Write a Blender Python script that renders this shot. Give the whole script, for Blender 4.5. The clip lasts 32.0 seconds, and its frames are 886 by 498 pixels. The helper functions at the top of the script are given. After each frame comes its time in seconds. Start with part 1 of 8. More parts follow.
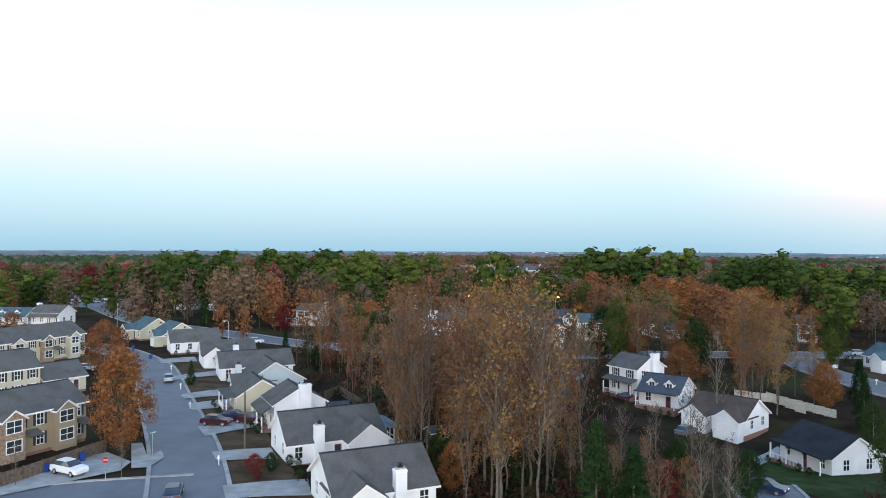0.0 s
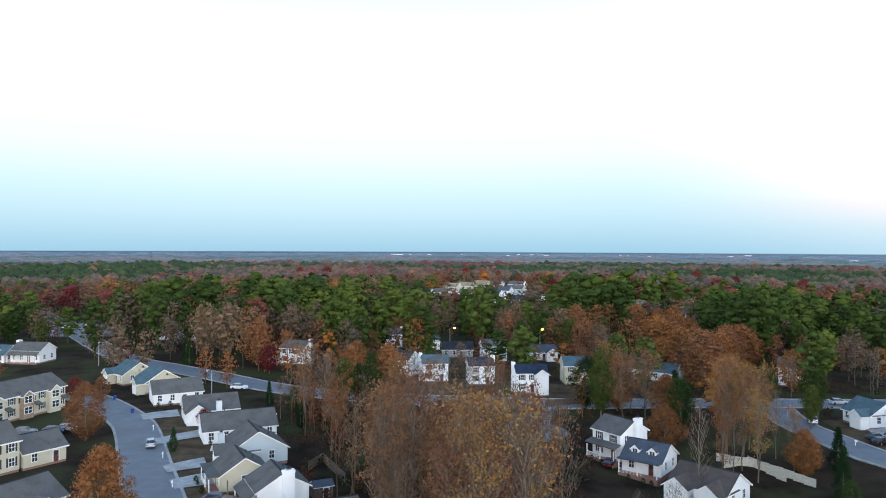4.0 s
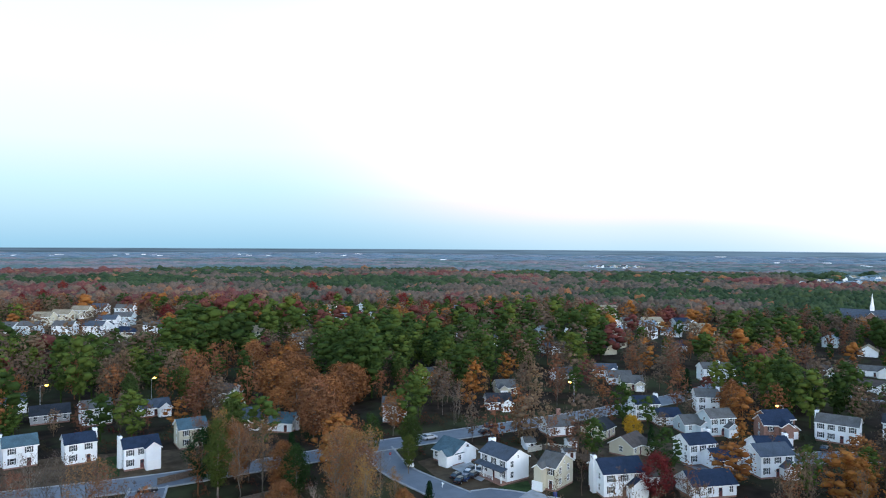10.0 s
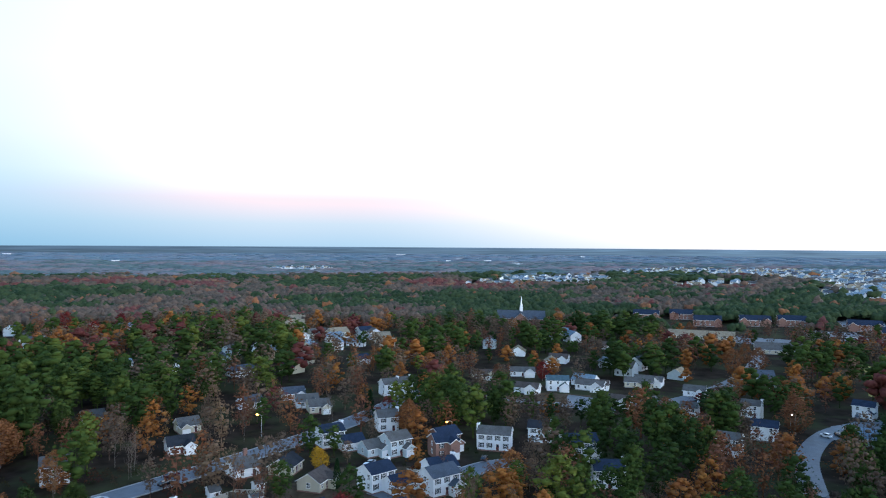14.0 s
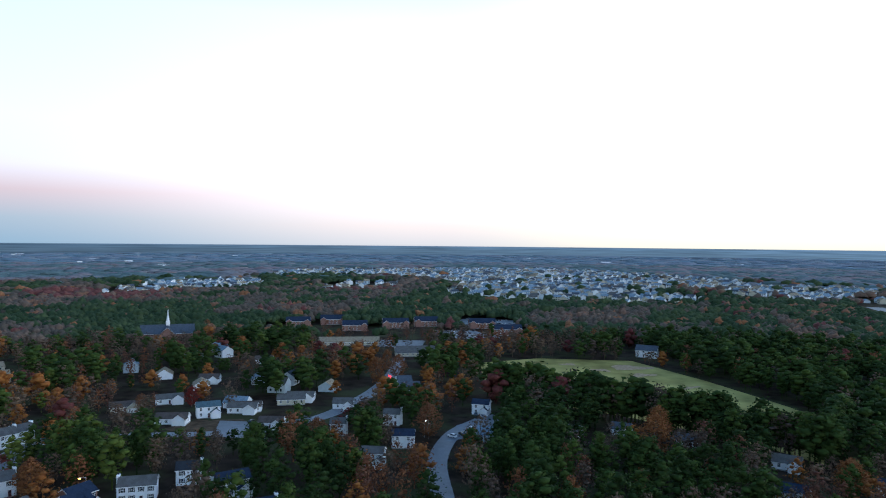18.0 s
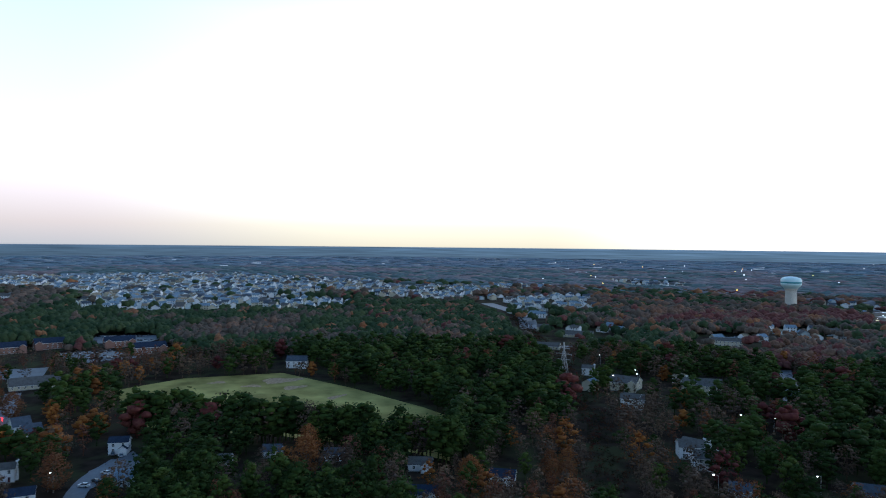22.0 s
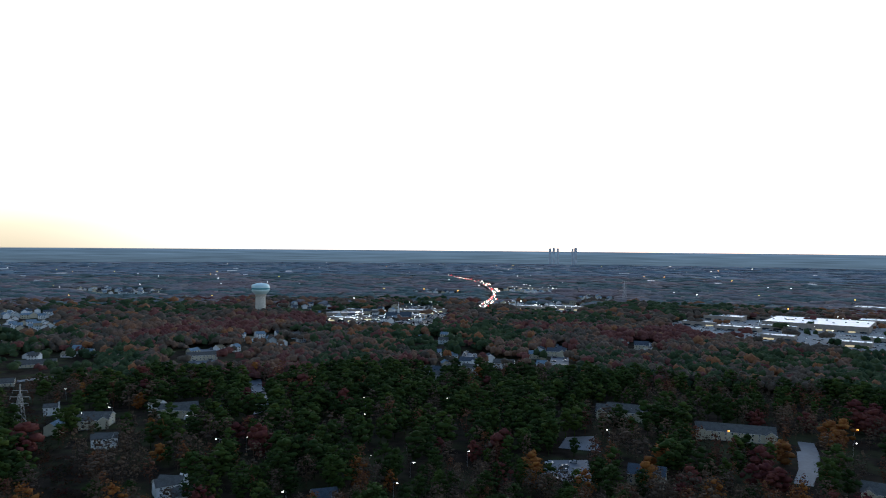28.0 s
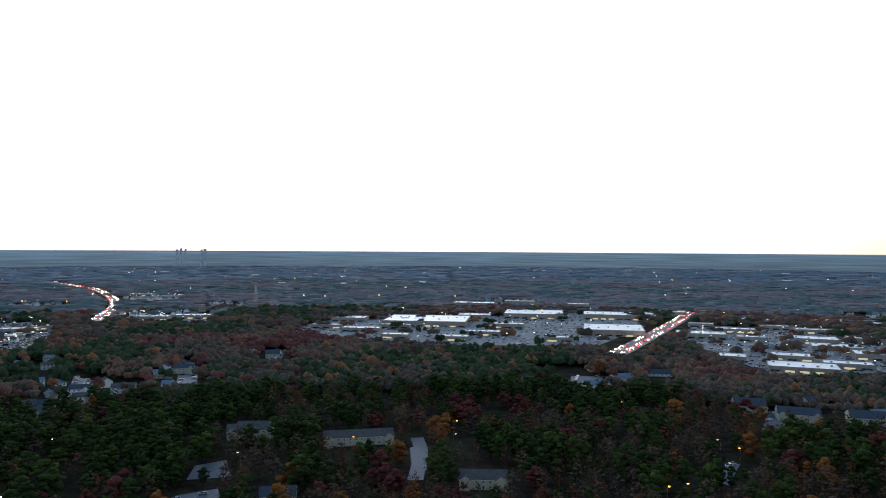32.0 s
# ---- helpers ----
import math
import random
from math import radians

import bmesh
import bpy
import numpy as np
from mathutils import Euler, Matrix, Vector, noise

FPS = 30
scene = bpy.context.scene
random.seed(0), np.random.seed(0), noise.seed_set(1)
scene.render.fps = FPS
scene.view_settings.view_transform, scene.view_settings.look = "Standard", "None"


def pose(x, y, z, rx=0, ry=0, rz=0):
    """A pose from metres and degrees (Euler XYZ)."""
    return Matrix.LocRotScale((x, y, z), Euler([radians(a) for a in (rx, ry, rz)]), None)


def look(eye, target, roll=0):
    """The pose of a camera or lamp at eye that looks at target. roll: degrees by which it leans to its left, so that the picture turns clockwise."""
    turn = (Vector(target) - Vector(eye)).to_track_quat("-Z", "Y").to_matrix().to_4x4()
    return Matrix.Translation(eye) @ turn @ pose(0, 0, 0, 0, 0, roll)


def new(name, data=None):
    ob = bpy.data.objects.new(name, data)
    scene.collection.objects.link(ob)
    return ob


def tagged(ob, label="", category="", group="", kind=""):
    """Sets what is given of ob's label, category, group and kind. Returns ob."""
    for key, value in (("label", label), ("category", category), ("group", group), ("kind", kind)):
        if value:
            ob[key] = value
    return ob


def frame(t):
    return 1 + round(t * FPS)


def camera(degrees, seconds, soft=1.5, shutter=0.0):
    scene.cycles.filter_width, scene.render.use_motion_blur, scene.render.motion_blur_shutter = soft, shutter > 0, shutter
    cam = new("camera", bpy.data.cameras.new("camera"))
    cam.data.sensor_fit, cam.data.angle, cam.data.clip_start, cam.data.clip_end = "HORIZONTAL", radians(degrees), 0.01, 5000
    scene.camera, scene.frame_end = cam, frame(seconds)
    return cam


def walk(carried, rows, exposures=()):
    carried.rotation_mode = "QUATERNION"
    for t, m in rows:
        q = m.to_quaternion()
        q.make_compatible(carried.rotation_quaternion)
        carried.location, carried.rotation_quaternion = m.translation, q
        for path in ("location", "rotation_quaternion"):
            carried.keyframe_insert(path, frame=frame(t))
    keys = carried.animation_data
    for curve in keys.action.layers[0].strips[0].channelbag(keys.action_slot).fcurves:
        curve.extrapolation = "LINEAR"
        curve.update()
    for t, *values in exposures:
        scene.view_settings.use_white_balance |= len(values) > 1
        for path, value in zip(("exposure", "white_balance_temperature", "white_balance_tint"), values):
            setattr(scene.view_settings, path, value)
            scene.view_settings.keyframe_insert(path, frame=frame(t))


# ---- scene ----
cam = camera(64.6, 32.0, soft=1.0, shutter=0.25)
PATH = [
    (0, (0.00, -0.00, 27.50), (0.40, 100.00, 27.43), 0.22),
    (0.5, (0.06, 0.02, 29.13), (0.48, 100.02, 29.05), 0.22),
    (1, (0.07, 0.01, 30.79), (0.53, 100.01, 30.70), 0.23),
    (1.5, (0.11, -0.05, 32.39), (0.62, 99.95, 32.30), 0.23),
    (2, (0.16, -0.11, 34.04), (0.66, 99.89, 33.94), 0.24),
    (2.5, (0.16, -0.11, 35.71), (0.69, 99.89, 35.61), 0.24),
    (4.5, (0.17, 0.10, 42.09), (5.12, 99.97, 41.96), 0.26),
    (5, (0.31, 0.19, 43.55), (8.89, 99.82, 43.39), 0.26),
    (5.5, (0.45, 0.31, 44.90), (12.69, 99.56, 44.71), 0.27),
    (6, (0.58, 0.39, 46.35), (16.93, 99.04, 46.12), 0.28),
    (6.5, (0.71, 0.35, 47.79), (21.75, 98.11, 47.53), 0.29),
    (7, (0.88, 0.28, 49.27), (26.56, 96.93, 48.98), 0.30),
    (7.5, (1.01, 0.25, 50.72), (31.33, 95.54, 50.40), 0.30),
    (8, (0.99, 0.25, 52.26), (35.97, 93.94, 51.91), 0.31),
    (8.5, (0.95, 0.23, 53.71), (40.48, 92.09, 53.33), 0.32),
    (9, (0.87, 0.21, 55.21), (44.88, 90.01, 54.79), 0.33),
    (9.5, (0.73, 0.18, 56.77), (49.12, 87.69, 56.32), 0.33),
    (10, (0.60, 0.12, 58.29), (53.28, 85.12, 57.81), 0.34),
    (10.5, (0.55, 0.02, 59.86), (57.37, 82.31, 59.34), 0.34),
    (11, (0.53, -0.05, 61.45), (61.33, 79.34, 60.90), 0.34),
    (11.5, (0.47, -0.08, 63.07), (65.11, 76.22, 62.49), 0.35),
    (12, (0.42, -0.20, 64.67), (68.77, 72.79, 64.06), 0.35),
    (12.5, (0.37, -0.36, 66.24), (72.87, 68.52, 65.59), 0.35),
    (13, (0.28, -0.52, 67.78), (76.77, 63.89, 67.10), 0.36),
    (13.5, (0.23, -0.63, 69.32), (80.48, 59.04, 68.60), 0.36),
    (14, (0.25, -0.67, 70.92), (83.97, 54.01, 70.17), 0.37),
    (14.5, (0.20, -0.72, 72.51), (87.11, 48.74, 71.74), 0.38),
    (16.5, (-0.47, -1.22, 78.88), (95.74, 26.04, 78.01), 0.46),
    (17, (-0.64, -1.26, 80.50), (97.03, 20.15, 79.60), 0.48),
    (17.5, (-0.83, -1.21, 82.07), (97.98, 14.13, 81.15), 0.49),
    (18, (-1.00, -1.15, 83.60), (98.56, 8.13, 82.66), 0.51),
    (18.5, (-1.17, -1.10, 85.04), (98.78, 2.09, 84.11), 0.52),
    (19, (-1.30, -1.05, 86.43), (98.65, -4.06, 85.53), 0.52),
    (19.5, (-1.39, -1.02, 87.72), (98.18, -10.18, 86.84), 0.53),
    (20, (-1.46, -1.04, 89.08), (97.38, -16.25, 88.22), 0.53),
    (20.5, (-1.51, -1.09, 90.50), (96.21, -22.32, 89.66), 0.53),
    (21, (-1.59, -1.10, 92.04), (94.64, -28.27, 91.22), 0.54),
    (21.5, (-1.75, -1.06, 93.64), (92.64, -34.05, 92.84), 0.54),
    (22, (-1.97, -0.98, 95.17), (90.31, -39.51, 94.40), 0.55),
    (22.5, (-2.15, -0.88, 96.67), (87.67, -44.84, 95.94), 0.55),
    (23, (-2.29, -0.80, 98.09), (84.77, -50.00, 97.40), 0.55),
    (23.5, (-2.39, -0.71, 99.45), (81.58, -55.01, 98.81), 0.55),
    (24, (-2.45, -0.56, 100.89), (78.11, -59.80, 100.28), 0.55),
    (24.5, (-2.51, -0.34, 102.40), (74.37, -64.29, 101.84), 0.55),
    (25, (-2.61, -0.10, 103.90), (70.35, -68.49, 103.38), 0.55),
    (25.5, (-2.74, 0.10, 105.42), (66.00, -72.52, 104.95), 0.55),
    (27.5, (-3.30, 0.61, 111.70), (46.27, -86.24, 111.35), 0.51),
    (28, (-3.46, 0.61, 113.24), (40.90, -89.01, 112.92), 0.50),
    (28.5, (-3.61, 0.55, 114.87), (35.35, -91.55, 114.58), 0.49),
    (29, (-3.77, 0.47, 116.53), (29.73, -93.75, 116.27), 0.48),
    (29.5, (-3.91, 0.45, 118.19), (23.98, -95.58, 117.95), 0.45),
    (30, (-4.04, 0.49, 119.78), (18.09, -97.03, 119.55), 0.43),
    (30.5, (-4.12, 0.57, 121.37), (11.44, -98.22, 121.16), 0.40),
    (31, (-4.11, 0.59, 122.96), (4.21, -99.06, 122.76), 0.38),
    (31.5, (-4.05, 0.52, 124.63), (-2.85, -99.47, 124.45), 0.35),
    (32, (-3.94, 0.42, 126.24), (-9.41, -99.43, 126.08), 0.33),
]
EXPOSURES = [(0, -0.03, 6700, 10), (6, 0.02, 6450, 9), (9, 0.0, 6250, 8), (14, -0.25, 5800, 8), (17, -0.66, 5600, 7), (20, -0.96, 5450, 7), (23, -1.22, 5500, 8), (28, -1.33, 5950, 9), (32, -1.28, 6150, 9)]
walk(cam, [(t, look(eye, target, roll)) for t, eye, target, roll in PATH], EXPOSURES)

# ---- world: dusk sky, brightest towards the set sun, and one low, very soft sun ----
SUN_AZ = radians(172)
SUNWARD = (math.sin(SUN_AZ), math.cos(SUN_AZ), 0)


def nodes_of(owner):
    owner.use_nodes = True
    tree = owner.node_tree
    tree.nodes.clear()
    return tree


def add(tree, kind, **values):
    n = tree.nodes.new(kind)
    for key, value in values.items():
        setattr(n, key, value)
    return n


def ramp(tree, stops):
    n = tree.nodes.new("ShaderNodeValToRGB")
    els = n.color_ramp.elements
    while len(els) < len(stops):
        els.new(0.5)
    for e, (p, c) in zip(els, stops):
        e.position, e.color = p, (*c, 1)
    return n


def math_node(tree, op, a, b=None, c=None, clamp=False):
    n = add(tree, "ShaderNodeMath", operation=op, use_clamp=clamp)
    for i, v in enumerate((a, b, c)):
        if v is None:
            continue
        if isinstance(v, (int, float)):
            n.inputs[i].default_value = v
        else:
            tree.links.new(v, n.inputs[i])
    return n.outputs[0]


def mix_rgb(tree, fac, a, b, blend="MIX"):
    n = add(tree, "ShaderNodeMix", data_type="RGBA", blend_type=blend)
    for sock, v in ((n.inputs[0], fac), (n.inputs[6], a), (n.inputs[7], b)):
        if isinstance(v, (int, float)):
            sock.default_value = v
        elif isinstance(v, tuple):
            sock.default_value = (*v, 1)
        else:
            tree.links.new(v, sock)
    return n.outputs[2]


def build_world():
    world = bpy.data.worlds.new("dusk_sky")
    scene.world = world
    t = nodes_of(world)
    L = t.links
    coord = add(t, "ShaderNodeTexCoord")
    sep = add(t, "ShaderNodeSeparateXYZ")
    L.new(coord.outputs["Generated"], sep.inputs[0])
    z = sep.outputs[2]
    dot = add(t, "ShaderNodeVectorMath", operation="DOT_PRODUCT")
    L.new(coord.outputs["Generated"], dot.inputs[0])
    dot.inputs[1].default_value = SUNWARD
    c = dot.outputs["Value"]
    # height above the horizon, 0 to 1 over the lowest 20 degrees
    h = math_node(t, "MULTIPLY_ADD", z, 2.9, 0.013, clamp=True)
    east = ramp(t, [(0.0, (0.38, 0.71, 0.94)), (0.1, (0.46, 0.81, 1.04)), (0.24, (0.63, 0.94, 1.18)), (0.4, (0.92, 1.0, 1.08)), (0.65, (1.1, 1.15, 1.2)), (1.0, (1.05, 1.25, 1.4))])
    belt = ramp(t, [(0.0, (0.64, 0.9, 1.08)), (0.09, (0.84, 1.0, 1.12)), (0.19, (1.42, 1.08, 1.11)), (0.28, (1.85, 1.65, 1.7)), (0.45, (1.95, 2.0, 2.1)), (1.0, (1.6, 1.95, 2.1))])
    side = ramp(t, [(0.0, (1.6, 1.46, 1.36)), (0.08, (2.1, 1.72, 1.52)), (0.2, (2.7, 2.25, 2.1)), (0.3, (2.9, 2.7, 2.65)), (0.45, (2.8, 2.8, 2.85)), (1.0, (2.0, 2.6, 2.9))])
    glow = ramp(t, [(0.0, (2.5, 2.1, 1.45)), (0.08, (3.0, 2.6, 1.85)), (0.2, (4.2, 3.9, 3.3)), (0.45, (4.4, 4.3, 4.2)), (1.0, (2.9, 3.15, 3.3))])
    west = ramp(t, [(0.0, (4.6, 4.1, 3.5)), (0.1, (5.3, 5.0, 4.5)), (0.3, (5.5, 5.4, 5.2)), (0.7, (4.8, 4.9, 5.0)), (1.0, (4.0, 4.2, 4.4))])
    for r in (east, belt, side, glow, west):
        L.new(h, r.inputs[0])
    sky = east.outputs[0]
    for other, lo, hi in ((belt, -0.92, -0.6), (side, -0.56, 0.04), (glow, 0.02, 0.46), (west, 0.62, 0.92)):
        f = add(t, "ShaderNodeMapRange", clamp=True, interpolation_type="SMOOTHSTEP")
        L.new(c, f.inputs[0])
        f.inputs[1].default_value, f.inputs[2].default_value = lo, hi
        sky = mix_rgb(t, f.outputs[0], sky, other.outputs[0])
    top = ramp(t, [(0.3, (0.95, 0.95, 0.95)), (0.55, (0.28, 0.38, 0.54)), (1.0, (0.14, 0.23, 0.42))])
    L.new(z, top.inputs[0])
    sky = mix_rgb(t, 1.0, sky, top.outputs[0], "MULTIPLY")
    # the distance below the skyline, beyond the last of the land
    # haze painted into this backdrop: bluer and paler upward, brighter sunward
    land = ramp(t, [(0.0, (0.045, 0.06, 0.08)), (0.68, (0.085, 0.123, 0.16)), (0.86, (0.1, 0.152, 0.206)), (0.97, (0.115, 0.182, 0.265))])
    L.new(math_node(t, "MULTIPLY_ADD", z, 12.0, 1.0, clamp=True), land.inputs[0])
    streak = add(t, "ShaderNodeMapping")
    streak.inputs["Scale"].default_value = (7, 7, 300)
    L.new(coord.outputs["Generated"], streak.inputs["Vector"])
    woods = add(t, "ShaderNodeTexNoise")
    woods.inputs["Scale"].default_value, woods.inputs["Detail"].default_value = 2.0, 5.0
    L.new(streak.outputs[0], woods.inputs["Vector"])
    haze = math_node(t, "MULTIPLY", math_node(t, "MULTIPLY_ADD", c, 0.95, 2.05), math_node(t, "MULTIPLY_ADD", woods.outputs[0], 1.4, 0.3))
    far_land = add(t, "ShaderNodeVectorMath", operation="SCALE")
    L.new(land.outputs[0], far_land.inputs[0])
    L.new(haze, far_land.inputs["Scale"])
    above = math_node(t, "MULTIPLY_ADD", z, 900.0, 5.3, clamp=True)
    nishita = add(t, "ShaderNodeTexSky", sky_type="NISHITA", sun_disc=False, sun_elevation=radians(2), sun_rotation=SUN_AZ)
    both = mix_rgb(t, 0.06, sky, nishita.outputs[0], "ADD")
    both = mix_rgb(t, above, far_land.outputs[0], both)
    bg = add(t, "ShaderNodeBackground")
    L.new(both, bg.inputs[0])
    bg.inputs[1].default_value = 0.95
    out = add(t, "ShaderNodeOutputWorld")
    L.new(bg.outputs[0], out.inputs[0])


build_world()
sun_data = bpy.data.lights.new("sun", "SUN")
sun_data.energy, sun_data.angle, sun_data.color = 0.5, radians(30), (1.0, 0.97, 0.94)
sun = new("sun", sun_data)
sun.matrix_world = look((math.sin(SUN_AZ) * 100, math.cos(SUN_AZ) * 100, 26), (0, 0, 0))


# ---- materials ----
def surface(name, base, rough=0.85, scale=2.0, spread=0.25, bump=0.0, bump_scale=30.0, metal=0.0, per="", hue=0.0, detail=4.0, stains=0.0, stain_scale=0.15, spec=0.3):
    """A surface of one colour with grain, blotches and, piece by piece, a shift of its own."""
    m = bpy.data.materials.new(name)
    t = nodes_of(m)
    L = t.links
    out, bs = add(t, "ShaderNodeOutputMaterial"), add(t, "ShaderNodeBsdfPrincipled")
    L.new(bs.outputs[0], out.inputs[0])
    geo = add(t, "ShaderNodeNewGeometry")
    grain = add(t, "ShaderNodeTexNoise")
    L.new(geo.outputs["Position"], grain.inputs["Vector"])
    grain.inputs["Scale"].default_value, grain.inputs["Detail"].default_value = scale, detail
    lo, hi = tuple(v * (1 - spread) for v in base), tuple(min(v * (1 + spread), 0.95) for v in base)
    col = ramp(t, [(0.3, lo), (0.7, hi)])
    L.new(grain.outputs[0], col.inputs[0])
    colour = col.outputs[0]
    if stains:
        blot = add(t, "ShaderNodeTexNoise")
        L.new(geo.outputs["Position"], blot.inputs["Vector"])
        blot.inputs["Scale"].default_value = stain_scale
        dirt = ramp(t, [(0.42, (1, 1, 1)), (0.68, tuple(1 - stains * k for k in (0.8, 0.9, 1.0)))])
        L.new(blot.outputs[0], dirt.inputs[0])
        colour = mix_rgb(t, 1.0, colour, dirt.outputs[0], "MULTIPLY")
    if per:
        rnd = add(t, "ShaderNodeObjectInfo").outputs["Random"] if per == "object" else geo.outputs["Random Per Island"]
        hsv = add(t, "ShaderNodeHueSaturation")
        L.new(colour, hsv.inputs["Color"])
        L.new(math_node(t, "MULTIPLY_ADD", rnd, hue, 0.5 - hue / 2), hsv.inputs["Hue"])
        r2 = math_node(t, "FRACT", math_node(t, "MULTIPLY", rnd, 7.31))
        L.new(math_node(t, "MULTIPLY_ADD", r2, 0.7, 0.65), hsv.inputs["Value"])
        colour = hsv.outputs[0]
    L.new(colour, bs.inputs["Base Color"])
    bs.inputs["Roughness"].default_value, bs.inputs["Metallic"].default_value = rough, metal
    bs.inputs["Specular IOR Level"].default_value = spec if rough < 0.75 else 0.03
    if bump:
        fine = add(t, "ShaderNodeTexNoise")
        L.new(geo.outputs["Position"], fine.inputs["Vector"])
        fine.inputs["Scale"].default_value = bump_scale
        b = add(t, "ShaderNodeBump")
        b.inputs["Strength"].default_value, b.inputs["Distance"].default_value = bump, 0.05
        L.new(fine.outputs[0], b.inputs["Height"])
        L.new(b.outputs[0], bs.inputs["Normal"])
    return m


def siding(name, base):
    """Painted lap siding: level boards about 0.18 m high."""
    m = surface(name, base, rough=0.6, scale=0.8, spread=0.07, stains=0.12, stain_scale=0.4)
    t = m.node_tree
    L = t.links
    bs = next(n for n in t.nodes if n.type == "BSDF_PRINCIPLED")
    geo = add(t, "ShaderNodeNewGeometry")
    sep = add(t, "ShaderNodeSeparateXYZ")
    L.new(geo.outputs["Position"], sep.inputs[0])
    saw = math_node(t, "FRACT", math_node(t, "MULTIPLY", sep.outputs[2], 5.5))
    b = add(t, "ShaderNodeBump")
    b.inputs["Strength"].default_value, b.inputs["Distance"].default_value = 0.6, 0.03
    L.new(saw, b.inputs["Height"])
    L.new(b.outputs[0], bs.inputs["Normal"])
    return m


def shingles(name, base):
    """Asphalt shingles: short courses with a shade of their own."""
    m = surface(name, base, rough=0.9, scale=9.0, spread=0.3, stains=0.25, stain_scale=0.5, bump=0.5, bump_scale=25)
    return m


def foliage(name, stops, per="object", scale=1.2):
    """Leaves: a colour for the whole tree and another from clump to clump."""
    m = bpy.data.materials.new(name)
    t = nodes_of(m)
    L = t.links
    out, bs = add(t, "ShaderNodeOutputMaterial"), add(t, "ShaderNodeBsdfPrincipled")
    geo = add(t, "ShaderNodeNewGeometry")
    if per == "tree":
        rnd = add(t, "ShaderNodeAttribute", attribute_name="tone").outputs["Fac"]
    else:
        rnd = add(t, "ShaderNodeObjectInfo").outputs["Random"]
    tone = ramp(t, stops)
    L.new(rnd, tone.inputs[0])
    n = add(t, "ShaderNodeTexNoise")
    L.new(geo.outputs["Position"], n.inputs["Vector"])
    n.inputs["Scale"].default_value, n.inputs["Detail"].default_value = scale, 5.0
    hsv = add(t, "ShaderNodeHueSaturation")
    L.new(tone.outputs[0], hsv.inputs["Color"])
    L.new(math_node(t, "MULTIPLY_ADD", n.outputs[0], 1.3, 0.35), hsv.inputs["Value"])
    L.new(math_node(t, "MULTIPLY_ADD", n.outputs[0], 0.06, 0.47), hsv.inputs["Hue"])
    L.new(hsv.outputs[0], bs.inputs["Base Color"])
    bs.inputs["Roughness"].default_value = 0.75
    bs.inputs["Specular IOR Level"].default_value = 0.02
    L.new(bs.outputs[0], out.inputs[0])
    return m


def glowing(name, colour, strength):
    m = bpy.data.materials.new(name)
    t = nodes_of(m)
    out, em = add(t, "ShaderNodeOutputMaterial"), add(t, "ShaderNodeEmission")
    em.inputs[0].default_value, em.inputs[1].default_value = (*colour, 1), strength
    t.links.new(em.outputs[0], out.inputs[0])
    return m


WALLS = {"white": siding("white_siding", (0.82, 0.84, 0.86)), "cream": siding("cream_siding", (0.56, 0.52, 0.4)), "pale_blue": siding("pale_blue_siding", (0.52, 0.6, 0.64)),
         "grey": siding("grey_siding", (0.36, 0.37, 0.38)), "tan": siding("tan_siding", (0.33, 0.27, 0.19)), "stone": surface("tan_stone", (0.3, 0.22, 0.16), 0.9, 3, 0.4, bump=0.5), "brick": surface("red_brick", (0.26, 0.15, 0.12), 0.9, 6, 0.3, bump=0.4)}
ROOFS = {"grey": shingles("grey_shingles", (0.112, 0.11, 0.106)), "teal": shingles("teal_shingles", (0.075, 0.12, 0.1425)), "slate": shingles("slate_shingles", (0.075, 0.09, 0.1125)),
         "brown": shingles("brown_shingles", (0.09, 0.075, 0.0675)), "dark": shingles("dark_shingles", (0.03375, 0.0375, 0.045)), "navy": shingles("navy_shingles", (0.02625, 0.0375, 0.06375)),
         "cream_roof": shingles("tan_shingles", (0.27, 0.225, 0.1575)), "pale_roof": shingles("pale_blue_shingles", (0.1875, 0.255, 0.315)), "white_roof": surface("white_membrane", (0.85, 0.86, 0.87), 0.35, 0.3, 0.06, stains=0.15, stain_scale=0.05, spec=0.6)}
TRIM = surface("white_trim", (0.82, 0.82, 0.81), 0.5, 2, 0.04)
SHUTTER = surface("dark_shutter", (0.03, 0.035, 0.04), 0.6)
GLASS = surface("window_glass", (0.03, 0.04, 0.05), 0.08, 0.5, 0.5, spec=0.8)
LIT = glowing("lit_window", (1.0, 0.62, 0.22), 2.5)
DOOR_RED = surface("door_paint", (0.1, 0.03, 0.03), 0.5)
ASPHALT = surface("asphalt", (0.125, 0.14, 0.162), 0.6, 0.4, 0.12, bump=0.3, stains=0.2, stain_scale=0.12)
CONCRETE = surface("concrete", (0.33, 0.33, 0.325), 0.85, 0.8, 0.15, bump=0.2, stains=0.25, stain_scale=0.3)
LITTER = surface("leaf_litter", (0.03, 0.021, 0.015), 0.95, 0.15, 0.5, bump=0.6, bump_scale=3, stains=0.4, stain_scale=0.03)


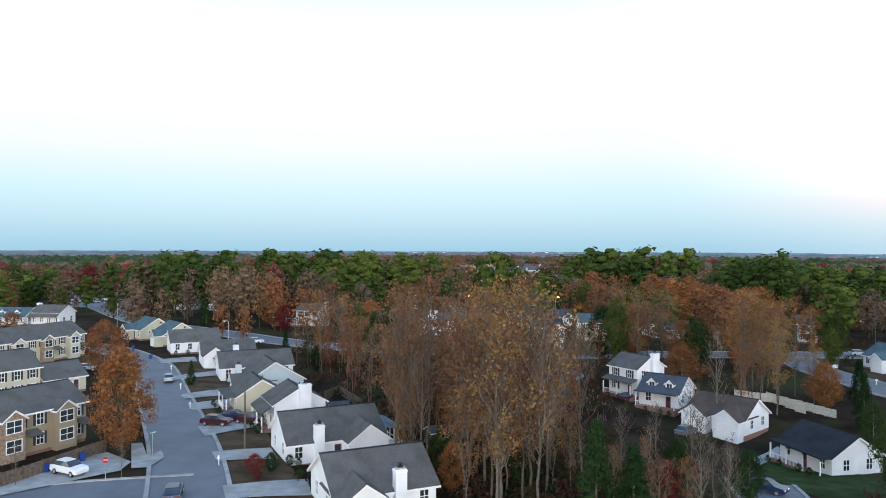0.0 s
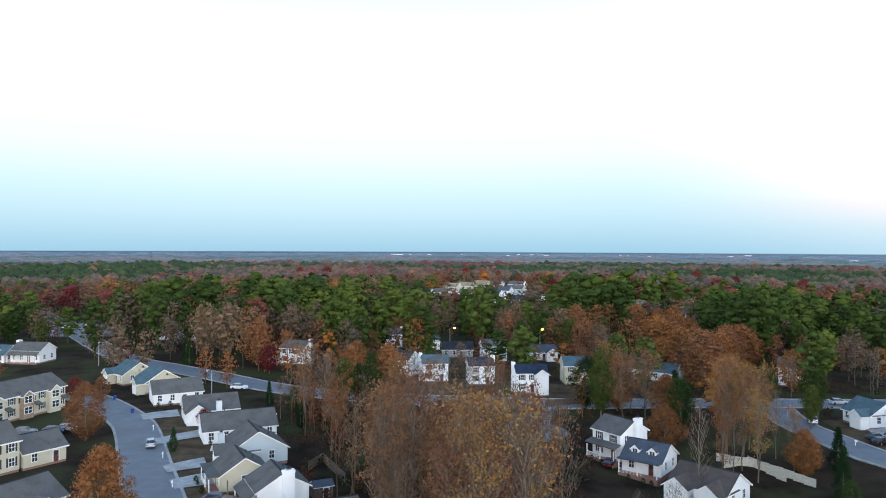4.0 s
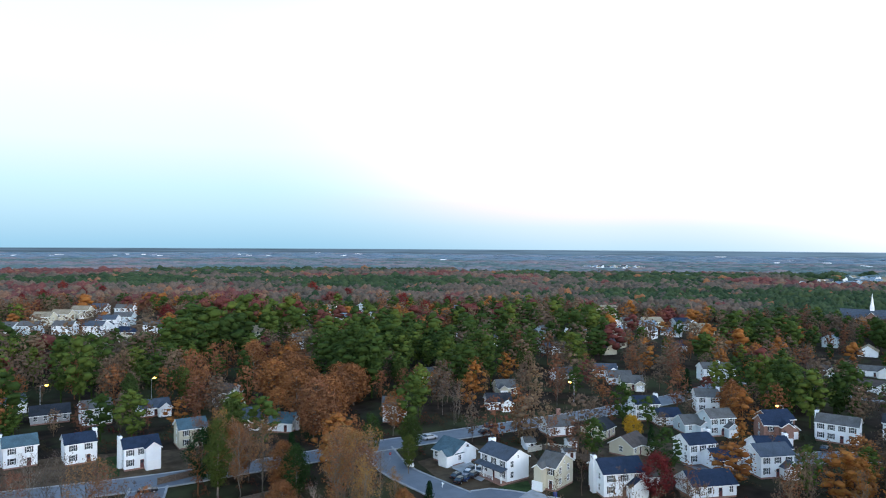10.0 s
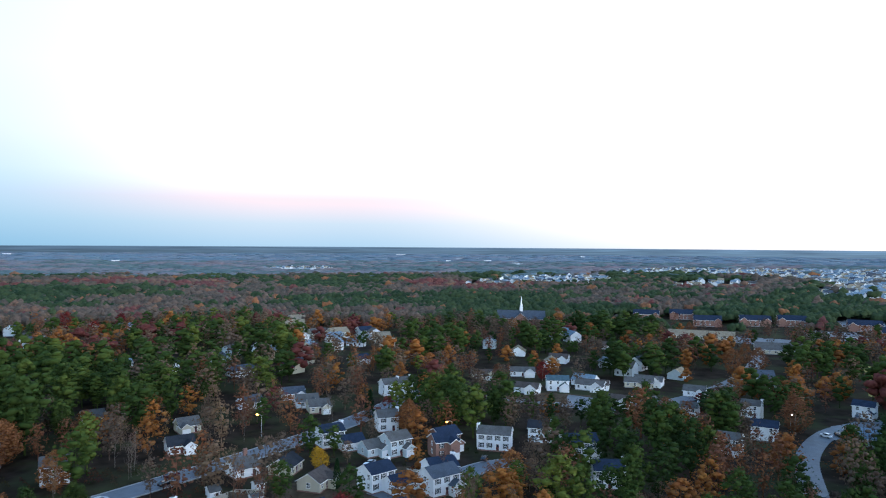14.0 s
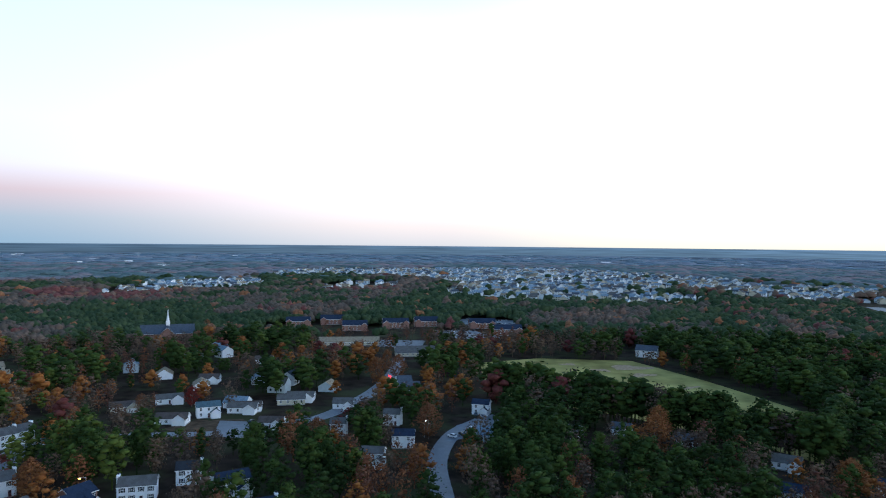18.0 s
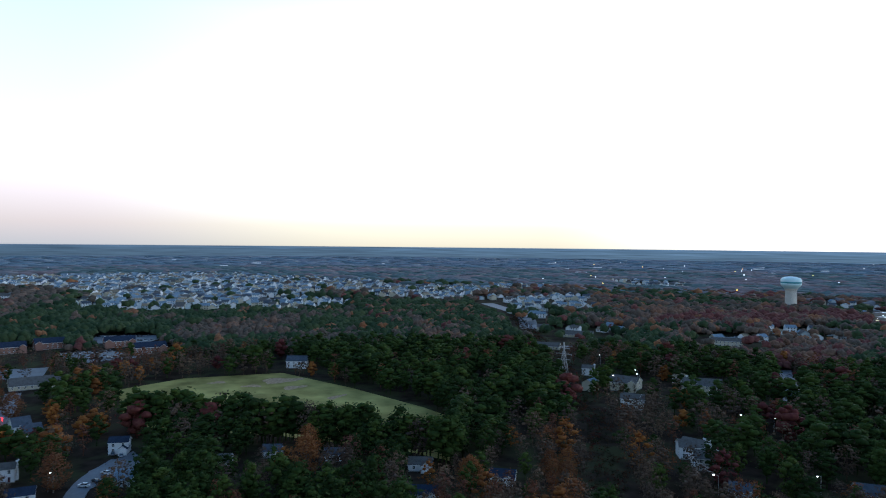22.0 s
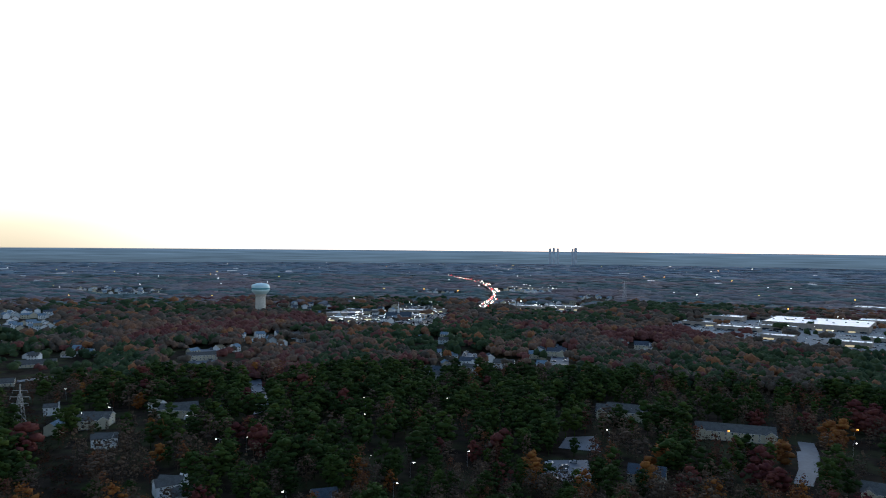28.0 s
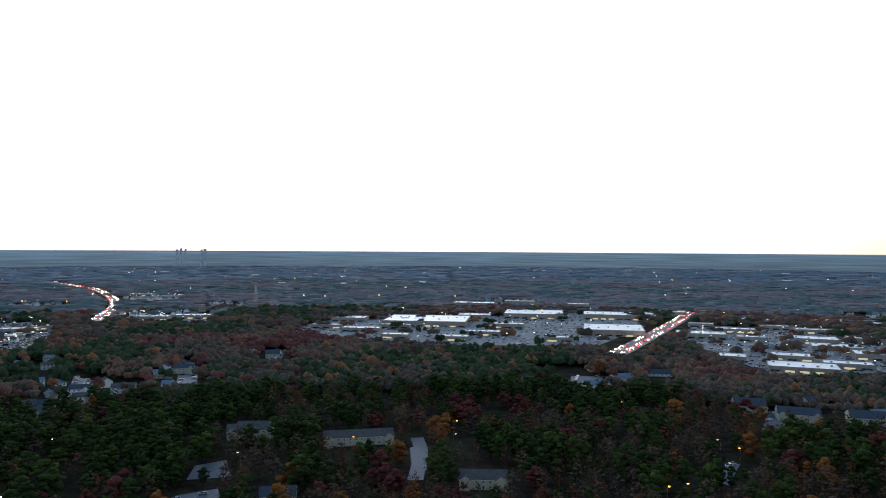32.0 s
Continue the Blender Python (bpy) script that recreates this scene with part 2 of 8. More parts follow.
def add_grass(m):
    """Olive grass showing through the litter in broad patches."""
    t = m.node_tree
    bs = next(n for n in t.nodes if n.type == "BSDF_PRINCIPLED")
    old = bs.inputs["Base Color"].links[0].from_socket
    geo, patch = add(t, "ShaderNodeNewGeometry"), add(t, "ShaderNodeTexNoise")
    t.links.new(geo.outputs["Position"], patch.inputs["Vector"])
    patch.inputs["Scale"].default_value, patch.inputs["Detail"].default_value = 0.05, 6.0
    f = add(t, "ShaderNodeMapRange", clamp=True)
    t.links.new(patch.outputs[0], f.inputs[0])
    f.inputs[1].default_value, f.inputs[2].default_value = 0.46, 0.62
    t.links.new(mix_rgb(t, f.outputs[0], old, (0.042, 0.044, 0.02)), bs.inputs["Base Color"])


add_grass(LITTER)
LAWN = surface("dormant_lawn", (0.085, 0.06, 0.038), 0.95, 0.35, 0.35, bump=0.5, bump_scale=8, stains=0.35, stain_scale=0.12)
GREEN_LAWN = surface("green_lawn", (0.035, 0.055, 0.02), 0.95, 0.4, 0.35, bump=0.5, bump_scale=8, stains=0.3)
PASTURE = surface("pasture", (0.29, 0.26, 0.085), 0.95, 0.06, 0.4, bump=0.5, bump_scale=2, stains=0.35, stain_scale=0.02)
BARE_SOIL = surface("bare_soil", (0.34, 0.24, 0.15), 0.95, 0.5, 0.3)
MULCH = surface("mulch", (0.12, 0.05, 0.03), 0.95, 2.0, 0.4, bump=0.5)
WOOD = surface("weathered_fence", (0.13, 0.1, 0.08), 0.9, 3, 0.35, bump=0.4)
PALE_FENCE = surface("pale_fence", (0.5, 0.47, 0.4), 0.8, 3, 0.2)
BARK = surface("grey_bark", (0.16, 0.13, 0.11), 0.95, 3, 0.35, bump=0.6, per="object")
PALE_BARK = surface("pale_bark", (0.135, 0.112, 0.09), 0.95, 2, 0.3, bump=0.5, per="object")
METAL = surface("galvanised_steel", (0.45, 0.46, 0.47), 0.5, 3, 0.15, metal=0.6)
BLACK = surface("black_rubber", (0.02, 0.02, 0.022), 0.7)
TANK = surface("tank_paint", (0.6, 0.8, 0.82), 0.4, 0.2, 0.06)
TANK_BAND = surface("teal_band_paint", (0.06, 0.3, 0.34), 0.4, 0.2, 0.06)
STEM = surface("tower_stem_paint", (0.6, 0.58, 0.52), 0.5, 0.2, 0.08)
LAMP_WHITE = glowing("white_lamp", (1.0, 0.93, 0.8), 14)
LAMP_ORANGE = glowing("orange_lamp", (1.0, 0.42, 0.06), 14)
LAMP_RED = glowing("red_lamp", (1.0, 0.02, 0.02), 12)
HEADLIGHT = glowing("headlight", (1.0, 0.85, 0.6), 26)
LEAVES = {
    "pine": foliage("pine_needles", [(0.0, (0.022, 0.036, 0.012)), (0.5, (0.038, 0.056, 0.015)), (1.0, (0.066, 0.08, 0.02))]),
    "cedar": foliage("cedar_foliage", [(0.0, (0.009, 0.022, 0.009)), (1.0, (0.02, 0.042, 0.014))]),
    "oak": foliage("evergreen_leaves", [(0.0, (0.016, 0.034, 0.012)), (1.0, (0.034, 0.055, 0.016))]),
    "russet": foliage("russet_leaves", [(0.0, (0.13, 0.06, 0.04)), (0.3, (0.19, 0.1, 0.048)), (0.55, (0.22, 0.12, 0.05)), (0.7, (0.25, 0.145, 0.048)), (0.85, (0.2, 0.08, 0.036)), (1.0, (0.13, 0.066, 0.05))]),
    "orange": foliage("orange_leaves", [(0.0, (0.15, 0.066, 0.032)), (0.6, (0.22, 0.092, 0.034)), (1.0, (0.15, 0.07, 0.038))]),
    "red": foliage("dark_red_leaves", [(0.0, (0.085, 0.015, 0.018)), (1.0, (0.16, 0.028, 0.022))]),
    "yellow": foliage("yellow_leaves", [(0.0, (0.36, 0.2, 0.02)), (1.0, (0.4, 0.24, 0.025))]),
    "bare": foliage("brown_twigs", [(0.0, (0.095, 0.07, 0.06)), (0.5, (0.135, 0.095, 0.07)), (1.0, (0.12, 0.075, 0.062))]),
}
CAR_PAINTS = [surface("car_" + n, c, 0.25, 1, 0.03, spec=0.6) for n, c in (("white", (0.75, 0.76, 0.78)), ("silver", (0.4, 0.42, 0.45)), ("navy", (0.02, 0.035, 0.09)), ("black", (0.015, 0.015, 0.018)), ("maroon", (0.055, 0.008, 0.014)), ("grey", (0.14, 0.15, 0.17)))]


# ---- the lie of the land ----
def smooth(a, b, v):
    v = min(max((v - a) / (b - a), 0), 1)
    return v * v * (3 - 2 * v)


def terrain(x, y):
    z = -5 * math.exp(-((x - 57) ** 2 + (y - 112) ** 2) / 900)
    z += 8 * math.exp(-((x - 52) ** 2 + (y - 510) ** 2) / 14000)
    z += 20 * math.exp(-((x - 1750) ** 2 / 500000 + (y + 60) ** 2 / 700000))
    z -= 0.9 * smooth(5, 26, x + 0.47 * y - 10.5) * smooth(200, 165, y) * smooth(30, 60, y) * smooth(60, 20, x)
    return z - 5 * smooth(150, 270, max(x - 0.5 * y, -0.7 * y))


# ---- plan, in metres ----
MAIN_ROAD = [(-240, 440), (-187, 370), (-153, 318), (-110, 259), (-86, 238), (-63.5, 220), (-47, 206), (-25, 194), (10, 186.5), (46, 182.5), (93, 182), (140, 180), (186, 179.5), (230, 183), (280, 195)]
NEAR_STREET = [(-18.4, 51.5), (-25.3, 70.8), (-28.9, 80.9), (-34.2, 94.3), (-41.2, 109.4), (-51.2, 130.3), (-62.2, 153.8), (-68.6, 164.9), (-80, 179.6), (-89.7, 189.5), (-99.1, 195.8)]
SIDE_STREET = [(-28.8, 80.5), (-36.7, 78.9), (-43.3, 77.1), (-50.8, 73.7)]
TEE_STREET = [(29.4, 180.6), (25, 164.9), (24.4, 157.7)]
CORNER_STREET = [(90.6, 180.5), (86.4, 162), (88, 147.3), (91.1, 134.7), (97, 133.6), (106.5, 118.9), (114.1, 103.7)]
CULDESAC = [(32.2, 60.1), (34.8, 69.2), (38.8, 80.9), (41.2, 89.9)]
CREST_ROAD = [(153.4, 120.4), (172.5, 118.4), (181.4, 112.2), (195.6, 108.6), (204.2, 101.4)]
EAST_ROAD = [(290, 170), (304, 132), (326, 107), (346, 90), (398, 78), (458, 74.6), (520, 80)]
GROVE_ROAD = [(234.3, 20), (280.3, 26.5), (320.2, 23.2), (348, 11.3)]
FAR_ROAD = [(600, -320), (586, -345), (582, -368), (575, -400)]
HIGHWAY_LEFT = [(533.4, -1254.9), (663, -1659.7), (925.5, -2160.4), (1285.4, -2637.7)]
HIGHWAY_RIGHT = [(-274, -872), (-282.4, -883.7), (-418.4, -1110.2), (-603.1, -1428.8)]
LOT_ROAD = [(-10.7, -395.2), (-15.2, -449.8), (-13.2, -483.4)]
SPUR = [(1006.1, -499.8), (846.3, -473.3), (710.9, -409.5)]
FIELD = [(509.7, 18.1), (535.3, -23.8), (533.4, -93.7), (463.6, -128.7), (395, -154.5), (354, -163.8), (292.5, -128.6), (316.8, -112.8), (360.9, -63.9), (393.9, -12.7), (412.1, 12.1)]
POWER_LINE = [(172.9, -145.9), (228, -170.6), (318.5, -225.2), (469.2, -302.6), (647, -380), (850.4, -462.2)]
STREET_ROW = [
    (-7.4, 76.7, 24, 11, 10, 1, 'white', 'grey', 'Gf'),
    (-15.5, 96.4, 26, 13, 10, 1, 'white', 'grey', 'gFS'),
    (-23, 110.8, -64, 7.5, 8, 1.5, 'white', 'grey', 'pc'),
    (-31.7, 121.8, -64, 8, 8, 1, 'cream', 'grey', 'p'),
    (-33.1, 136.9, -64, 9, 11, 1, 'pale_blue', 'grey', 'gF'),
    (-40.5, 153.1, 24, 15, 9, 1, 'white', 'grey', 'c'),
    (-51.2, 168.8, 24, 12, 9, 1, 'white', 'grey', 'Gf'),
    (-65.4, 186.1, 28, 12, 9, 1, 'white', 'grey', 'c'),
    (-75.8, 201.1, -50, 9.5, 10, 1, 'cream', 'teal', 'gc'),
    (-87.5, 212.9, -45, 9, 10, 1, 'cream', 'teal', 'Gc'),
    (-137.7, 250.2, -8, 11, 8.5, 1.5, 'white', 'grey', 'pC'),
    (-150.6, 250, -8, 13, 9, 1, 'white', 'teal', 'pd'),
]
CULDESAC_ROW = [
    (39.9, 141.9, -57, 7.3, 8, 2, 'white', 'grey', 'pc'),
    (43.9, 135.3, -39, 7.7, 8.5, 1, 'white', 'slate', 'pd'),
    (51, 123.9, -49, 10.5, 9, 1, 'white', 'brown', 'gG'),
    (57.3, 102.7, -77, 10.3, 8.5, 1, 'white', 'dark', 'p'),
]
TOWNHOUSES = [
    (-59.1, 92, 63, 21.7, 9, 2, 'tan', 'grey', 'y'),
    (-82.1, 123.1, 56, 18.5, 10, 2, 'cream', 'grey', ''),
    (-73.1, 133.5, 54, 7.6, 8, 1, 'cream', 'grey', ''),
    (-101.4, 162.2, 70, 38, 10, 2, 'cream', 'grey', 'y'),
    (-133.6, 182.7, 77, 28.3, 10, 2, 'tan', 'grey', ''),
]
ROAD_ROW = [
    (-44.6, 247, -20, 9, 8, 2, 'white', 'grey', 'c'),
    (-54, 250, -15, 9, 8, 1, 'grey', 'dark', ''),
    (-31.5, 288, -10, 10, 8, 1, 'white', 'slate', 'g'),
    (-98, 309, -15, 10, 8, 2, 'white', 'grey', 'c'),
    (-112, 311, -10, 9, 8, 2, 'pale_blue', 'dark', ''),
    (-14.7, 284.8, 8, 9.5, 7.3, 2, 'white', 'grey', 'cw'),
    (0.2, 284.3, 8, 10.3, 7.7, 1, 'white', 'slate', 'gc'),
    (12.1, 261.9, 0, 11.2, 7.7, 1, 'grey', 'dark', ''),
    (24.6, 251.6, 5, 8.6, 7.3, 2, 'white', 'grey', ''),
    (42.6, 255.1, 5, 9.5, 6.9, 1, 'white', 'slate', 'g'),
    (-6.7, 223.2, -25, 7.3, 7.7, 2, 'white', 'dark', ''),
    (3, 215, 5, 7.7, 7.3, 2, 'white', 'teal', 'C'),
    (16.6, 210.3, 5, 7.3, 6.9, 2, 'white', 'navy', 'c'),
    (29.9, 198.3, 3, 8.6, 6.9, 2, 'white', 'navy', 'Cg'),
    (45.5, 210.9, 0, 7.7, 7.7, 2, 'cream', 'teal', ''),
    (68.1, 254.5, -60, 7.7, 8.6, 2, 'white', 'brown', ''),
    (68.4, 223.3, -40, 7.7, 8.6, 1, 'white', 'slate', 'gc'),
    (74.4, 213.6, -40, 7.7, 7.7, 1, 'white', 'teal', 'c'),
]
CORNER_ROW = [
    (103.8, 160, -79, 7.9, 8.6, 1, 'white', 'teal', 'gc'),
    (107.6, 142.6, -85, 10.1, 7.3, 2, 'white', 'slate', 'pC'),
    (114.1, 130.5, -71, 4.7, 8.6, 2, 'cream', 'grey', 'G'),
    (145.3, 166.5, -15, 7.7, 7.7, 1, 'white', 'grey', 'b'),
    (154.2, 157.2, 20, 8.6, 7.3, 1, 'cream', 'dark', ''),
    (149.5, 140.3, 15, 8.6, 7.3, 1, 'cream', 'brown', 'g'),
    (183.3, 165.6, -25, 8.2, 7.3, 2, 'white', 'navy', 'c'),
    (184.4, 157, -25, 7.7, 6.9, 1, 'white', 'navy', 'c'),
    (183.7, 147, -20, 7.3, 6.9, 1, 'pale_blue', 'grey', 'g'),
    (188.5, 140.9, -20, 8.2, 7.3, 2, 'pale_blue', 'grey', 'g'),
    (158.9, 125.5, -15, 8.2, 7.3, 2, 'white', 'navy', 'c'),
    (160.5, 118.5, -15, 7.7, 6.9, 1, 'white', 'navy', 'c'),
    (123.7, 119.8, -20, 10.3, 8.6, 2, 'white', 'navy', 'gC'),
    (141, 108, -20, 11.2, 7.7, 1, 'white', 'navy', 'c'),
    (173.1, 112.9, -30, 8.6, 7.7, 2, 'white', 'navy', 'c'),
    (202.4, 130.4, -20, 8.6, 7.7, 2, 'brick', 'navy', 'g'),
    (211, 162.1, -40, 7.7, 7.7, 2, 'white', 'grey', 'c'),
]
NORTH_ROW = [
    (110.2, 206.8, -30, 7.7, 7.7, 2, 'white', 'grey', ''),
    (149.7, 202.8, -25, 8.6, 7.7, 1, 'white', 'dark', 'g'),
    (167.1, 221.9, -20, 7.7, 7.7, 1, 'cream', 'grey', 'G'),
    (153.3, 261.3, -20, 7.7, 7.7, 1, 'white', 'grey', 'c'),
    (206, 231.6, -10, 8.6, 7.7, 1, 'white', 'slate', 'C'),
    (228.9, 229.5, -35, 9.5, 7.7, 1, 'white', 'slate', 'gc'),
    (221.4, 213.8, -35, 9.5, 7.7, 1, 'white', 'grey', 'g'),
    (217.4, 203.1, -35, 8.6, 7.7, 1, 'cream', 'grey', 'g'),
    (253.7, 293, -10, 13.8, 7.7, 1, 'white', 'slate', 'G'),
    (323.7, 269.9, -10, 12, 7.7, 1, 'grey', 'navy', ''),
    (260.6, 198.8, -30, 7.7, 7.7, 2, 'white', 'grey', 'c'),
    (267.6, 196.7, -30, 7.7, 7.7, 2, 'white', 'grey', 'c'),
    (459.3, 456.9, -20, 13.8, 12, 2, 'cream', 'cream_roof', 'g'),
    (407.6, 361.9, -20, 14.6, 12, 2, 'cream', 'cream_roof', 'g'),
    (404, 379.5, -20, 13.8, 12, 1, 'cream', 'grey', 'g'),
    (436.8, 359.6, -20, 12, 10.3, 2, 'pale_blue', 'navy', 'g'),
    (-52, 628, 0, 12, 8.6, 2, 'pale_blue', 'grey', ''),
]
HILL_ROW = [
    (-0.3, 465.1, -30, 11.2, 8.6, 2, 'white', 'grey', 'g'),
    (11.5, 460.5, -30, 11.2, 8.6, 2, 'pale_blue', 'grey', 'g'),
    (19.4, 499.3, -30, 11.2, 9.5, 2, 'cream', 'cream_roof', 'g'),
    (30, 506.6, -30, 11.2, 9.5, 2, 'cream', 'cream_roof', 'g'),
    (28.2, 452.5, -30, 11.2, 8.6, 2, 'white', 'grey', 'g'),
    (43, 532.3, -30, 11.2, 9.5, 2, 'cream', 'cream_roof', 'g'),
    (43, 444.9, -30, 11.2, 8.6, 2, 'white', 'slate', 'g'),
    (52.1, 466.6, -30, 11.2, 8.6, 2, 'white', 'slate', 'g'),
    (57.5, 568.2, -30, 11.2, 8.6, 2, 'white', 'slate', 'g'),
    (70.9, 538.3, -30, 12, 8.6, 2, 'white', 'grey', 'gc'),
    (62.2, 477, -30, 11.2, 8.6, 2, 'pale_blue', 'grey', 'g'),
    (57.6, 419.2, -30, 11.2, 8.6, 2, 'cream', 'navy', 'g'),
    (37, 392.8, -30, 11.2, 8.6, 1, 'cream', 'cream_roof', 'g'),
    (73.8, 439.2, -30, 11.2, 8.6, 2, 'white', 'grey', 'g'),
]
EAST_ROW = [
    (213.1, 116.3, -70, 11.2, 7.3, 2, 'white', 'grey', 'C'),
    (231.7, 108.2, -70, 7.7, 6.9, 2, 'white', 'dark', 'c'),
    (223, 89.7, -50, 11.2, 7.7, 2, 'white', 'navy', 'gC'),
    (199.1, 70.9, -60, 8.6, 7.7, 2, 'white', 'navy', 'c'),
    (336.4, 147.6, -60, 11.2, 7.3, 2, 'white', 'teal', 'g'),
    (195.9, 126.7, -35, 7.7, 7.7, 2, 'brick', 'navy', 'g'),
    (166.8, 109, -20, 9.5, 7.7, 2, 'white', 'slate', 'g'),
    (349.7, 132.5, -75, 14.6, 6.9, 1, 'white', 'brown', ''),
    (368.6, 115, -75, 14.6, 6.9, 1, 'cream', 'grey', ''),
    (361.4, 180.3, -60, 13.8, 6.9, 1, 'white', 'grey', 'g'),
    (339.2, 192.8, -60, 13.8, 6.9, 1, 'cream', 'brown', 'g'),
    (319.1, 157.5, -80, 14.6, 6.9, 1, 'white', 'brown', 'g'),
    (321.1, 109.5, -85, 11.2, 6.9, 1, 'white', 'brown', 'g'),
    (347, 133.5, -85, 14.6, 6.9, 1, 'white', 'grey', 'g'),
    (376.5, 112.1, -85, 14.6, 6.9, 1, 'white', 'grey', 'g'),
    (313.5, 75.6, -80, 6.9, 6.9, 2, 'white', 'grey', 'c'),
    (297.7, 43.1, -85, 9.5, 7.3, 2, 'white', 'navy', ''),
]
CAMPUS_ROW = [
    (696.2, 211.1, -75, 24, 14, 2, 'brick', 'navy', 'gG'),
    (718, 180.6, -75, 26, 14, 2, 'brick', 'navy', 'gG'),
    (674.5, 148.1, -75, 24, 14, 2, 'brick', 'navy', 'g'),
    (699.3, 111.7, -75, 26, 14, 2, 'brick', 'navy', 'gG'),
    (716.9, 82.9, -75, 24, 14, 2, 'brick', 'navy', 'G'),
    (710.4, 25, -80, 26, 14, 2, 'brick', 'navy', 'gG'),
    (664.1, -0.9, -80, 26, 14, 2, 'brick', 'navy', 'g'),
    (581.2, 132, -78, 50, 12, 1, 'cream', 'cream_roof', ''),
    (554.1, -109.2, -110, 16, 12, 2, 'white', 'slate', 'g'),
    (535.9, 70.2, -78, 30, 14, 1, 'cream', 'grey', ''),
    (419.1, 419.5, -40, 16, 14, 2, 'cream', 'cream_roof', 'g'),
]
GROVE_ROW = [
    (312.6, 6.2, -100, 10.3, 9.5, 1, 'pale_blue', 'pale_roof', 'g'),
    (359.6, 11.8, -100, 8.6, 6.9, 2, 'white', 'navy', 'g'),
    (269.2, 50.7, -90, 8.6, 6.9, 2, 'pale_blue', 'grey', 'g'),
    (323, -30.3, -110, 9.5, 7.7, 1, 'white', 'grey', 'gc'),
    (329.5, -54.3, -110, 8.6, 7.7, 1, 'white', 'slate', 'g'),
    (314.1, -79.7, -110, 8.6, 7.7, 1, 'white', 'slate', 'c'),
    (259.3, -138.4, -125, 10.3, 7.7, 1, 'white', 'navy', 'g'),
    (252.7, -100.6, -115, 10.3, 7.7, 1, 'white', 'navy', 'gc'),
    (287.1, -111.8, -115, 10.3, 7.7, 1, 'white', 'grey', 'g'),
    (333.5, 53.8, -90, 7.7, 6.9, 2, 'white', 'grey', 'c'),
    (403.5, 54.1, -70, 8.6, 12, 1, 'white', 'slate', 'g'),
    (420.7, 61.5, -70, 8.6, 12, 1, 'white', 'slate', 'g'),
    (363, 84.9, -85, 10.3, 7.7, 1, 'white', 'grey', 'g'),
    (416.8, 182, -80, 12, 7.7, 1, 'white', 'brown', 'g'),
    (486.8, 172.3, -80, 12, 7.7, 1, 'white', 'brown', 'g'),
]
SOUTH_ROW = [
    (449.3, -310.7, -130, 8.6, 7.7, 2, 'white', 'grey', 'c'),
    (394.6, -302.2, -130, 17.2, 8.6, 2, 'cream', 'grey', 'g'),
    (351.6, -276.5, -130, 13.8, 8.6, 2, 'white', 'grey', 'g'),
    (258, -237.6, -120, 12, 9.5, 2, 'white', 'grey', 'gc'),
    (242.2, -231.3, -120, 10.3, 9.5, 2, 'white', 'grey', 'gc'),
    (531.5, -529.4, -130, 29.2, 10.3, 2, 'cream', 'grey', ''),
    (635.3, -423.1, -130, 34.4, 12, 1, 'cream', 'grey', ''),
    (374.6, -352.5, -130, 25.8, 10.3, 2, 'cream', 'grey', 'g'),
    (574.1, -350.1, -130, 24.1, 10.3, 1, 'cream', 'grey', ''),
    (188.5, -265.5, -135, 11.2, 9.5, 1, 'grey', 'slate', 'g'),
    (208.8, -219.8, -135, 10.3, 8.6, 1, 'grey', 'slate', 'g'),
    (400.7, -308.4, -150, 20.6, 9.5, 2, 'cream', 'grey', 'g'),
    (352.2, -277, -150, 10.3, 8.6, 2, 'white', 'grey', 'g'),
    (258.8, -241.2, -160, 12, 8.6, 2, 'white', 'grey', 'gc'),
    (364.2, -350.1, -160, 13.8, 8.6, 2, 'cream', 'grey', 'g'),
]
APARTMENT_ROW = [
    (-186, -655, -172, 24, 13, 1, 'white', 'pale_roof', 'g'),
    (-222, -690, -168, 22, 12, 1, 'white', 'pale_roof', ''),
    (246, -640, -165, 20, 11, 2, 'white', 'grey', 'g'),
    (-268, -712, -190, 24, 12, 1, 'white', 'slate', ''),
    (236, -712, -160, 18, 11, 2, 'cream', 'pale_roof', 'g'),
    (100.1, -490.4, -170, 34, 13, 2, 'cream', 'grey', 'gG'),
    (26.2, -471.2, -172, 46, 13, 2, 'cream', 'grey', 'gG'),
    (59.8, -360.7, -175, 18, 12, 2, 'cream', 'slate', 'g'),
    (280.5, -633.6, -170, 18, 12, 2, 'white', 'slate', 'g'),
    (281.1, -571.9, -165, 14, 12, 2, 'white', 'slate', 'g'),
    (223.4, -739.2, -170, 20, 12, 2, 'cream', 'slate', 'g'),
    (151.4, -838.6, -170, 16, 14, 2, 'cream', 'slate', 'g'),
    (-47.9, -383.6, -186, 26, 13, 2, 'cream', 'grey', 'gG'),
    (-284, -554.5, -196, 24, 18, 2, 'cream', 'slate', 'gG'),
    (-307.3, -523.6, -200, 30, 16, 2, 'cream', 'slate', 'gG'),
    (-353.5, -510, -200, 26, 16, 2, 'cream', 'slate', 'g'),
    (100.6, -497.3, -180, 22, 12, 2, 'cream', 'grey', 'g'),
    (272.6, -552.4, -170, 14, 10, 2, 'white', 'grey', 'gc'),
    (264.7, -600.6, -170, 14, 10, 2, 'white', 'grey', 'gc'),
]
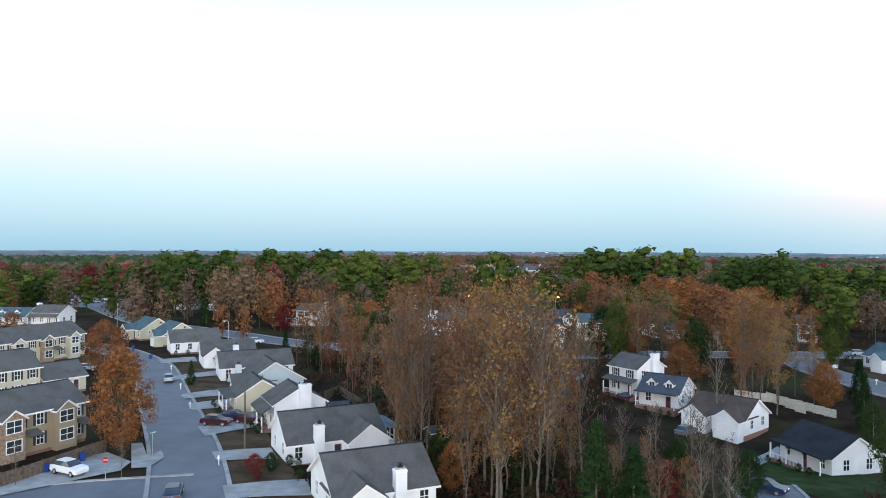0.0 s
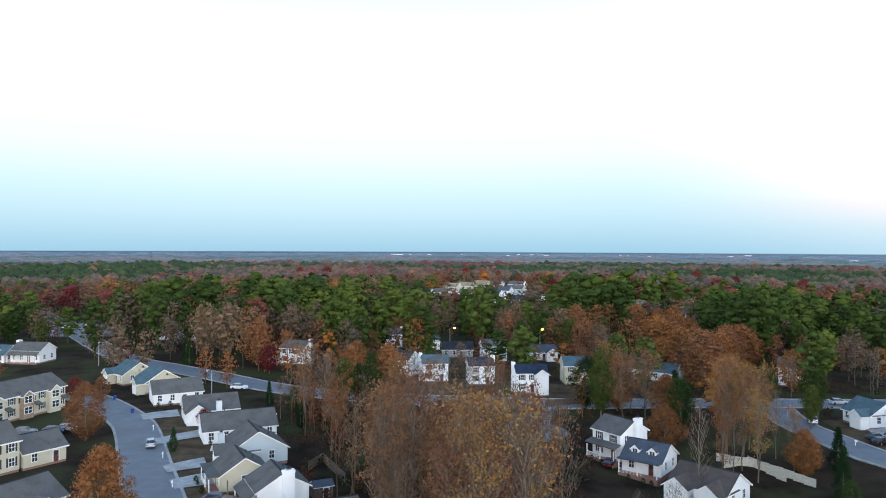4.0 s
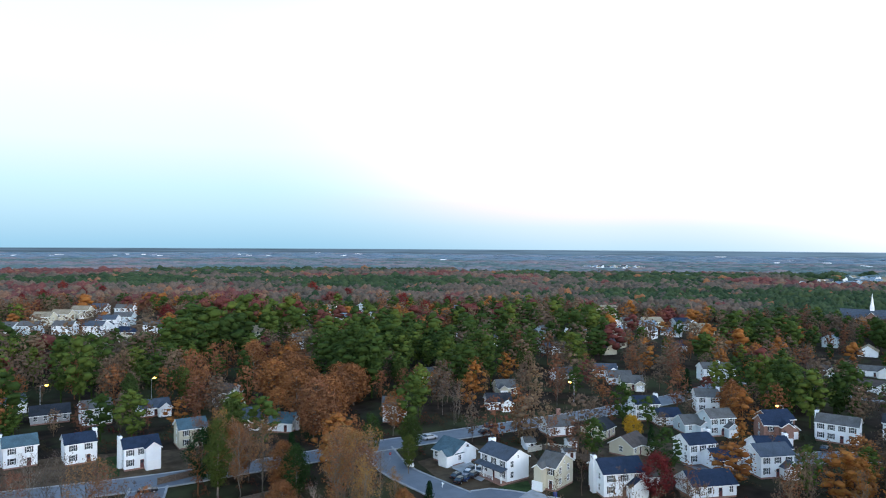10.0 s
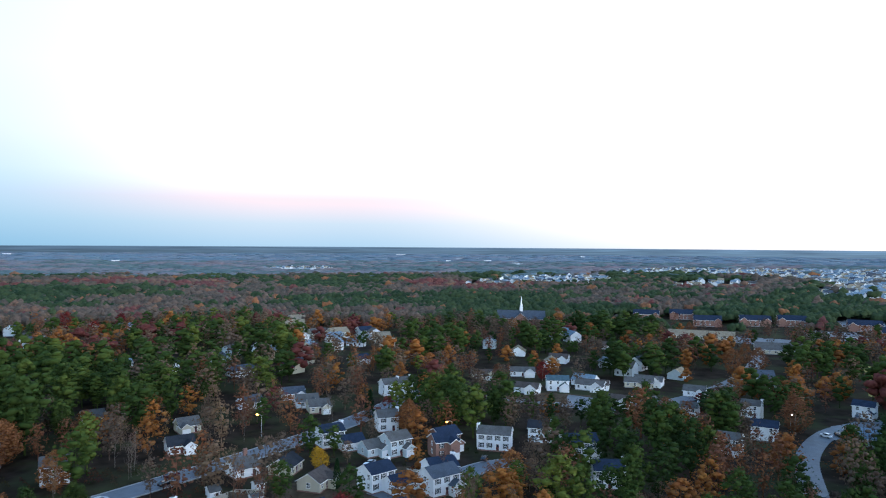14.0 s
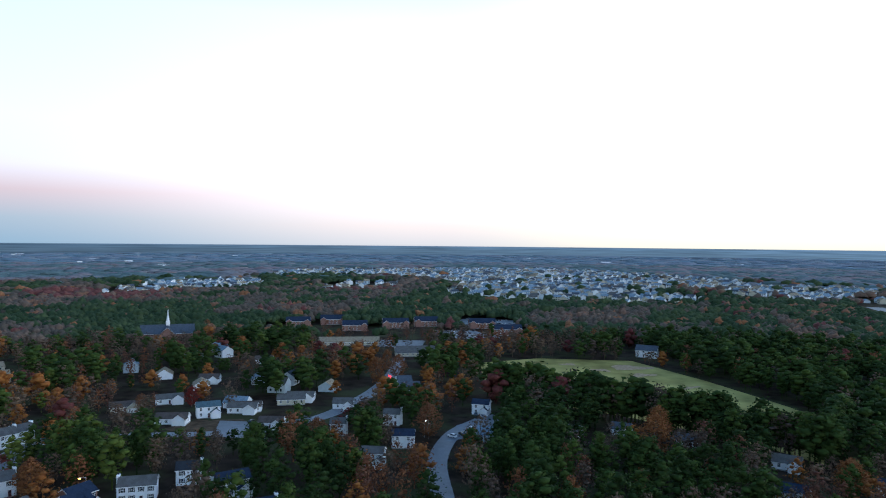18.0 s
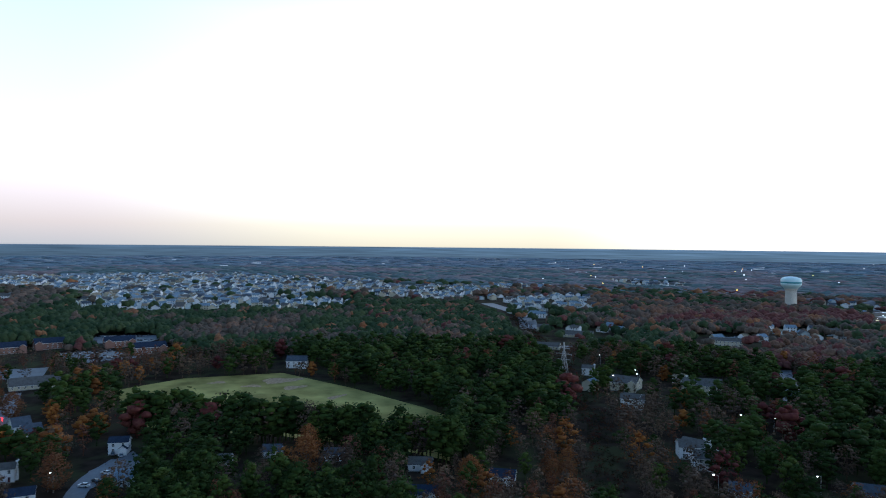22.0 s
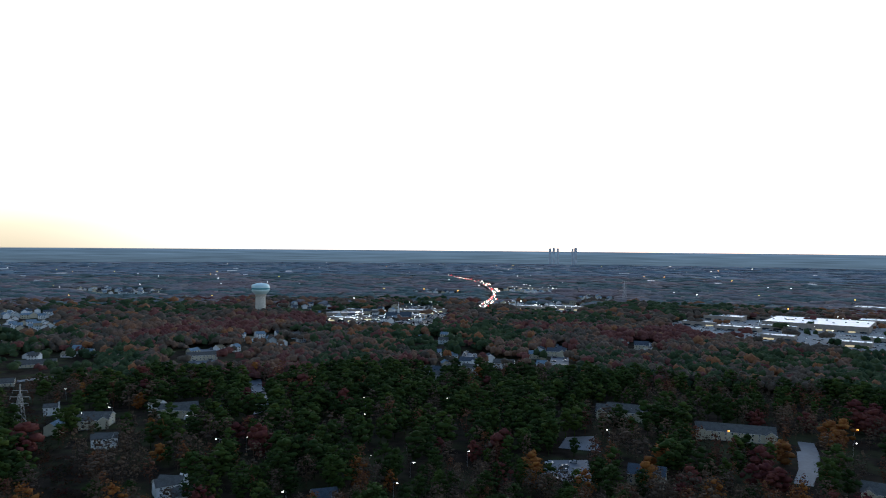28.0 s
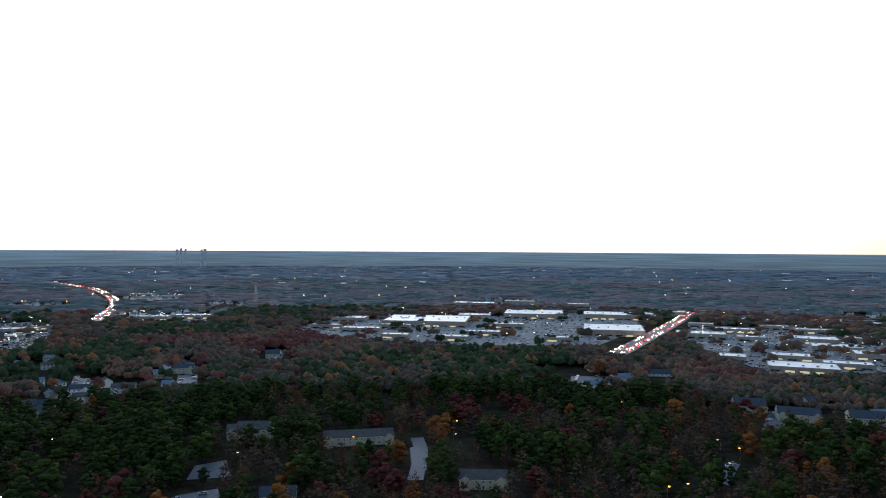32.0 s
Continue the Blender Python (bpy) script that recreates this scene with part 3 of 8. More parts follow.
KEY_TREES = [
    (45.4, 176.3, 'russet', 17),
    (51, 171.6, 'russet', 14),
    (51.2, 187.5, 'pine', 17),
    (62.4, 142.6, 'russet', 20),
    (69.2, 144.3, 'russet', 16),
    (93.9, 165, 'pine', 12),
    (60.9, 165.1, 'oak', 9),
    (55.8, 159, 'orange', 8),
    (72.8, 132.2, 'orange', 6),
    (70.9, 139.5, 'bare', 14),
    (41.2, 180.6, 'russet', 15),
    (-42.7, 94.2, 'orange', 14),
    (-70.8, 148.3, 'orange', 12),
    (-49.6, 140, 'cedar', 5),
    (-39.7, 180.4, 'cedar', 7),
    (14.3, 63.8, 'cedar', 13),
    (17.2, 62.1, 'cedar', 11),
    (15, 73.6, 'bare', 8),
    (19, 76.4, 'russet', 7),
    (19.7, 69.2, 'oak', 8),
    (27.8, 83.1, 'oak', 6),
    (25.7, 72.6, 'russet', 7),
    (31.2, 79.6, 'bare', 7),
    (28.6, 68.8, 'bare', 9),
    (20.4, 65.1, 'russet', 9),
    (24.4, 65.3, 'bare', 9),
    (18.9, 82.3, 'oak', 6),
    (25, 85.4, 'russet', 6),
    (32.6, 75.8, 'oak', 5),
    (15.4, 81.9, 'russet', 9),
    (54.4, 83.2, 'oak', 10),
    (68.3, 110, 'oak', 8),
    (78.7, 131.2, 'cedar', 9),
    (23.4, 77.7, 'bare', 9),
    (27.8, 81.3, 'oak', 7),
    (28.2, 75.4, 'bare', 11),
    (32.2, 77.7, 'bare', 8),
    (22.1, 84.9, 'bare', 10),
    (24.4, 75, 'red', 6),
    (35.6, 80.3, 'oak', 6),
    (31.9, 88.3, 'bare', 13),
    (31.6, 102.4, 'bare', 8),
    (57.6, 129.1, 'bare', 14),
    (71.3, 133.2, 'russet', 12),
    (55.5, 129, 'russet', 12),
    (62.8, 130.2, 'russet', 17),
    (48.8, 122.7, 'bare', 18),
    (-28.4, 161.7, 'cedar', 6),
    (-206.5, 414.7, 'red', 16),
    (-219, 368.4, 'russet', 12),
    (-80.3, 241, 'cedar', 9),
    (-109, 268.9, 'cedar', 9),
    (-49.7, 225.7, 'red', 9),
    (-27, 104.2, 'shrub', 1.6),
    (-19, 89, 'shrub', 1.5),
    (-33.1, 117.9, 'yellow', 1.4),
    (-48.5, 80.4, 'bare', 5),
    (-37.7, 83.2, 'bare', 5),
    (-21.7, 97.1, 'shrub', 1.3),
    (-16.7, 84, 'shrub', 1.3),
    (-27.9, 112.5, 'shrub', 1.4),
    (-21.5, 82.9, 'redshrub', 1.2),
    (-37.1, 130.5, 'shrub', 1.2),
    (-128, 209.8, 'orange', 8),
    (-20.6, 86, 'shrub', 2.5),
    (-22.4, 85, 'redshrub', 2.5),
    (-50.4, 161.3, 'redshrub', 4),
    (-11.1, 209.9, 'orange', 12),
    (-21.9, 223.5, 'orange', 11),
    (0.8, 251.4, 'pine', 8),
    (34.6, 247.1, 'pine', 14),
    (127.1, 110.6, 'red', 11),
    (152.3, 134.6, 'cedar', 9),
    (162.2, 151.7, 'yellow', 7),
    (88.8, 219.6, 'orange', 15),
    (85.7, 233.2, 'orange', 15),
    (97.4, 227.8, 'orange', 14),
    (85.1, 256.7, 'orange', 14),
    (106.5, 235.9, 'orange', 15),
    (97.5, 319.9, 'russet', 14),
    (64.1, 147.2, 'russet', 17),
    (68.2, 145.4, 'russet', 15),
    (45.1, 178.4, 'pine', 15),
    (61.6, 171, 'cedar', 11),
    (50.7, 160.1, 'bare', 18),
    (87.6, 156.5, 'pine', 10),
    (209.8, 150.6, 'orange', 12),
    (220.7, 178, 'cedar', 12),
    (-14.3, 192.1, 'oak', 12),
    (-9.5, 191.8, 'orange', 11),
    (44.7, 175.7, 'pine', 15),
    (48.6, 175.4, 'orange', 14),
    (54.9, 172.8, 'bare', 14),
    (57.1, 164.4, 'orange', 11),
    (60.8, 164.2, 'cedar', 10),
    (41.3, 178.2, 'oak', 13),
    (60.3, 139.2, 'russet', 20),
    (62.1, 135.2, 'russet', 17),
    (68.9, 142.2, 'russet', 18),
    (93.6, 167.6, 'pine', 12),
    (72.1, 131, 'orange', 9),
    (73, 120.1, 'cedar', 10),
    (33.1, 240.1, 'pine', 14),
    (1.1, 265.6, 'oak', 9),
    (-142, 303, 'cedar', 10),
    (-119.3, 283.9, 'cedar', 9),
    (-109.5, 272.6, 'cedar', 8),
    (-82.8, 245.3, 'cedar', 9),
    (-52.5, 235.3, 'red', 8),
    (-60.8, 235.8, 'russet', 16),
    (-57.9, 242.7, 'orange', 15),
    (-86.3, 267.3, 'bare', 15),
    (-72.4, 251.1, 'bare', 15),
    (-125.1, 308.4, 'russet', 16),
    (-97.6, 268, 'bare', 15),
    (-144.8, 327, 'pine', 17),
    (-57.4, 297.6, 'bare', 14),
    (-41, 296.4, 'bare', 13),
    (-33.4, 281.2, 'russet', 13),
    (54.8, 270.2, 'pine', 13),
    (76.3, 260.6, 'pine', 12),
    (128.4, 237.1, 'pine', 15),
    (134.8, 280.7, 'pine', 15),
    (135.7, 304.5, 'pine', 14),
    (125.2, 192.4, 'bare', 12),
    (139.2, 174, 'bare', 11),
    (169.1, 205.1, 'russet', 12),
    (105.2, 197.6, 'orange', 12),
    (68.8, 298.9, 'russet', 12),
    (208.2, 187, 'bare', 9),
    (91.3, 303.7, 'orange', 16),
    (97.7, 273, 'orange', 15),
    (173.1, 253.2, 'orange', 11),
    (192.2, 244.6, 'pine', 12),
    (87.4, 177.5, 'oak', 11),
]
GROVE_TREES = [
    (-111, 182, 'orange', 6.5),
    (-105, 183, 'orange', 5.5),
    (-99, 185, 'orange', 6.5),
    (-92, 187, 'red', 6),
    (-86, 189, 'orange', 6),
    (92.6, 239.5, 'orange', 14),
    (106.5, 238.4, 'orange', 14),
    (106.1, 296.1, 'orange', 14),
    (79, 200.3, 'orange', 13),
    (83.1, 250.3, 'orange', 13),
    (106, 316.4, 'orange', 13),
    (85.9, 206.3, 'orange', 12),
    (99.7, 227, 'orange', 14),
    (118.3, 330.2, 'orange', 13),
    (100.9, 265.8, 'orange', 14),
    (112.7, 241.6, 'orange', 13),
    (73.5, 216.9, 'orange', 13),
    (215.8, 227.9, 'russet', 12),
    (152.1, 213.8, 'russet', 12),
    (141, 244.8, 'orange', 10),
    (105.1, 199.6, 'russet', 12),
    (133.3, 202.9, 'russet', 12),
    (210.4, 151.1, 'orange', 13),
    (158.5, 146.7, 'yellow', 8),
    (226.5, 183, 'cedar', 9),
    (123.5, 191, 'bare', 13),
    (169.7, 193.8, 'bare', 12),
    (164.1, 206.2, 'russet', 12),
    (172.1, 111.2, 'russet', 10),
    (179.1, 92.2, 'orange', 12),
    (311.4, 33.9, 'orange', 16),
    (429.3, 80, 'orange', 16),
    (442.9, 68.4, 'orange', 16),
    (474.1, 80.9, 'orange', 14),
    (422, 26.1, 'russet', 15),
    (447, 18.7, 'russet', 13),
    (291.1, -62, 'orange', 19),
    (290.1, 79.2, 'orange', 13),
    (255.4, -121, 'orange', 14),
    (254, -158.1, 'orange', 13),
    (254, -166.6, 'orange', 13),
    (528, 126.2, 'orange', 11),
    (354.9, 164.6, 'red', 11),
    (360.6, 145.9, 'bare', 15),
    (337, 182.8, 'orange', 10),
    (635.2, 280.4, 'orange', 13),
    (641.9, 295.9, 'yellow', 9),
    (618.2, 150.4, 'orange', 9),
]
CREST_TREES = [
    (-20, 172.9, 'pine', 14),
    (-12.1, 166.2, 'pine', 13),
    (-16.5, 177.4, 'pine', 12),
    (-20.9, 201.9, 'orange', 12),
    (-9.9, 192.8, 'orange', 13),
    (-22.7, 161.8, 'bare', 18),
    (-2.3, 159.1, 'bare', 18),
    (1.1, 146.9, 'russet', 18),
    (6.4, 149.9, 'bare', 18),
    (12.9, 147.2, 'russet', 18),
    (15.7, 142.3, 'russet', 18),
    (-5.8, 152.5, 'russet', 18),
    (9.5, 156.4, 'bare', 18),
    (3.9, 159.5, 'bare', 18),
    (-27.8, 161.9, 'russet', 18),
    (-32.1, 174.1, 'oak', 7),
    (-26.9, 168.5, 'bare', 18),
    (41.7, 164.4, 'pine', 15),
    (45.2, 159.2, 'russet', 18),
    (50.5, 158.5, 'russet', 18),
    (57.6, 156.4, 'oak', 12),
    (50.5, 145.8, 'orange', 9),
    (60.1, 139, 'russet', 20),
    (64.9, 140.7, 'russet', 19),
    (65.6, 135.2, 'russet', 18),
    (65.8, 146.9, 'russet', 18),
    (81.3, 204, 'orange', 17),
    (89.3, 209.3, 'orange', 15),
    (82.5, 247.1, 'orange', 17),
    (87.5, 289.4, 'orange', 17),
    (94, 260.7, 'orange', 16),
    (107.2, 233.3, 'orange', 15),
    (106.5, 244.6, 'orange', 14),
    (100.5, 189.7, 'russet', 12),
    (56.7, 250.6, 'orange', 15),
    (52.8, 251.9, 'pine', 15),
    (72.2, 245.3, 'pine', 13),
    (35.5, 257.8, 'pine', 14),
    (128.4, 195.7, 'bare', 13),
    (127.6, 204.7, 'bare', 13),
    (129.1, 188.8, 'bare', 11),
    (207.6, 188.2, 'bare', 14),
    (26, 707, 'red', 17),
    (60, 740.9, 'red', 17),
    (10.1, 666.5, 'red', 16),
    (81, 781.5, 'red', 16),
    (49.2, 841.2, 'red', 18),
    (83.9, 458.3, 'red', 15),
    (78.6, 393.6, 'red', 14),
    (271.2, 461, 'red', 16),
    (313.9, 497.7, 'red', 16),
    (290.7, 532, 'red', 17),
    (265.4, 386.7, 'red', 13),
    (-150.7, 848.1, 'red', 17),
    (-124.7, 889.8, 'red', 17),
    (266.5, 272.4, 'red', 12),
    (172.4, 574.4, 'red', 16),
    (282.1, 723.6, 'red', 18),
    (284, 635.7, 'red', 16),
]
FAR_KEY_TREES = [
    (255.4, -121.5, 'orange', 14),
    (314.8, -68, 'orange', 17),
    (246.5, -155, 'orange', 12),
    (243.8, -160.3, 'orange', 11),
    (257.1, -319.2, 'yellow', 9),
    (253.2, -312.7, 'orange', 9),
    (117.7, -351.2, 'orange', 10),
    (34.3, -805.1, 'orange', 14),
    (471.9, -825.3, 'orange', 13),
    (-205.5, -714.6, 'orange', 16),
    (33.1, -771, 'orange', 12),
    (-44.4, -769.4, 'orange', 14),
    (-113.9, -1008, 'orange', 12),
]
RUSSET_WOODS = [(-0.2, 94.9, 11), (4.1, 81.3, 13), (7.7, 77.7, 15), (13.7, 81.8, 14), (2.1, 116.2, 17), (-8.7, 139, 13), (15.5, 126.6, 19), (-17.9, 160.3, 13), (9.2, 101.5, 16), (7, 65.6, 12), (12.5, 69.7, 11), (-27.1, 169.8, 9)]
NORTH_WOODS = [(-107.9, 280.1, 30), (-85.6, 280.6, 35), (-67.6, 281, 35), (-157.6, 370.3, 35), (-105.7, 301.4, 30), (-75.5, 283.9, 30)]
PINE_WOODS = [(-24.9, 355.5, 35), (6.6, 355.9, 40), (38.7, 357.9, 40), (185.7, 301.7, 55), (159.3, 294.6, 45), (263.1, 338, 60), (265.1, 287.5, 40), (232.2, 343.3, 60), (174.9, 330.6, 45), (321.7, 386.7, 60), (261, 150.8, 28), (279.5, 139.2, 28), (251.6, 72.5, 35), (279.6, 113.9, 25), (271.8, 134.5, 35), (275.1, 105.7, 35), (303, 63.3, 25), (339.7, -16.5, 50), (373.8, -48.4, 50), (260.2, 8, 30)]
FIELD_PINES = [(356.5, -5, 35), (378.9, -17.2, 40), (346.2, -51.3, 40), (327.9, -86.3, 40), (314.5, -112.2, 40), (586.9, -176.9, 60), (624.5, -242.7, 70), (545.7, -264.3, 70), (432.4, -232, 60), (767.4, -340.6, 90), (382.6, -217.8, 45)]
SOUTH_PINES = [(252.5, -353.6, 70), (322.1, -337.4, 60), (292.8, -470, 80), (210.3, -368.5, 60), (291.9, -426.5, 70), (216.4, -512.9, 70), (429, -394.6, 60), (145.1, -455.2, 70), (70.6, -809.9, 80), (-325.2, -728.3, 60), (-144.7, -445.4, 60), (216.3, -457.5, 60), (-277.3, -416.8, 50)]
# where one kind of tree stands together: (x, y, radius)
PINE_PATCHES = [(-120, 302, 16), (-115, 348, 21), (-85, 314, 16), (-76, 380, 19), (-43, 287, 21), (-28, 310, 18), (-17, 191, 4), (-11, 261, 8), (5, 256, 10), (14, 271, 13), (16, 260, 10), (29, 208, 5), (76, 353, 12), (78, 362, 7), (85, 369, 18), (55, 219, 4), (52, 206, 4), (59, 200, 4), (58, 194, 6), (121, 402, 20), (66, 218, 6), (126, 388, 16), (143, 305, 19), (129, 263, 15), (183, 355, 16), (121, 233, 15), (112, 209, 8), (99, 178, 4), (95, 169, 4), (178, 276, 18)]
PINE_PATCHES_B = [(197, 305, 18), (167, 248, 14), (142, 202, 10), (252, 334, 20), (239, 316, 19), (162, 204, 7), (162, 203, 7), (285, 306, 17), (246, 255, 11), (588, 515, 38), (227, 162, 11), (226, 161, 9), (398, 264, 23), (205, 126, 6), (200, 122, 7), (228, 128, 11), (222, 123, 11), (214, 107, 9), (250, 124, 10), (459, 210, 16), (163, 66, 4), (212, 81, 10), (234, 89, 8), (532, 190, 32), (275, 98, 9), (508, 173, 17), (187, 61, 6), (403, 127, 20), (227, 65, 10), (200, 57, 8)]
PINE_PATCHES_C = [(300, 84, 10), (357, 94, 9), (351, 82, 9), (279, 53, 9), (285, 50, 8), (327, 51, 7), (344, 52, 8), (330, 24, 8), (461, 33, 17), (456, 30, 13), (243, 9, 9), (345, -3, 15), (333, -8, 19), (282, -11, 14), (286, -12, 13), (213, -9, 10), (243, -14, 10), (315, -29, 15), (336, -42, 12), (264, -38, 11), (546, -81, 27), (244, -37, 8), (346, -60, 17), (369, -64, 12), (233, -44, 13), (340, -74, 14), (330, -85, 19), (232, -61, 7), (464, -124, 23), (569, -164, 48)]
PINE_PATCHES_D = [(323, -95, 12), (234, -69, 14), (241, -74, 7), (294, -96, 15), (562, -194, 38), (308, -110, 8), (432, -165, 34), (624, -273, 44), (345, -168, 19), (290, -145, 8), (401, -215, 29), (337, -198, 19), (558, -402, 39), (410, -306, 25), (203, -153, 9), (505, -416, 32), (367, -357, 29), (243, -245, 14), (389, -410, 23), (198, -228, 15), (298, -376, 23), (209, -283, 20), (242, -338, 20), (230, -334, 26), (370, -562, 33), (304, -464, 27), (357, -546, 37), (205, -337, 22), (193, -319, 18), (148, -251, 9)]
PINE_PATCHES_E = [(261, -451, 25), (285, -536, 25), (181, -348, 16), (277, -574, 21), (194, -429, 19), (181, -410, 22), (250, -604, 16), (351, -881, 46), (123, -326, 11), (194, -531, 23), (175, -497, 30), (147, -449, 27), (125, -386, 16), (141, -542, 27), (140, -618, 36), (65, -330, 11), (67, -474, 15), (46, -373, 12), (76, -726, 29), (38, -495, 12), (-24, -391, 9), (-62, -643, 31), (-66, -444, 14), (-109, -621, 36), (-85, -420, 14), (-154, -555, 23), (-224, -609, 21), (-150, -364, 19)]
RED_PATCHES = [(-227, 455, 10), (-282, 647, 14), (-261, 708, 30), (-69, 850, 27), (-17, 647, 13), (45, 889, 43), (46, 896, 36), (136, 481, 20), (167, 462, 12), (248, 594, 13), (248, 593, 16), (181, 425, 15), (228, 390, 15), (240, 401, 11), (373, 562, 22), (304, 454, 13), (426, 455, 15), (454, 472, 16), (229, 237, 4), (213, 217, 4), (448, 382, 14), (370, 278, 11), (329, 154, 5), (331, 152, 4), (699, 56, 17), (1365, -798, 38), (1103, -1155, 77), (293, -330, 8), (249, -315, 5), (564, -833, 32)]
RED_PATCHES_B = [(166, -339, 11), (436, -941, 25), (320, -701, 16), (267, -698, 30), (304, -921, 31), (224, -751, 22), (253, -961, 32), (173, -880, 29), (14, -498, 12), (7, -390, 11), (7, -850, 21), (-58, -543, 17), (-53, -397, 9), (-92, -547, 16), (-79, -360, 10)]
ORANGE_PATCHES = [(-106, 265, 6), (93, 313, 8), (89, 294, 10), (89, 274, 14), (100, 300, 10), (55, 162, 4), (55, 161, 4), (88, 242, 7), (91, 242, 11), (88, 223, 10), (78, 194, 6), (96, 227, 7), (99, 222, 7), (69, 153, 4), (82, 181, 4), (98, 215, 8), (96, 208, 6), (101, 191, 4), (149, 214, 5), (156, 220, 7), (145, 200, 8), (196, 142, 5), (193, 138, 5), (364, 224, 9), (158, 83, 4), (595, 263, 13), (276, 73, 9), (274, 69, 4), (193, 48, 4), (479, 82, 16)]
ORANGE_PATCHES_B = [(475, 80, 16), (320, 35, 7), (322, 35, 7), (413, 26, 13), (401, 23, 11), (300, -64, 8), (307, -66, 10), (247, -118, 4), (240, -147, 5), (235, -152, 5), (502, -782, 14), (458, -801, 19), (451, -789, 11), (125, -358, 4), (116, -341, 5), (36, -757, 7), (-2, -432, 6), (-202, -714, 11)]
RUSSET_PATCHES = [(-186, 414, 11), (-55, 216, 11), (55, 254, 9), (60, 261, 8), (78, 304, 10), (81, 176, 4), (117, 220, 6), (70, 130, 4), (148, 183, 6), (301, 246, 11), (139, 91, 4), (345, 211, 10), (424, 243, 12), (277, 79, 8), (267, 38, 5), (230, 30, 7), (274, -86, 7), (628, -263, 16), (624, -267, 16), (231, -104, 5), (774, -657, 33), (419, -681, 19), (268, -720, 25), (246, -742, 25), (58, -888, 29), (-44, -781, 19), (-288, -687, 18), (-319, -636, 17)]
BARE_PATCHES = [(-96, 264, 6), (-76, 254, 9), (-50, 272, 8), (38, 205, 7), (108, 171, 7), (113, 174, 8), (136, 208, 10), (157, 196, 5), (145, 165, 6), (212, 185, 10), (209, 101, 6), (358, 144, 8), (351, 141, 6), (342, 116, 7), (279, -33, 6), (268, -77, 6), (307, -121, 9), (268, -188, 11), (270, -191, 12), (310, -257, 10), (181, -332, 11), (213, -416, 11), (167, -332, 9), (137, -312, 10), (-118, -492, 12), (-139, -437, 15), (-187, -419, 17)]
PATCHES = {"pine": PINE_PATCHES + PINE_PATCHES_B + PINE_PATCHES_C + PINE_PATCHES_D + PINE_PATCHES_E, "red": RED_PATCHES + RED_PATCHES_B, "orange": ORANGE_PATCHES + ORANGE_PATCHES_B, "russet": RUSSET_PATCHES, "bare": BARE_PATCHES}
DRIVES = [
    [(-23.2, 76.2), (-24.9, 80.5), (-15.7, 83.8), (-14.2, 78)],
    [(-28.5, 89.8), (-30.5, 93.8), (-23.2, 96.5), (-21, 91.4)],
    [(-34, 101.6), (-36.9, 107), (-31.5, 112.4), (-27.7, 108.2)],
    [(-41.5, 117.8), (-44.1, 122.4), (-37.7, 128), (-35, 121.2)],
    [(-46, 126.5), (-48.1, 130.3), (-42.4, 136.2), (-39.9, 130.4)],
    [(-54.6, 144.1), (-56.8, 148.5), (-49.9, 157.6), (-47.5, 152)],
    [(-65.5, 165), (-68.5, 170.7), (-61.5, 176.2), (-58.4, 169.2)],
    [(-48.9, 76.2), (-53, 82.7), (-48.8, 88.7), (-44.2, 93.4), (-39.2, 89.3), (-39, 85.7)],
    [(-38, 86.6), (-42.8, 97.5), (-41.5, 98), (-37.9, 91.2), (-37.4, 94.3), (-35.7, 91.2), (-36.1, 87)],
    [(99.2, 153.3), (99.7, 157.8), (106.5, 157.8), (105.6, 151.8), (104.3, 144.4), (100, 141.9)],
    [(99.4, 126.8), (94.4, 124.2), (98.6, 121.5), (104.6, 125.3)],
    [(99.2, 121.5), (99.3, 127.8), (107, 131.1), (107.7, 125.7)],
    [(47, 102.4), (47.5, 106.3), (55.4, 114.6), (55.4, 111.5)],
    [(46.2, 222.5), (44, 218.2), (50.2, 215.3), (53.4, 223.1)],
]
LAWNS = [
    [(-22.5, 75.5), (-30.8, 94.3), (-37.9, 109.4), (-47.7, 130.3), (-57.5, 150.5), (-66.5, 167.4), (-57.2, 183), (-38.1, 135.7), (-26.3, 106.1), (-13.4, 76.4)],
    [(94.2, 163.7), (90.6, 138.7), (92, 128.2), (104, 120.8), (119.4, 141), (128.7, 159.4), (115.8, 168.7)],
    [(-18.6, 216.2), (-17.1, 199.9), (17, 189.9), (40.8, 188.5), (60.1, 185.3), (52.5, 204.9), (11.7, 217.2)],
    [(139.3, 148.3), (132.9, 129.5), (139.9, 116.9), (158.3, 108.3), (180.8, 128.8), (165.8, 148.7)],
    [(306.5, 156.5), (299, 133.9), (310.6, 109.6), (334.2, 128.6), (328.4, 149.7)],
]
GREEN_LAWNS = [
    [(43.9, 98), (53.1, 111.9), (58, 115.2), (59.1, 98.5), (55.4, 83.3), (45.2, 79.5)],
    [(100.4, 136.6), (110.4, 136.6), (104.9, 126.7), (98, 127)],
    [(19.8, 191.7), (20.8, 209.7), (26.9, 210.1), (24.3, 191.8)],
]
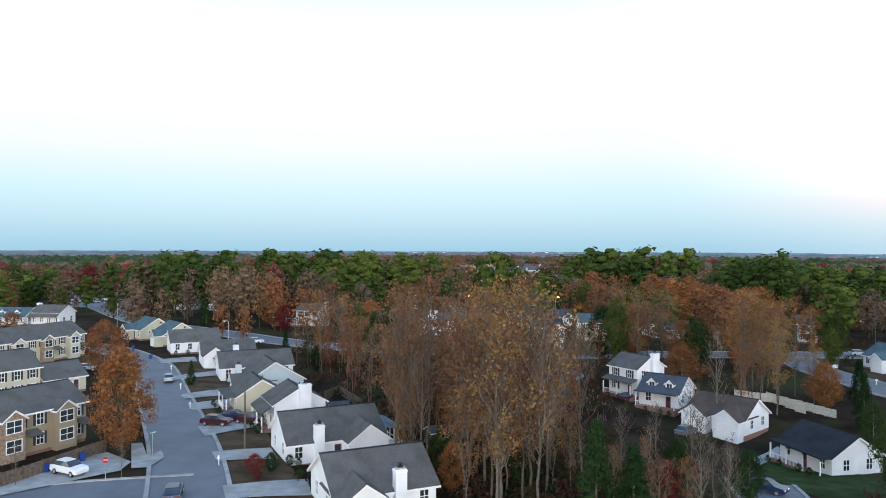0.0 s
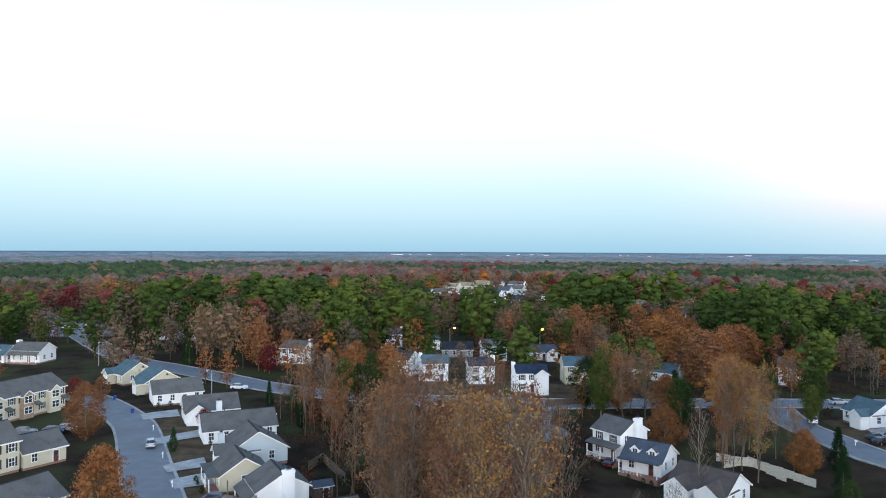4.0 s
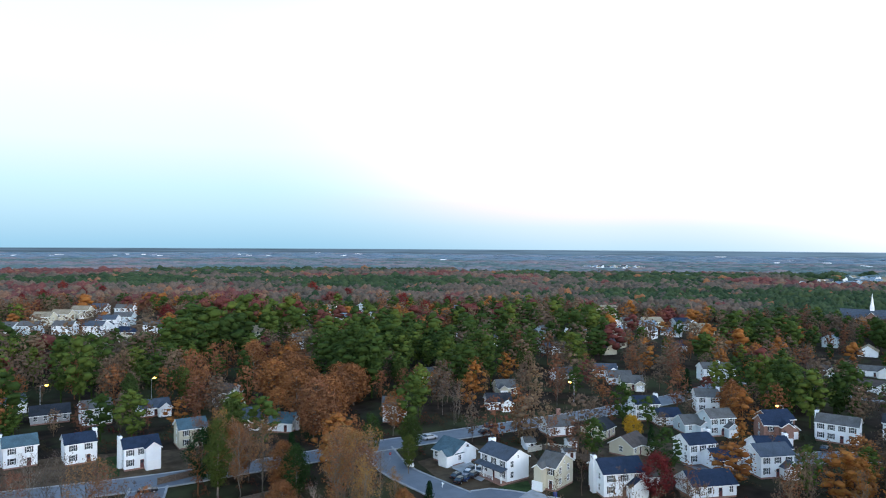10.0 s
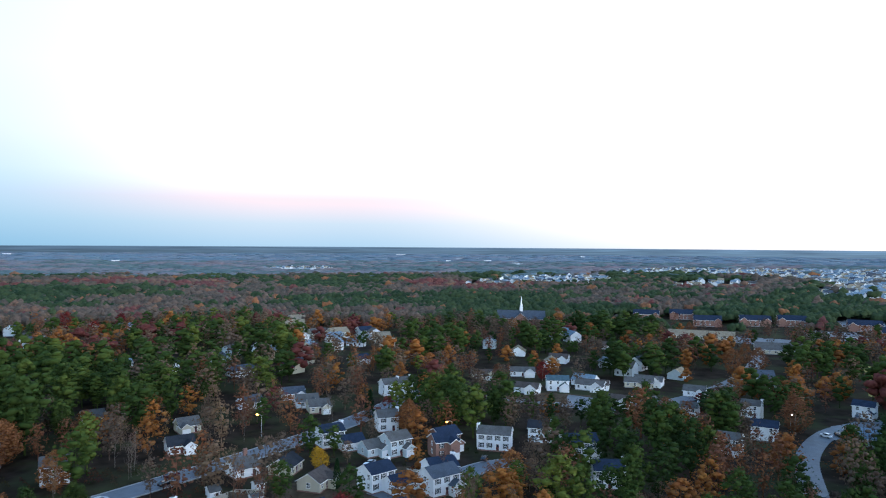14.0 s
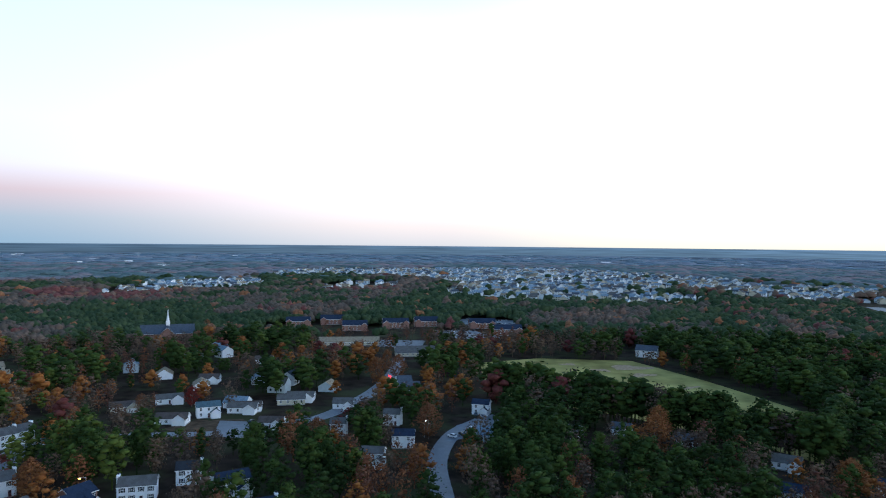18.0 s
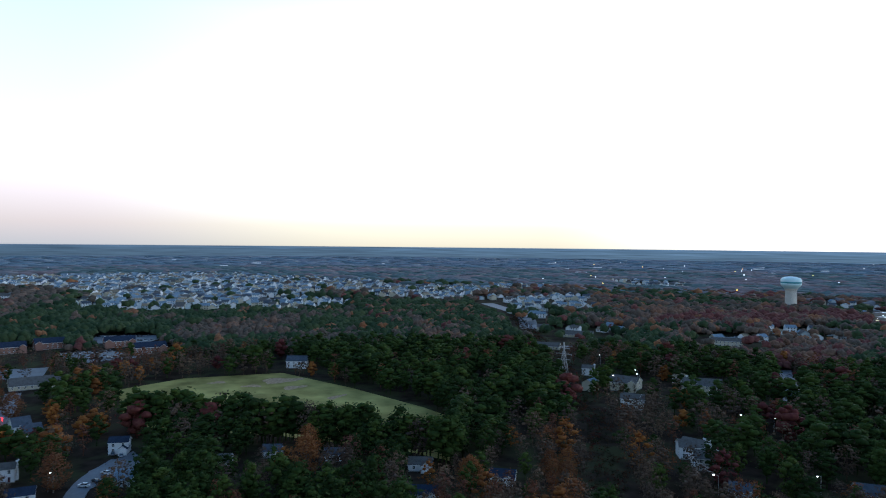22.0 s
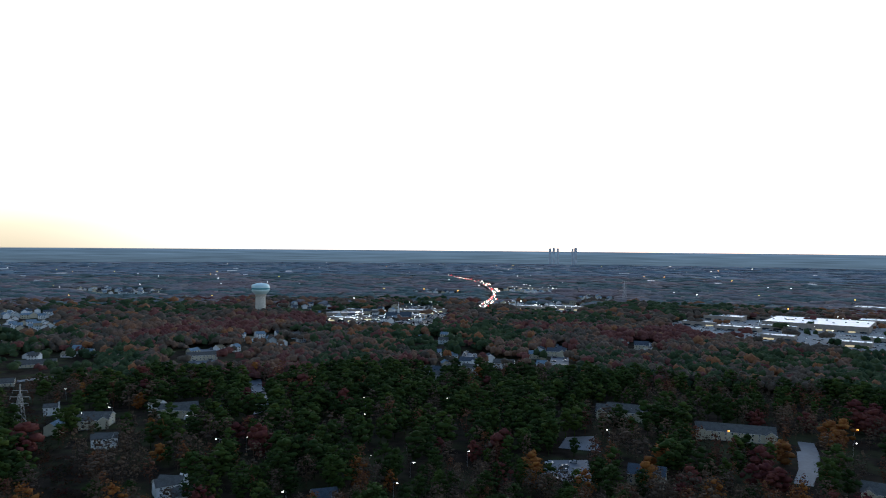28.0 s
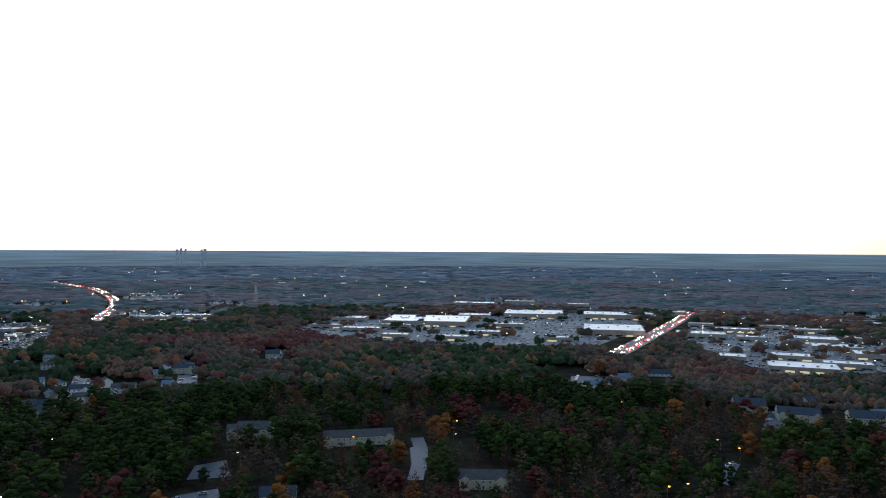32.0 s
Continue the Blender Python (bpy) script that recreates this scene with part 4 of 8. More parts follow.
LOTS = [
    [(307.1, 24.7), (334.5, 23), (359.1, 6), (339.6, -1.3), (315.8, 15.2)],
    [(299.5, 129.3), (328.9, 138.2), (329.4, 111), (297.1, 104.7)],
    [(418.2, -466.4), (411.7, -479.7), (329.7, -396.4), (329.3, -377.6)],
    [(109.4, -340.4), (115.8, -374.3), (96.3, -384.7), (83.9, -348.6)],
    [(-9.1, -403), (-8.2, -458.7), (-15.7, -465.3), (-18.3, -412.9)],
    [(-177.6, -389), (-203.6, -419.5), (-209.5, -417), (-184.5, -379.2)],
    [(-256.1, -482.8), (-300.1, -553.6), (-322, -558.9), (-268.7, -479.4)],
    [(117.6, -399.8), (120.4, -425.4), (104.8, -436), (93.6, -403.8)],
    [(-176, 317.5), (-206.1, 377.3), (-163.5, 370.2), (-139.5, 318.6)],
    [(292.6, -619.9), (306.8, -684.7), (281.8, -664.9), (249.3, -582.8)],
    [(580.6, 162), (611.7, 148.8), (613.7, 70.8), (568.4, 70)],
]
WOOD_LOTS = [
    [(326, -720), (300, -700), (262, -596), (276, -592)],
    [(253, -823), (230, -812), (193, -680), (212, -678)],
    [(-176, -712), (-208, -707), (-191, -668), (-164, -671)],
    [(161, -905), (146, -905), (138, -810), (152, -806)],
    [(591, -566), (578, -600), (508, -524), (512, -494)],
    [(735, 55), (790, 48), (772, -22), (728, 0)],
    [(622, 58), (684, 72), (690, 34), (640, 4)],
]
LOTS += WOOD_LOTS
SHOP_LOTS = [
    [(169.5, -1113.5), (147.7, -1251.3), (-149.1, -1335), (-404.5, -1440), (-429.4, -1193.3), (-267.6, -935.7), (-91.1, -938.1), (90.4, -1022.7)],
    [(-404.5, -1005), (-509.4, -1193.2), (-704.1, -1070.6), (-661.7, -887.7), (-540.2, -723.4), (-389.6, -710.3), (-397.1, -891.8)],
    [(591.6, -1012.6), (679.8, -1193.1), (630.5, -1238), (524.6, -1114.2), (471.7, -928.3)],
    [(626.4, -849.9), (670.7, -971.9), (526.5, -1063.8), (466.4, -906.4)],
    [(585.9, -847.4), (651.2, -967.7), (569.9, -1057.7), (490.9, -912.1)],
    [(503, -1287.1), (518.9, -1395.5), (352.4, -1340.2), (330.3, -1221.2)],
    [(671.7, -1766.7), (755.2, -2025.7), (585.4, -1982.6), (524.6, -1733)],
]
SHOPS = [
    (-253.3, -1336, 110, 95, 9, -192),
    (-329.1, -1075, 90, 90, 9, -195),
    (-408.5, -1302.6, 130, 70, 9, -195),
    (-45.2, -1215.9, 140, 110, 9, -190),
    (-127.4, -1052.8, 70, 25, 6, -190),
    (62.6, -1103.2, 60, 25, 6, -188),
    (120.2, -1147.4, 50, 22, 6, -188),
    (-376.1, -1550.5, 80, 30, 8, -195),
    (-273.8, -1626, 70, 30, 8, -192),
    (-436.6, -738.7, 70, 45, 6, -205),
    (-496.7, -752.8, 50, 26, 6, -205),
    (-527.1, -1083.3, 60, 25, 6, -200),
    (-620.3, -1118.7, 60, 22, 6, -200),
    (-656, -1067.3, 70, 25, 6, -200),
    (-661.1, -954.2, 60, 30, 7, -205),
    (8.5, -1021.3, 40, 24, 6, -190),
    (-72.2, -996.9, 46, 26, 6, -190),
    (-223.8, -982.1, 40, 24, 6, -195),
    (-176.2, -1150, 50, 30, 7, -192),
    (-384, -815, 50, 30, 6, -205),
    (-565.5, -881.6, 60, 40, 7, -205),
    (-466, -812.9, 46, 30, 6, -205),
    (-446.1, -1023, 70, 40, 7, -200),
    (-631.9, -1215.1, 90, 50, 8, -200),
    (-771.6, -1174, 100, 60, 8, -205),
    (-523.9, -1362.8, 70, 40, 8, -195),
    (-582.3, -960, 60, 40, 7, -205),
    (92.3, -1259.7, 60, 40, 7, -188),
    (-135.9, -1309, 60, 40, 7, -190),
    (-578.9, -814.1, 60, 40, 7, -205),
    (33.1, -1303.8, 50, 30, 6, -190),
]
MORE_SHOPS = [
    (442.3, -1269.9, 60, 25, 7, -180),
    (382.2, -1299.8, 70, 25, 7, -180),
    (578.9, -1089, 60, 25, 6, -170),
    (550.7, -1132.9, 40, 25, 6, -170),
    (620.4, -914.8, 50, 25, 6, -172),
    (558.8, -1003.8, 60, 25, 6, -172),
    (659.9, -973.9, 60, 25, 7, -150),
    (584.1, -957.2, 50, 22, 6, -150),
    (552.3, -997.4, 60, 25, 6, -150),
    (684.6, -1876.2, 60, 20, 6, -180),
    (578.7, -1817.6, 70, 20, 6, -180),
    (603.6, -1991.6, 70, 20, 6, -180),
    (672.1, -1043.2, 60, 22, 6, -172),
    (-504.8, -1159.2, 40, 20, 6, -200),
    (-503.2, -981.9, 40, 20, 6, -200),
    (10.2, -1146, 50, 20, 6, -190),
    (-161.4, -1568.7, 90, 45, 9, -195),
]
CARS = [
    (-44.5, 84.4, -25, 'white'),
    (-34.4, 108.1, -8, 'maroon'),
    (-32.6, 111.7, -8, 'navy'),
    (-30, 110.2, -8, 'maroon'),
    (-55.4, 143.5, 110, 'silver'),
    (-29, 76.5, 105, 'navy'),
    (39.7, 84.7, -45, 'navy'),
    (-80.1, 153.5, 5, 'navy'),
    (-78, 155.6, 5, 'silver'),
    (-85.4, 152, 5, 'grey'),
    (36.4, 136.4, 60, 'maroon'),
    (41.7, 118.2, 40, 'grey'),
    (-192.4, 357.6, 0, 'white'),
    (-184.9, 354.1, 0, 'silver'),
    (-175.6, 347.1, 0, 'white'),
    (-168.4, 343.8, 0, 'silver'),
    (-169.8, 358.3, 0, 'white'),
    (-176.7, 333.3, 0, 'silver'),
    (-182.1, 365.7, 0, 'grey'),
    (-92.2, 232.5, -40, 'silver'),
    (-52.6, 200.2, -12, 'white'),
    (131.8, 182.2, 0, 'maroon'),
    (-104.2, 242.5, -20, 'navy'),
    (96.4, 147.2, 25, 'black'),
    (101.9, 149.1, 25, 'black'),
    (104.1, 148, 25, 'silver'),
]
ROAD_CARS = [
    (28.5, 176.7, -5, 'black'),
    (0.8, 180.2, 0, 'silver'),
    (108.1, 180.4, 0, 'silver'),
    (100, 147.5, 30, 'silver'),
    (95.5, 144.3, 30, 'black'),
    (97.6, 145, 30, 'navy'),
    (100.3, 145.5, 30, 'black'),
    (139, 177.9, 0, 'grey'),
    (90.6, 161.6, 70, 'white'),
    (-8.5, 275.1, 0, 'black'),
    (171.2, 139.1, 20, 'white'),
    (174.9, 140.3, 20, 'silver'),
    (126.2, 177.1, 0, 'black'),
    (199.1, 112.6, 20, 'black'),
    (327.7, 15.9, 40, 'white'),
    (314, 23.3, 60, 'white'),
    (352.4, 10.9, 0, 'silver'),
    (355.7, 14.5, 0, 'grey'),
    (327.4, 122, 0, 'black'),
    (334.3, 104.2, 0, 'silver'),
    (342.4, 99.1, 0, 'grey'),
    (318.4, 19.2, 30, 'black'),
]
LOT_CARS = [
    (393.9, -446, 40, 'white'),
    (379.7, -432.1, 40, 'white'),
    (363.3, -416, 40, 'silver'),
    (351, -404.4, 40, 'white'),
    (393.9, -457.1, 40, 'silver'),
    (372.6, -436.4, 40, 'grey'),
    (353.7, -416.9, 40, 'white'),
    (113.1, -367.7, 10, 'white'),
    (102.3, -359.3, 10, 'silver'),
    (103.7, -366.1, 10, 'grey'),
    (103, -343.8, 10, 'black'),
    (88.9, -351.1, 10, 'white'),
    (101.8, -376, 10, 'silver'),
    (-186.7, -396.6, -20, 'white'),
    (-191.5, -402.5, -20, 'white'),
    (-196.4, -408.7, -20, 'silver'),
    (-200.5, -412.9, -20, 'white'),
    (-204.1, -416.1, -20, 'white'),
    (-283.5, -522.5, 0, 'white'),
    (-292.8, -534.8, 0, 'silver'),
    (-301.5, -545.8, 0, 'white'),
]
LAMPS = [
    (10.1, 283.3, 'orange'),
    (45.8, 277.9, 'orange'),
    (177.5, 193.5, 'orange'),
    (209.2, 131.7, 'orange'),
    (313.4, 35.9, 'white'),
    (-56.7, 188.3, 'off'),
    (-111.1, 241.7, 'off'),
    (404.6, -302.1, 'white'),
    (403.9, -323.1, 'white'),
    (378.9, -349.4, 'white'),
    (344.3, -331.2, 'white'),
    (325.2, -334.4, 'white'),
    (283.8, -297.7, 'white'),
    (273.9, -308.5, 'white'),
    (271.4, -430.1, 'white'),
    (213.6, -211.6, 'white'),
    (198.3, -250.2, 'white'),
    (194.3, -314, 'white'),
    (161.1, -282, 'white'),
    (451.9, -692.3, 'orange'),
    (351.1, -615, 'white'),
]
SOUTH_LAMPS = [
    (483.2, -345.9, 'white'),
    (416.2, -331.2, 'white'),
    (286.1, -299.9, 'white'),
    (261.1, -372.5, 'white'),
    (247.1, -388.9, 'white'),
    (168.8, -311.9, 'white'),
    (150.8, -342.7, 'white'),
    (362.4, -593.9, 'orange'),
    (217.1, -458.3, 'white'),
    (94, -426.3, 'white'),
    (528.8, -1108.3, 'orange'),
    (452, -1501.8, 'white'),
    (-36.9, -461.7, 'white'),
    (193, -351.6, 'white'),
    (-180.6, -553.9, 'orange'),
    (-209.2, -443.2, 'orange'),
    (-213.4, -425, 'orange'),
    (-141.1, -356.9, 'orange'),
    (-151.5, -360.3, 'orange'),
    (-40, -497.5, 'orange'),
    (-139.7, -957.9, 'orange'),
    (-634.1, -1518.4, 'orange'),
    (-820.7, -1406.7, 'orange'),
    (-793.3, -1433.4, 'orange'),
    (28.6, -459.2, 'orange'),
    (-385.3, -618.3, 'orange'),
]
ESTATES = [(1250, -25, 115), (1385, -70, 125), (1300, -190, 110), (1425, 60, 105), (1490, -140, 90), (1616.3, 21.7, 160), (1671.7, -125.6, 120), (1126.3, 14.7, 90), (1082.6, -46.5, 100), (1159.1, -126.9, 110), (1061.4, -176.7, 70), (1550.8, -246, 110), (1454, -352, 110), (1302.9, -411.8, 100), (1173.7, -453.8, 90), (1279.9, -566.1, 80), (1044.6, -229, 60), (1336, -738.3, 70), (934.7, -578.3, 70), (839.5, -492, 40), (1062.3, -680.6, 60)]
EAST_ESTATES = [(1265.5, 569.4, 110), (1303.1, 535.1, 80), (1096.3, 621.8, 60), (1095.4, 578.6, 50), (1645.9, 389.6, 170), (1619.8, 241.4, 150), (1200.8, 524.8, 90), (1251.3, 503.6, 60), (1441.2, 1434.6, 110), (1565.1, 107.7, 160), (1224.7, 260.3, 70), (1054.4, -566.8, 60)]
CLUSTERS = [(412.7, 178.6, 30), (360.8, 118.8, 25), (372.2, 184.4, 28), (413.4, 113.3, 25), (503.5, 198.2, 35), (427.6, 232.1, 30), (297.5, 322.8, 35), (250.6, 343.4, 30), (203.1, 494.2, 40), (209.5, 597.4, 60), (267.5, 601.4, 60), (292.5, 544.5, 50), (331.1, 567.5, 50), (143.2, 400, 35), (374.9, 349, 50), (406.7, 337.8, 40), (273.3, 298.4, 40), (358.6, 445.2, 40), (377.6, 312.9, 40), (130.8, 401.7, 40), (279.3, 634.5, 60)]
FENCES = [
    ([(-50.9, 77.4), (-48.8, 82.3), (-47, 87.4), (-44.7, 94.2)], 'dark'),
    ([(58.9, 139.7), (65.1, 136.1), (68.4, 131.9), (71.7, 126.3)], 'pale'),
    ([(31.5, 181.1), (39.5, 182.5), (46.5, 184.1)], 'dark'),
    ([(59.1, 136.5), (64.5, 137.9), (67.7, 129.2)], 'pale'),
    ([(137, 144.6), (135, 132.5), (134.6, 123.1), (139.3, 116.3)], 'dark'),
    ([(174.5, 125.9), (177, 118), (181.2, 111.8)], 'pale'),
    ([(125.1, 154.9), (133, 154.9), (137.1, 148.1)], 'pale'),
    ([(43.5, 158.4), (53.2, 159.1), (60.4, 159.3)], 'dark'),
    ([(130.1, 155.6), (133.5, 140.5), (135.3, 129.2)], 'dark'),
    ([(172.4, 122.5), (177, 109.4)], 'dark'),
    ([(-21.4, 130.7), (-19.5, 136), (-13.8, 123.7)], 'dark'),
]
BRAKING = [
    (440.3, 72.6, 0, 'red'),
    (442.8, 74.4, 0, 'red'),
    (1719.2, -508.6, 0, 'red'),
    (1764.9, -1314.6, 0, 'red'),
    (482, -411.4, 0, 'red'),
    (1155.5, -2361.7, 0, 'red'),
]
BINS = [
    (-47.6, 85.2, 0, 'blue'),
    (-45.6, 89.7, 20, 'blue'),
    (-71, 172.4, 0, 'blue'),
    (-81.9, 187.5, 0, 'blue'),
    (118.9, 152, 0, 'blue'),
    (108.9, 124.6, 0, 'blue'),
]
MAILBOXES = [
    (-27.8, 88.4, 10, 'post'),
    (-42.3, 119, 10, 'post'),
    (-50, 135.5, 10, 'post'),
    (-59.7, 156, 20, 'post'),
    (90.1, 144.2, 0, 'post'),
    (92.8, 129.4, 0, 'post'),
]
SIGNS = [
    (-39.2, 82.4, 0, 'stop'),
    (-37.9, 92.7, 60, 'street'),
    (87.6, 166.8, 0, 'stop'),
]
SHEDS = [
    (-17, 117.3, 24, 'dark'),
    (-0.2, 102.1, 24, 'dark'),
    (129.4, 160.4, -15, 'white'),
    (139.6, 153.1, -15, 'white'),
    (135.1, 119.2, -20, 'white'),
    (131.7, 145.4, -20, 'white'),
    (128, 158, -20, 'white'),
]
SOUTH_CLUSTERS = [(558.7, -674.3, 40), (630.9, -982.4, 60), (537.1, -971.4, 50), (305, -670.1, 32), (275, -559.4, 28), (220.4, -731.1, 34), (243.4, -670, 30), (157.3, -861.3, 38), (-173.3, -735.4, 36), (-189.6, -683.8, 34), (530.5, -572.2, 34), (806.3, -1066.4, 55), (408.8, -1381.7, 60), (619.6, -1771.6, 70), (657.5, -451.9, 50), (403.3, -308.3, 34), (376.1, -349.9, 36), (563.4, -565.2, 44), (575.4, -695.7, 46), (845.9, -1085.1, 54), (306.8, -686.3, 36), (294.8, -599, 34), (632.3, -1124, 50), (695.8, -1010.6, 50), (1519.1, -1190.2, 80), (1387.7, -1161.5, 80), (296.4, -654.7, 34), (508.1, -1339.1, 50), (-341.8, -529.6, 40), (23.7, -464, 26), (382.3, -777.1, 40), (-509.8, -890.1, 60), (-918.7, -1345.8, 60), (-257.5, -1695.3, 80), (396.7, -1600.5, 60), (812.4, -1592.7, 60)]
TOWER_AT = (808.6, -937)
PYLON_AT = (424.9, -273.4)
CHURCH_AT = (601.6, 302.3)
FAR_PYLON_AT = (331.8, -1607.1)
WHITE_STEEPLE_AT = (559.9, -978)
ALL_ROADS = [(MAIN_ROAD, 9.5), (NEAR_STREET, 8.4), (SIDE_STREET, 7.5), (TEE_STREET, 8), (CORNER_STREET, 8), (CULDESAC, 7.5), (CREST_ROAD, 8), (EAST_ROAD, 9), (GROVE_ROAD, 8), (FAR_ROAD, 9),
             (HIGHWAY_LEFT, 26), (HIGHWAY_RIGHT, 26), (LOT_ROAD, 9), (SPUR, 22)]
HOUSE_ROWS = [STREET_ROW, CULDESAC_ROW, TOWNHOUSES, ROAD_ROW, CORNER_ROW, NORTH_ROW, HILL_ROW, EAST_ROW, CAMPUS_ROW, GROVE_ROW, SOUTH_ROW, APARTMENT_ROW]


# ---- mesh helpers ----
class Shape:
    """Vertices, faces and material slots gathered for one mesh."""

    def __init__(self):
        self.v, self.f, self.s = [], [], []

    def face(self, points, slot=0):
        n = len(self.v)
        self.v += [tuple(p) for p in points]
        self.f.append(tuple(range(n, n + len(points))))
        self.s.append(slot)

    def box(self, x0, y0, z0, x1, y1, z1, slot=0):
        n = len(self.v)
        self.v += [(x, y, z) for z in (z0, z1) for y in (y0, y1) for x in (x0, x1)]
        for q in ((0, 2, 3, 1), (4, 5, 7, 6), (0, 1, 5, 4), (2, 6, 7, 3), (0, 4, 6, 2), (1, 3, 7, 5)):
            self.f.append(tuple(n + i for i in q))
            self.s.append(slot)

    def prism(self, profile, a, b, slot=0, axis="y"):
        """A closed profile drawn out from a to b. axis y: profile of (x, z); axis x: profile of (y, z)."""
        n, k = len(self.v), len(profile)
        for w in (a, b):
            self.v += [(p, w, q) if axis == "y" else (w, p, q) for p, q in profile]
        self.f.append(tuple(n + i for i in range(k)))
        self.f.append(tuple(n + k + i for i in reversed(range(k))))
        self.s += [slot] * 2
        for i in range(k):
            j = (i + 1) % k
            self.f.append((n + i, n + k + i, n + k + j, n + j))
            self.s.append(slot)

    def tube(self, points, radii, sides=6, slot=0):
        n = len(self.v)
        for p, r in zip(points, radii):
            for k in range(sides):
                a = 2 * math.pi * k / sides
                self.v.append((p[0] + r * math.cos(a), p[1] + r * math.sin(a), p[2]))
        for i in range(len(points) - 1):
            for k in range(sides):
                j = (k + 1) % sides
                self.f.append((n + i * sides + k, n + i * sides + j, n + (i + 1) * sides + j, n + (i + 1) * sides + k))
                self.s.append(slot)
        self.f.append(tuple(n + (len(points) - 1) * sides + k for k in range(sides)))
        self.s.append(slot)

    def mesh(self, name, *materials):
        me = bpy.data.meshes.new(name)
        me.from_pydata(self.v, [], self.f)
        for m in materials:
            me.materials.append(m)
        if len(materials) > 1:
            me.polygons.foreach_set("material_index", self.s)
        me.update()
        return me


def part(name, data, parent, at=(0, 0, 0), turn=0, label="", kind=""):
    ob = new(name, data)
    ob.parent = parent
    ob.matrix_basis = pose(*at, 0, 0, turn)
    if label or kind:
        tagged(ob, label, kind=kind)
    return ob


def thing(name, label, category, group="", at=(0, 0, 0), turn=0, kind="", data=None):
    ob = new(name, data)
    ob.matrix_basis = pose(*at, 0, 0, turn)
    return tagged(ob, label, category, group, kind)


def big_mesh(name, verts, faces, material):
    me = bpy.data.meshes.new(name)
    verts, faces = np.asarray(verts, np.float32), np.asarray(faces, np.int32)
    k = faces.shape[1]
    me.vertices.add(len(verts))
    me.vertices.foreach_set("co", verts.ravel())
    me.loops.add(faces.size)
    me.loops.foreach_set("vertex_index", faces.ravel())
    me.polygons.add(len(faces))
    me.polygons.foreach_set("loop_start", np.arange(0, faces.size, k, dtype=np.int32))
    me.polygons.foreach_set("loop_total", np.full(len(faces), k, np.int32))
    me.materials.append(material)
    me.update(calc_edges=True)
    return me


# ---- ground ----
def ground():
    radii = [0] + [6 * i for i in range(1, 60)]
    while radii[-1] < 4900:
        radii.append(min(radii[-1] * 1.045 + 2, 4900))
    turns = 240
    verts, faces = [(0, 0, terrain(0, 0))], []
    for r in radii[1:]:
        for k in range(turns):
            a = 2 * math.pi * k / turns
            x, y = r * math.sin(a), r * math.cos(a)
            verts.append((x, y, terrain(x, y)))
    for k in range(turns):
        faces.append((0, 1 + (k + 1) % turns, 1 + k))
    for i in range(len(radii) - 2):
        for k in range(turns):
            j = (k + 1) % turns
            a, b = 1 + i * turns, 1 + (i + 1) * turns
            faces.append((a + k, a + j, b + j, b + k))
    me = bpy.data.meshes.new("ground")
    me.from_pydata(verts, [], faces)
    me.materials.append(LITTER)
    for p in me.polygons:
        p.use_smooth = True
    tagged(new("ground", me), "leaf-strewn brown ground under the trees, reaching the horizon", "ground", kind="structure")


ground()


def dense(line, step=4.0):
    out = []
    pts = [Vector(p) for p in line]
    ctrl = [2 * pts[0] - pts[1]] + pts + [2 * pts[-1] - pts[-2]]
    for i in range(1, len(ctrl) - 2):
        p0, p1, p2, p3 = ctrl[i - 1:i + 3]
        n = max(2, int((p2 - p1).length / step))
        for k in range(n):
            s = k / n
            out.append(0.5 * (2 * p1 + (p2 - p0) * s + (2 * p0 - 5 * p1 + 4 * p2 - p3) * s * s + (3 * p1 - p0 - 3 * p2 + p3) * s ** 3))
    return out + [pts[-1]]


def ribbon(name, line, offset, width, lift, thick, material, label, category, parent=None, kind="structure"):
    """A strip of a given width beside or along a line, laid on the land."""
    pts = dense(line)
    s = Shape()
    rows = []
    for i, p in enumerate(pts):
        d = (pts[min(i + 1, len(pts) - 1)] - pts[max(i - 1, 0)]).normalized()
        n = Vector((-d.y, d.x))
        row = []
        for side, z in ((-1, -0.3), (-1, thick), (1, thick), (1, -0.3)):
            q = p + n * (offset + side * width / 2)
            row.append((q.x, q.y, terrain(q.x, q.y) + lift + z))
        rows.append(row)
    for a, b in zip(rows, rows[1:]):
        for k in range(3):
            s.face((a[k], a[k + 1], b[k + 1], b[k]))
    me = s.mesh(name, material)
    if parent:
        return part(name, me, parent, label=label)
    return tagged(new(name, me), label, category, kind=kind)


ROAD_LIFT = 0.1
for i, (line, width) in enumerate(ALL_ROADS):
    ribbon("road", line, 0, width, ROAD_LIFT + 0.004 * i, 0, ASPHALT, "grey asphalt road with worn, patchy surface", "road")
for line, width in ALL_ROADS[:7]:
    for side in (-1, 1):
        ribbon("kerb", line, side * (width / 2 + 0.25), 0.5, ROAD_LIFT, 0.14, CONCRETE, "pale concrete kerb and gutter along the road", "kerb")


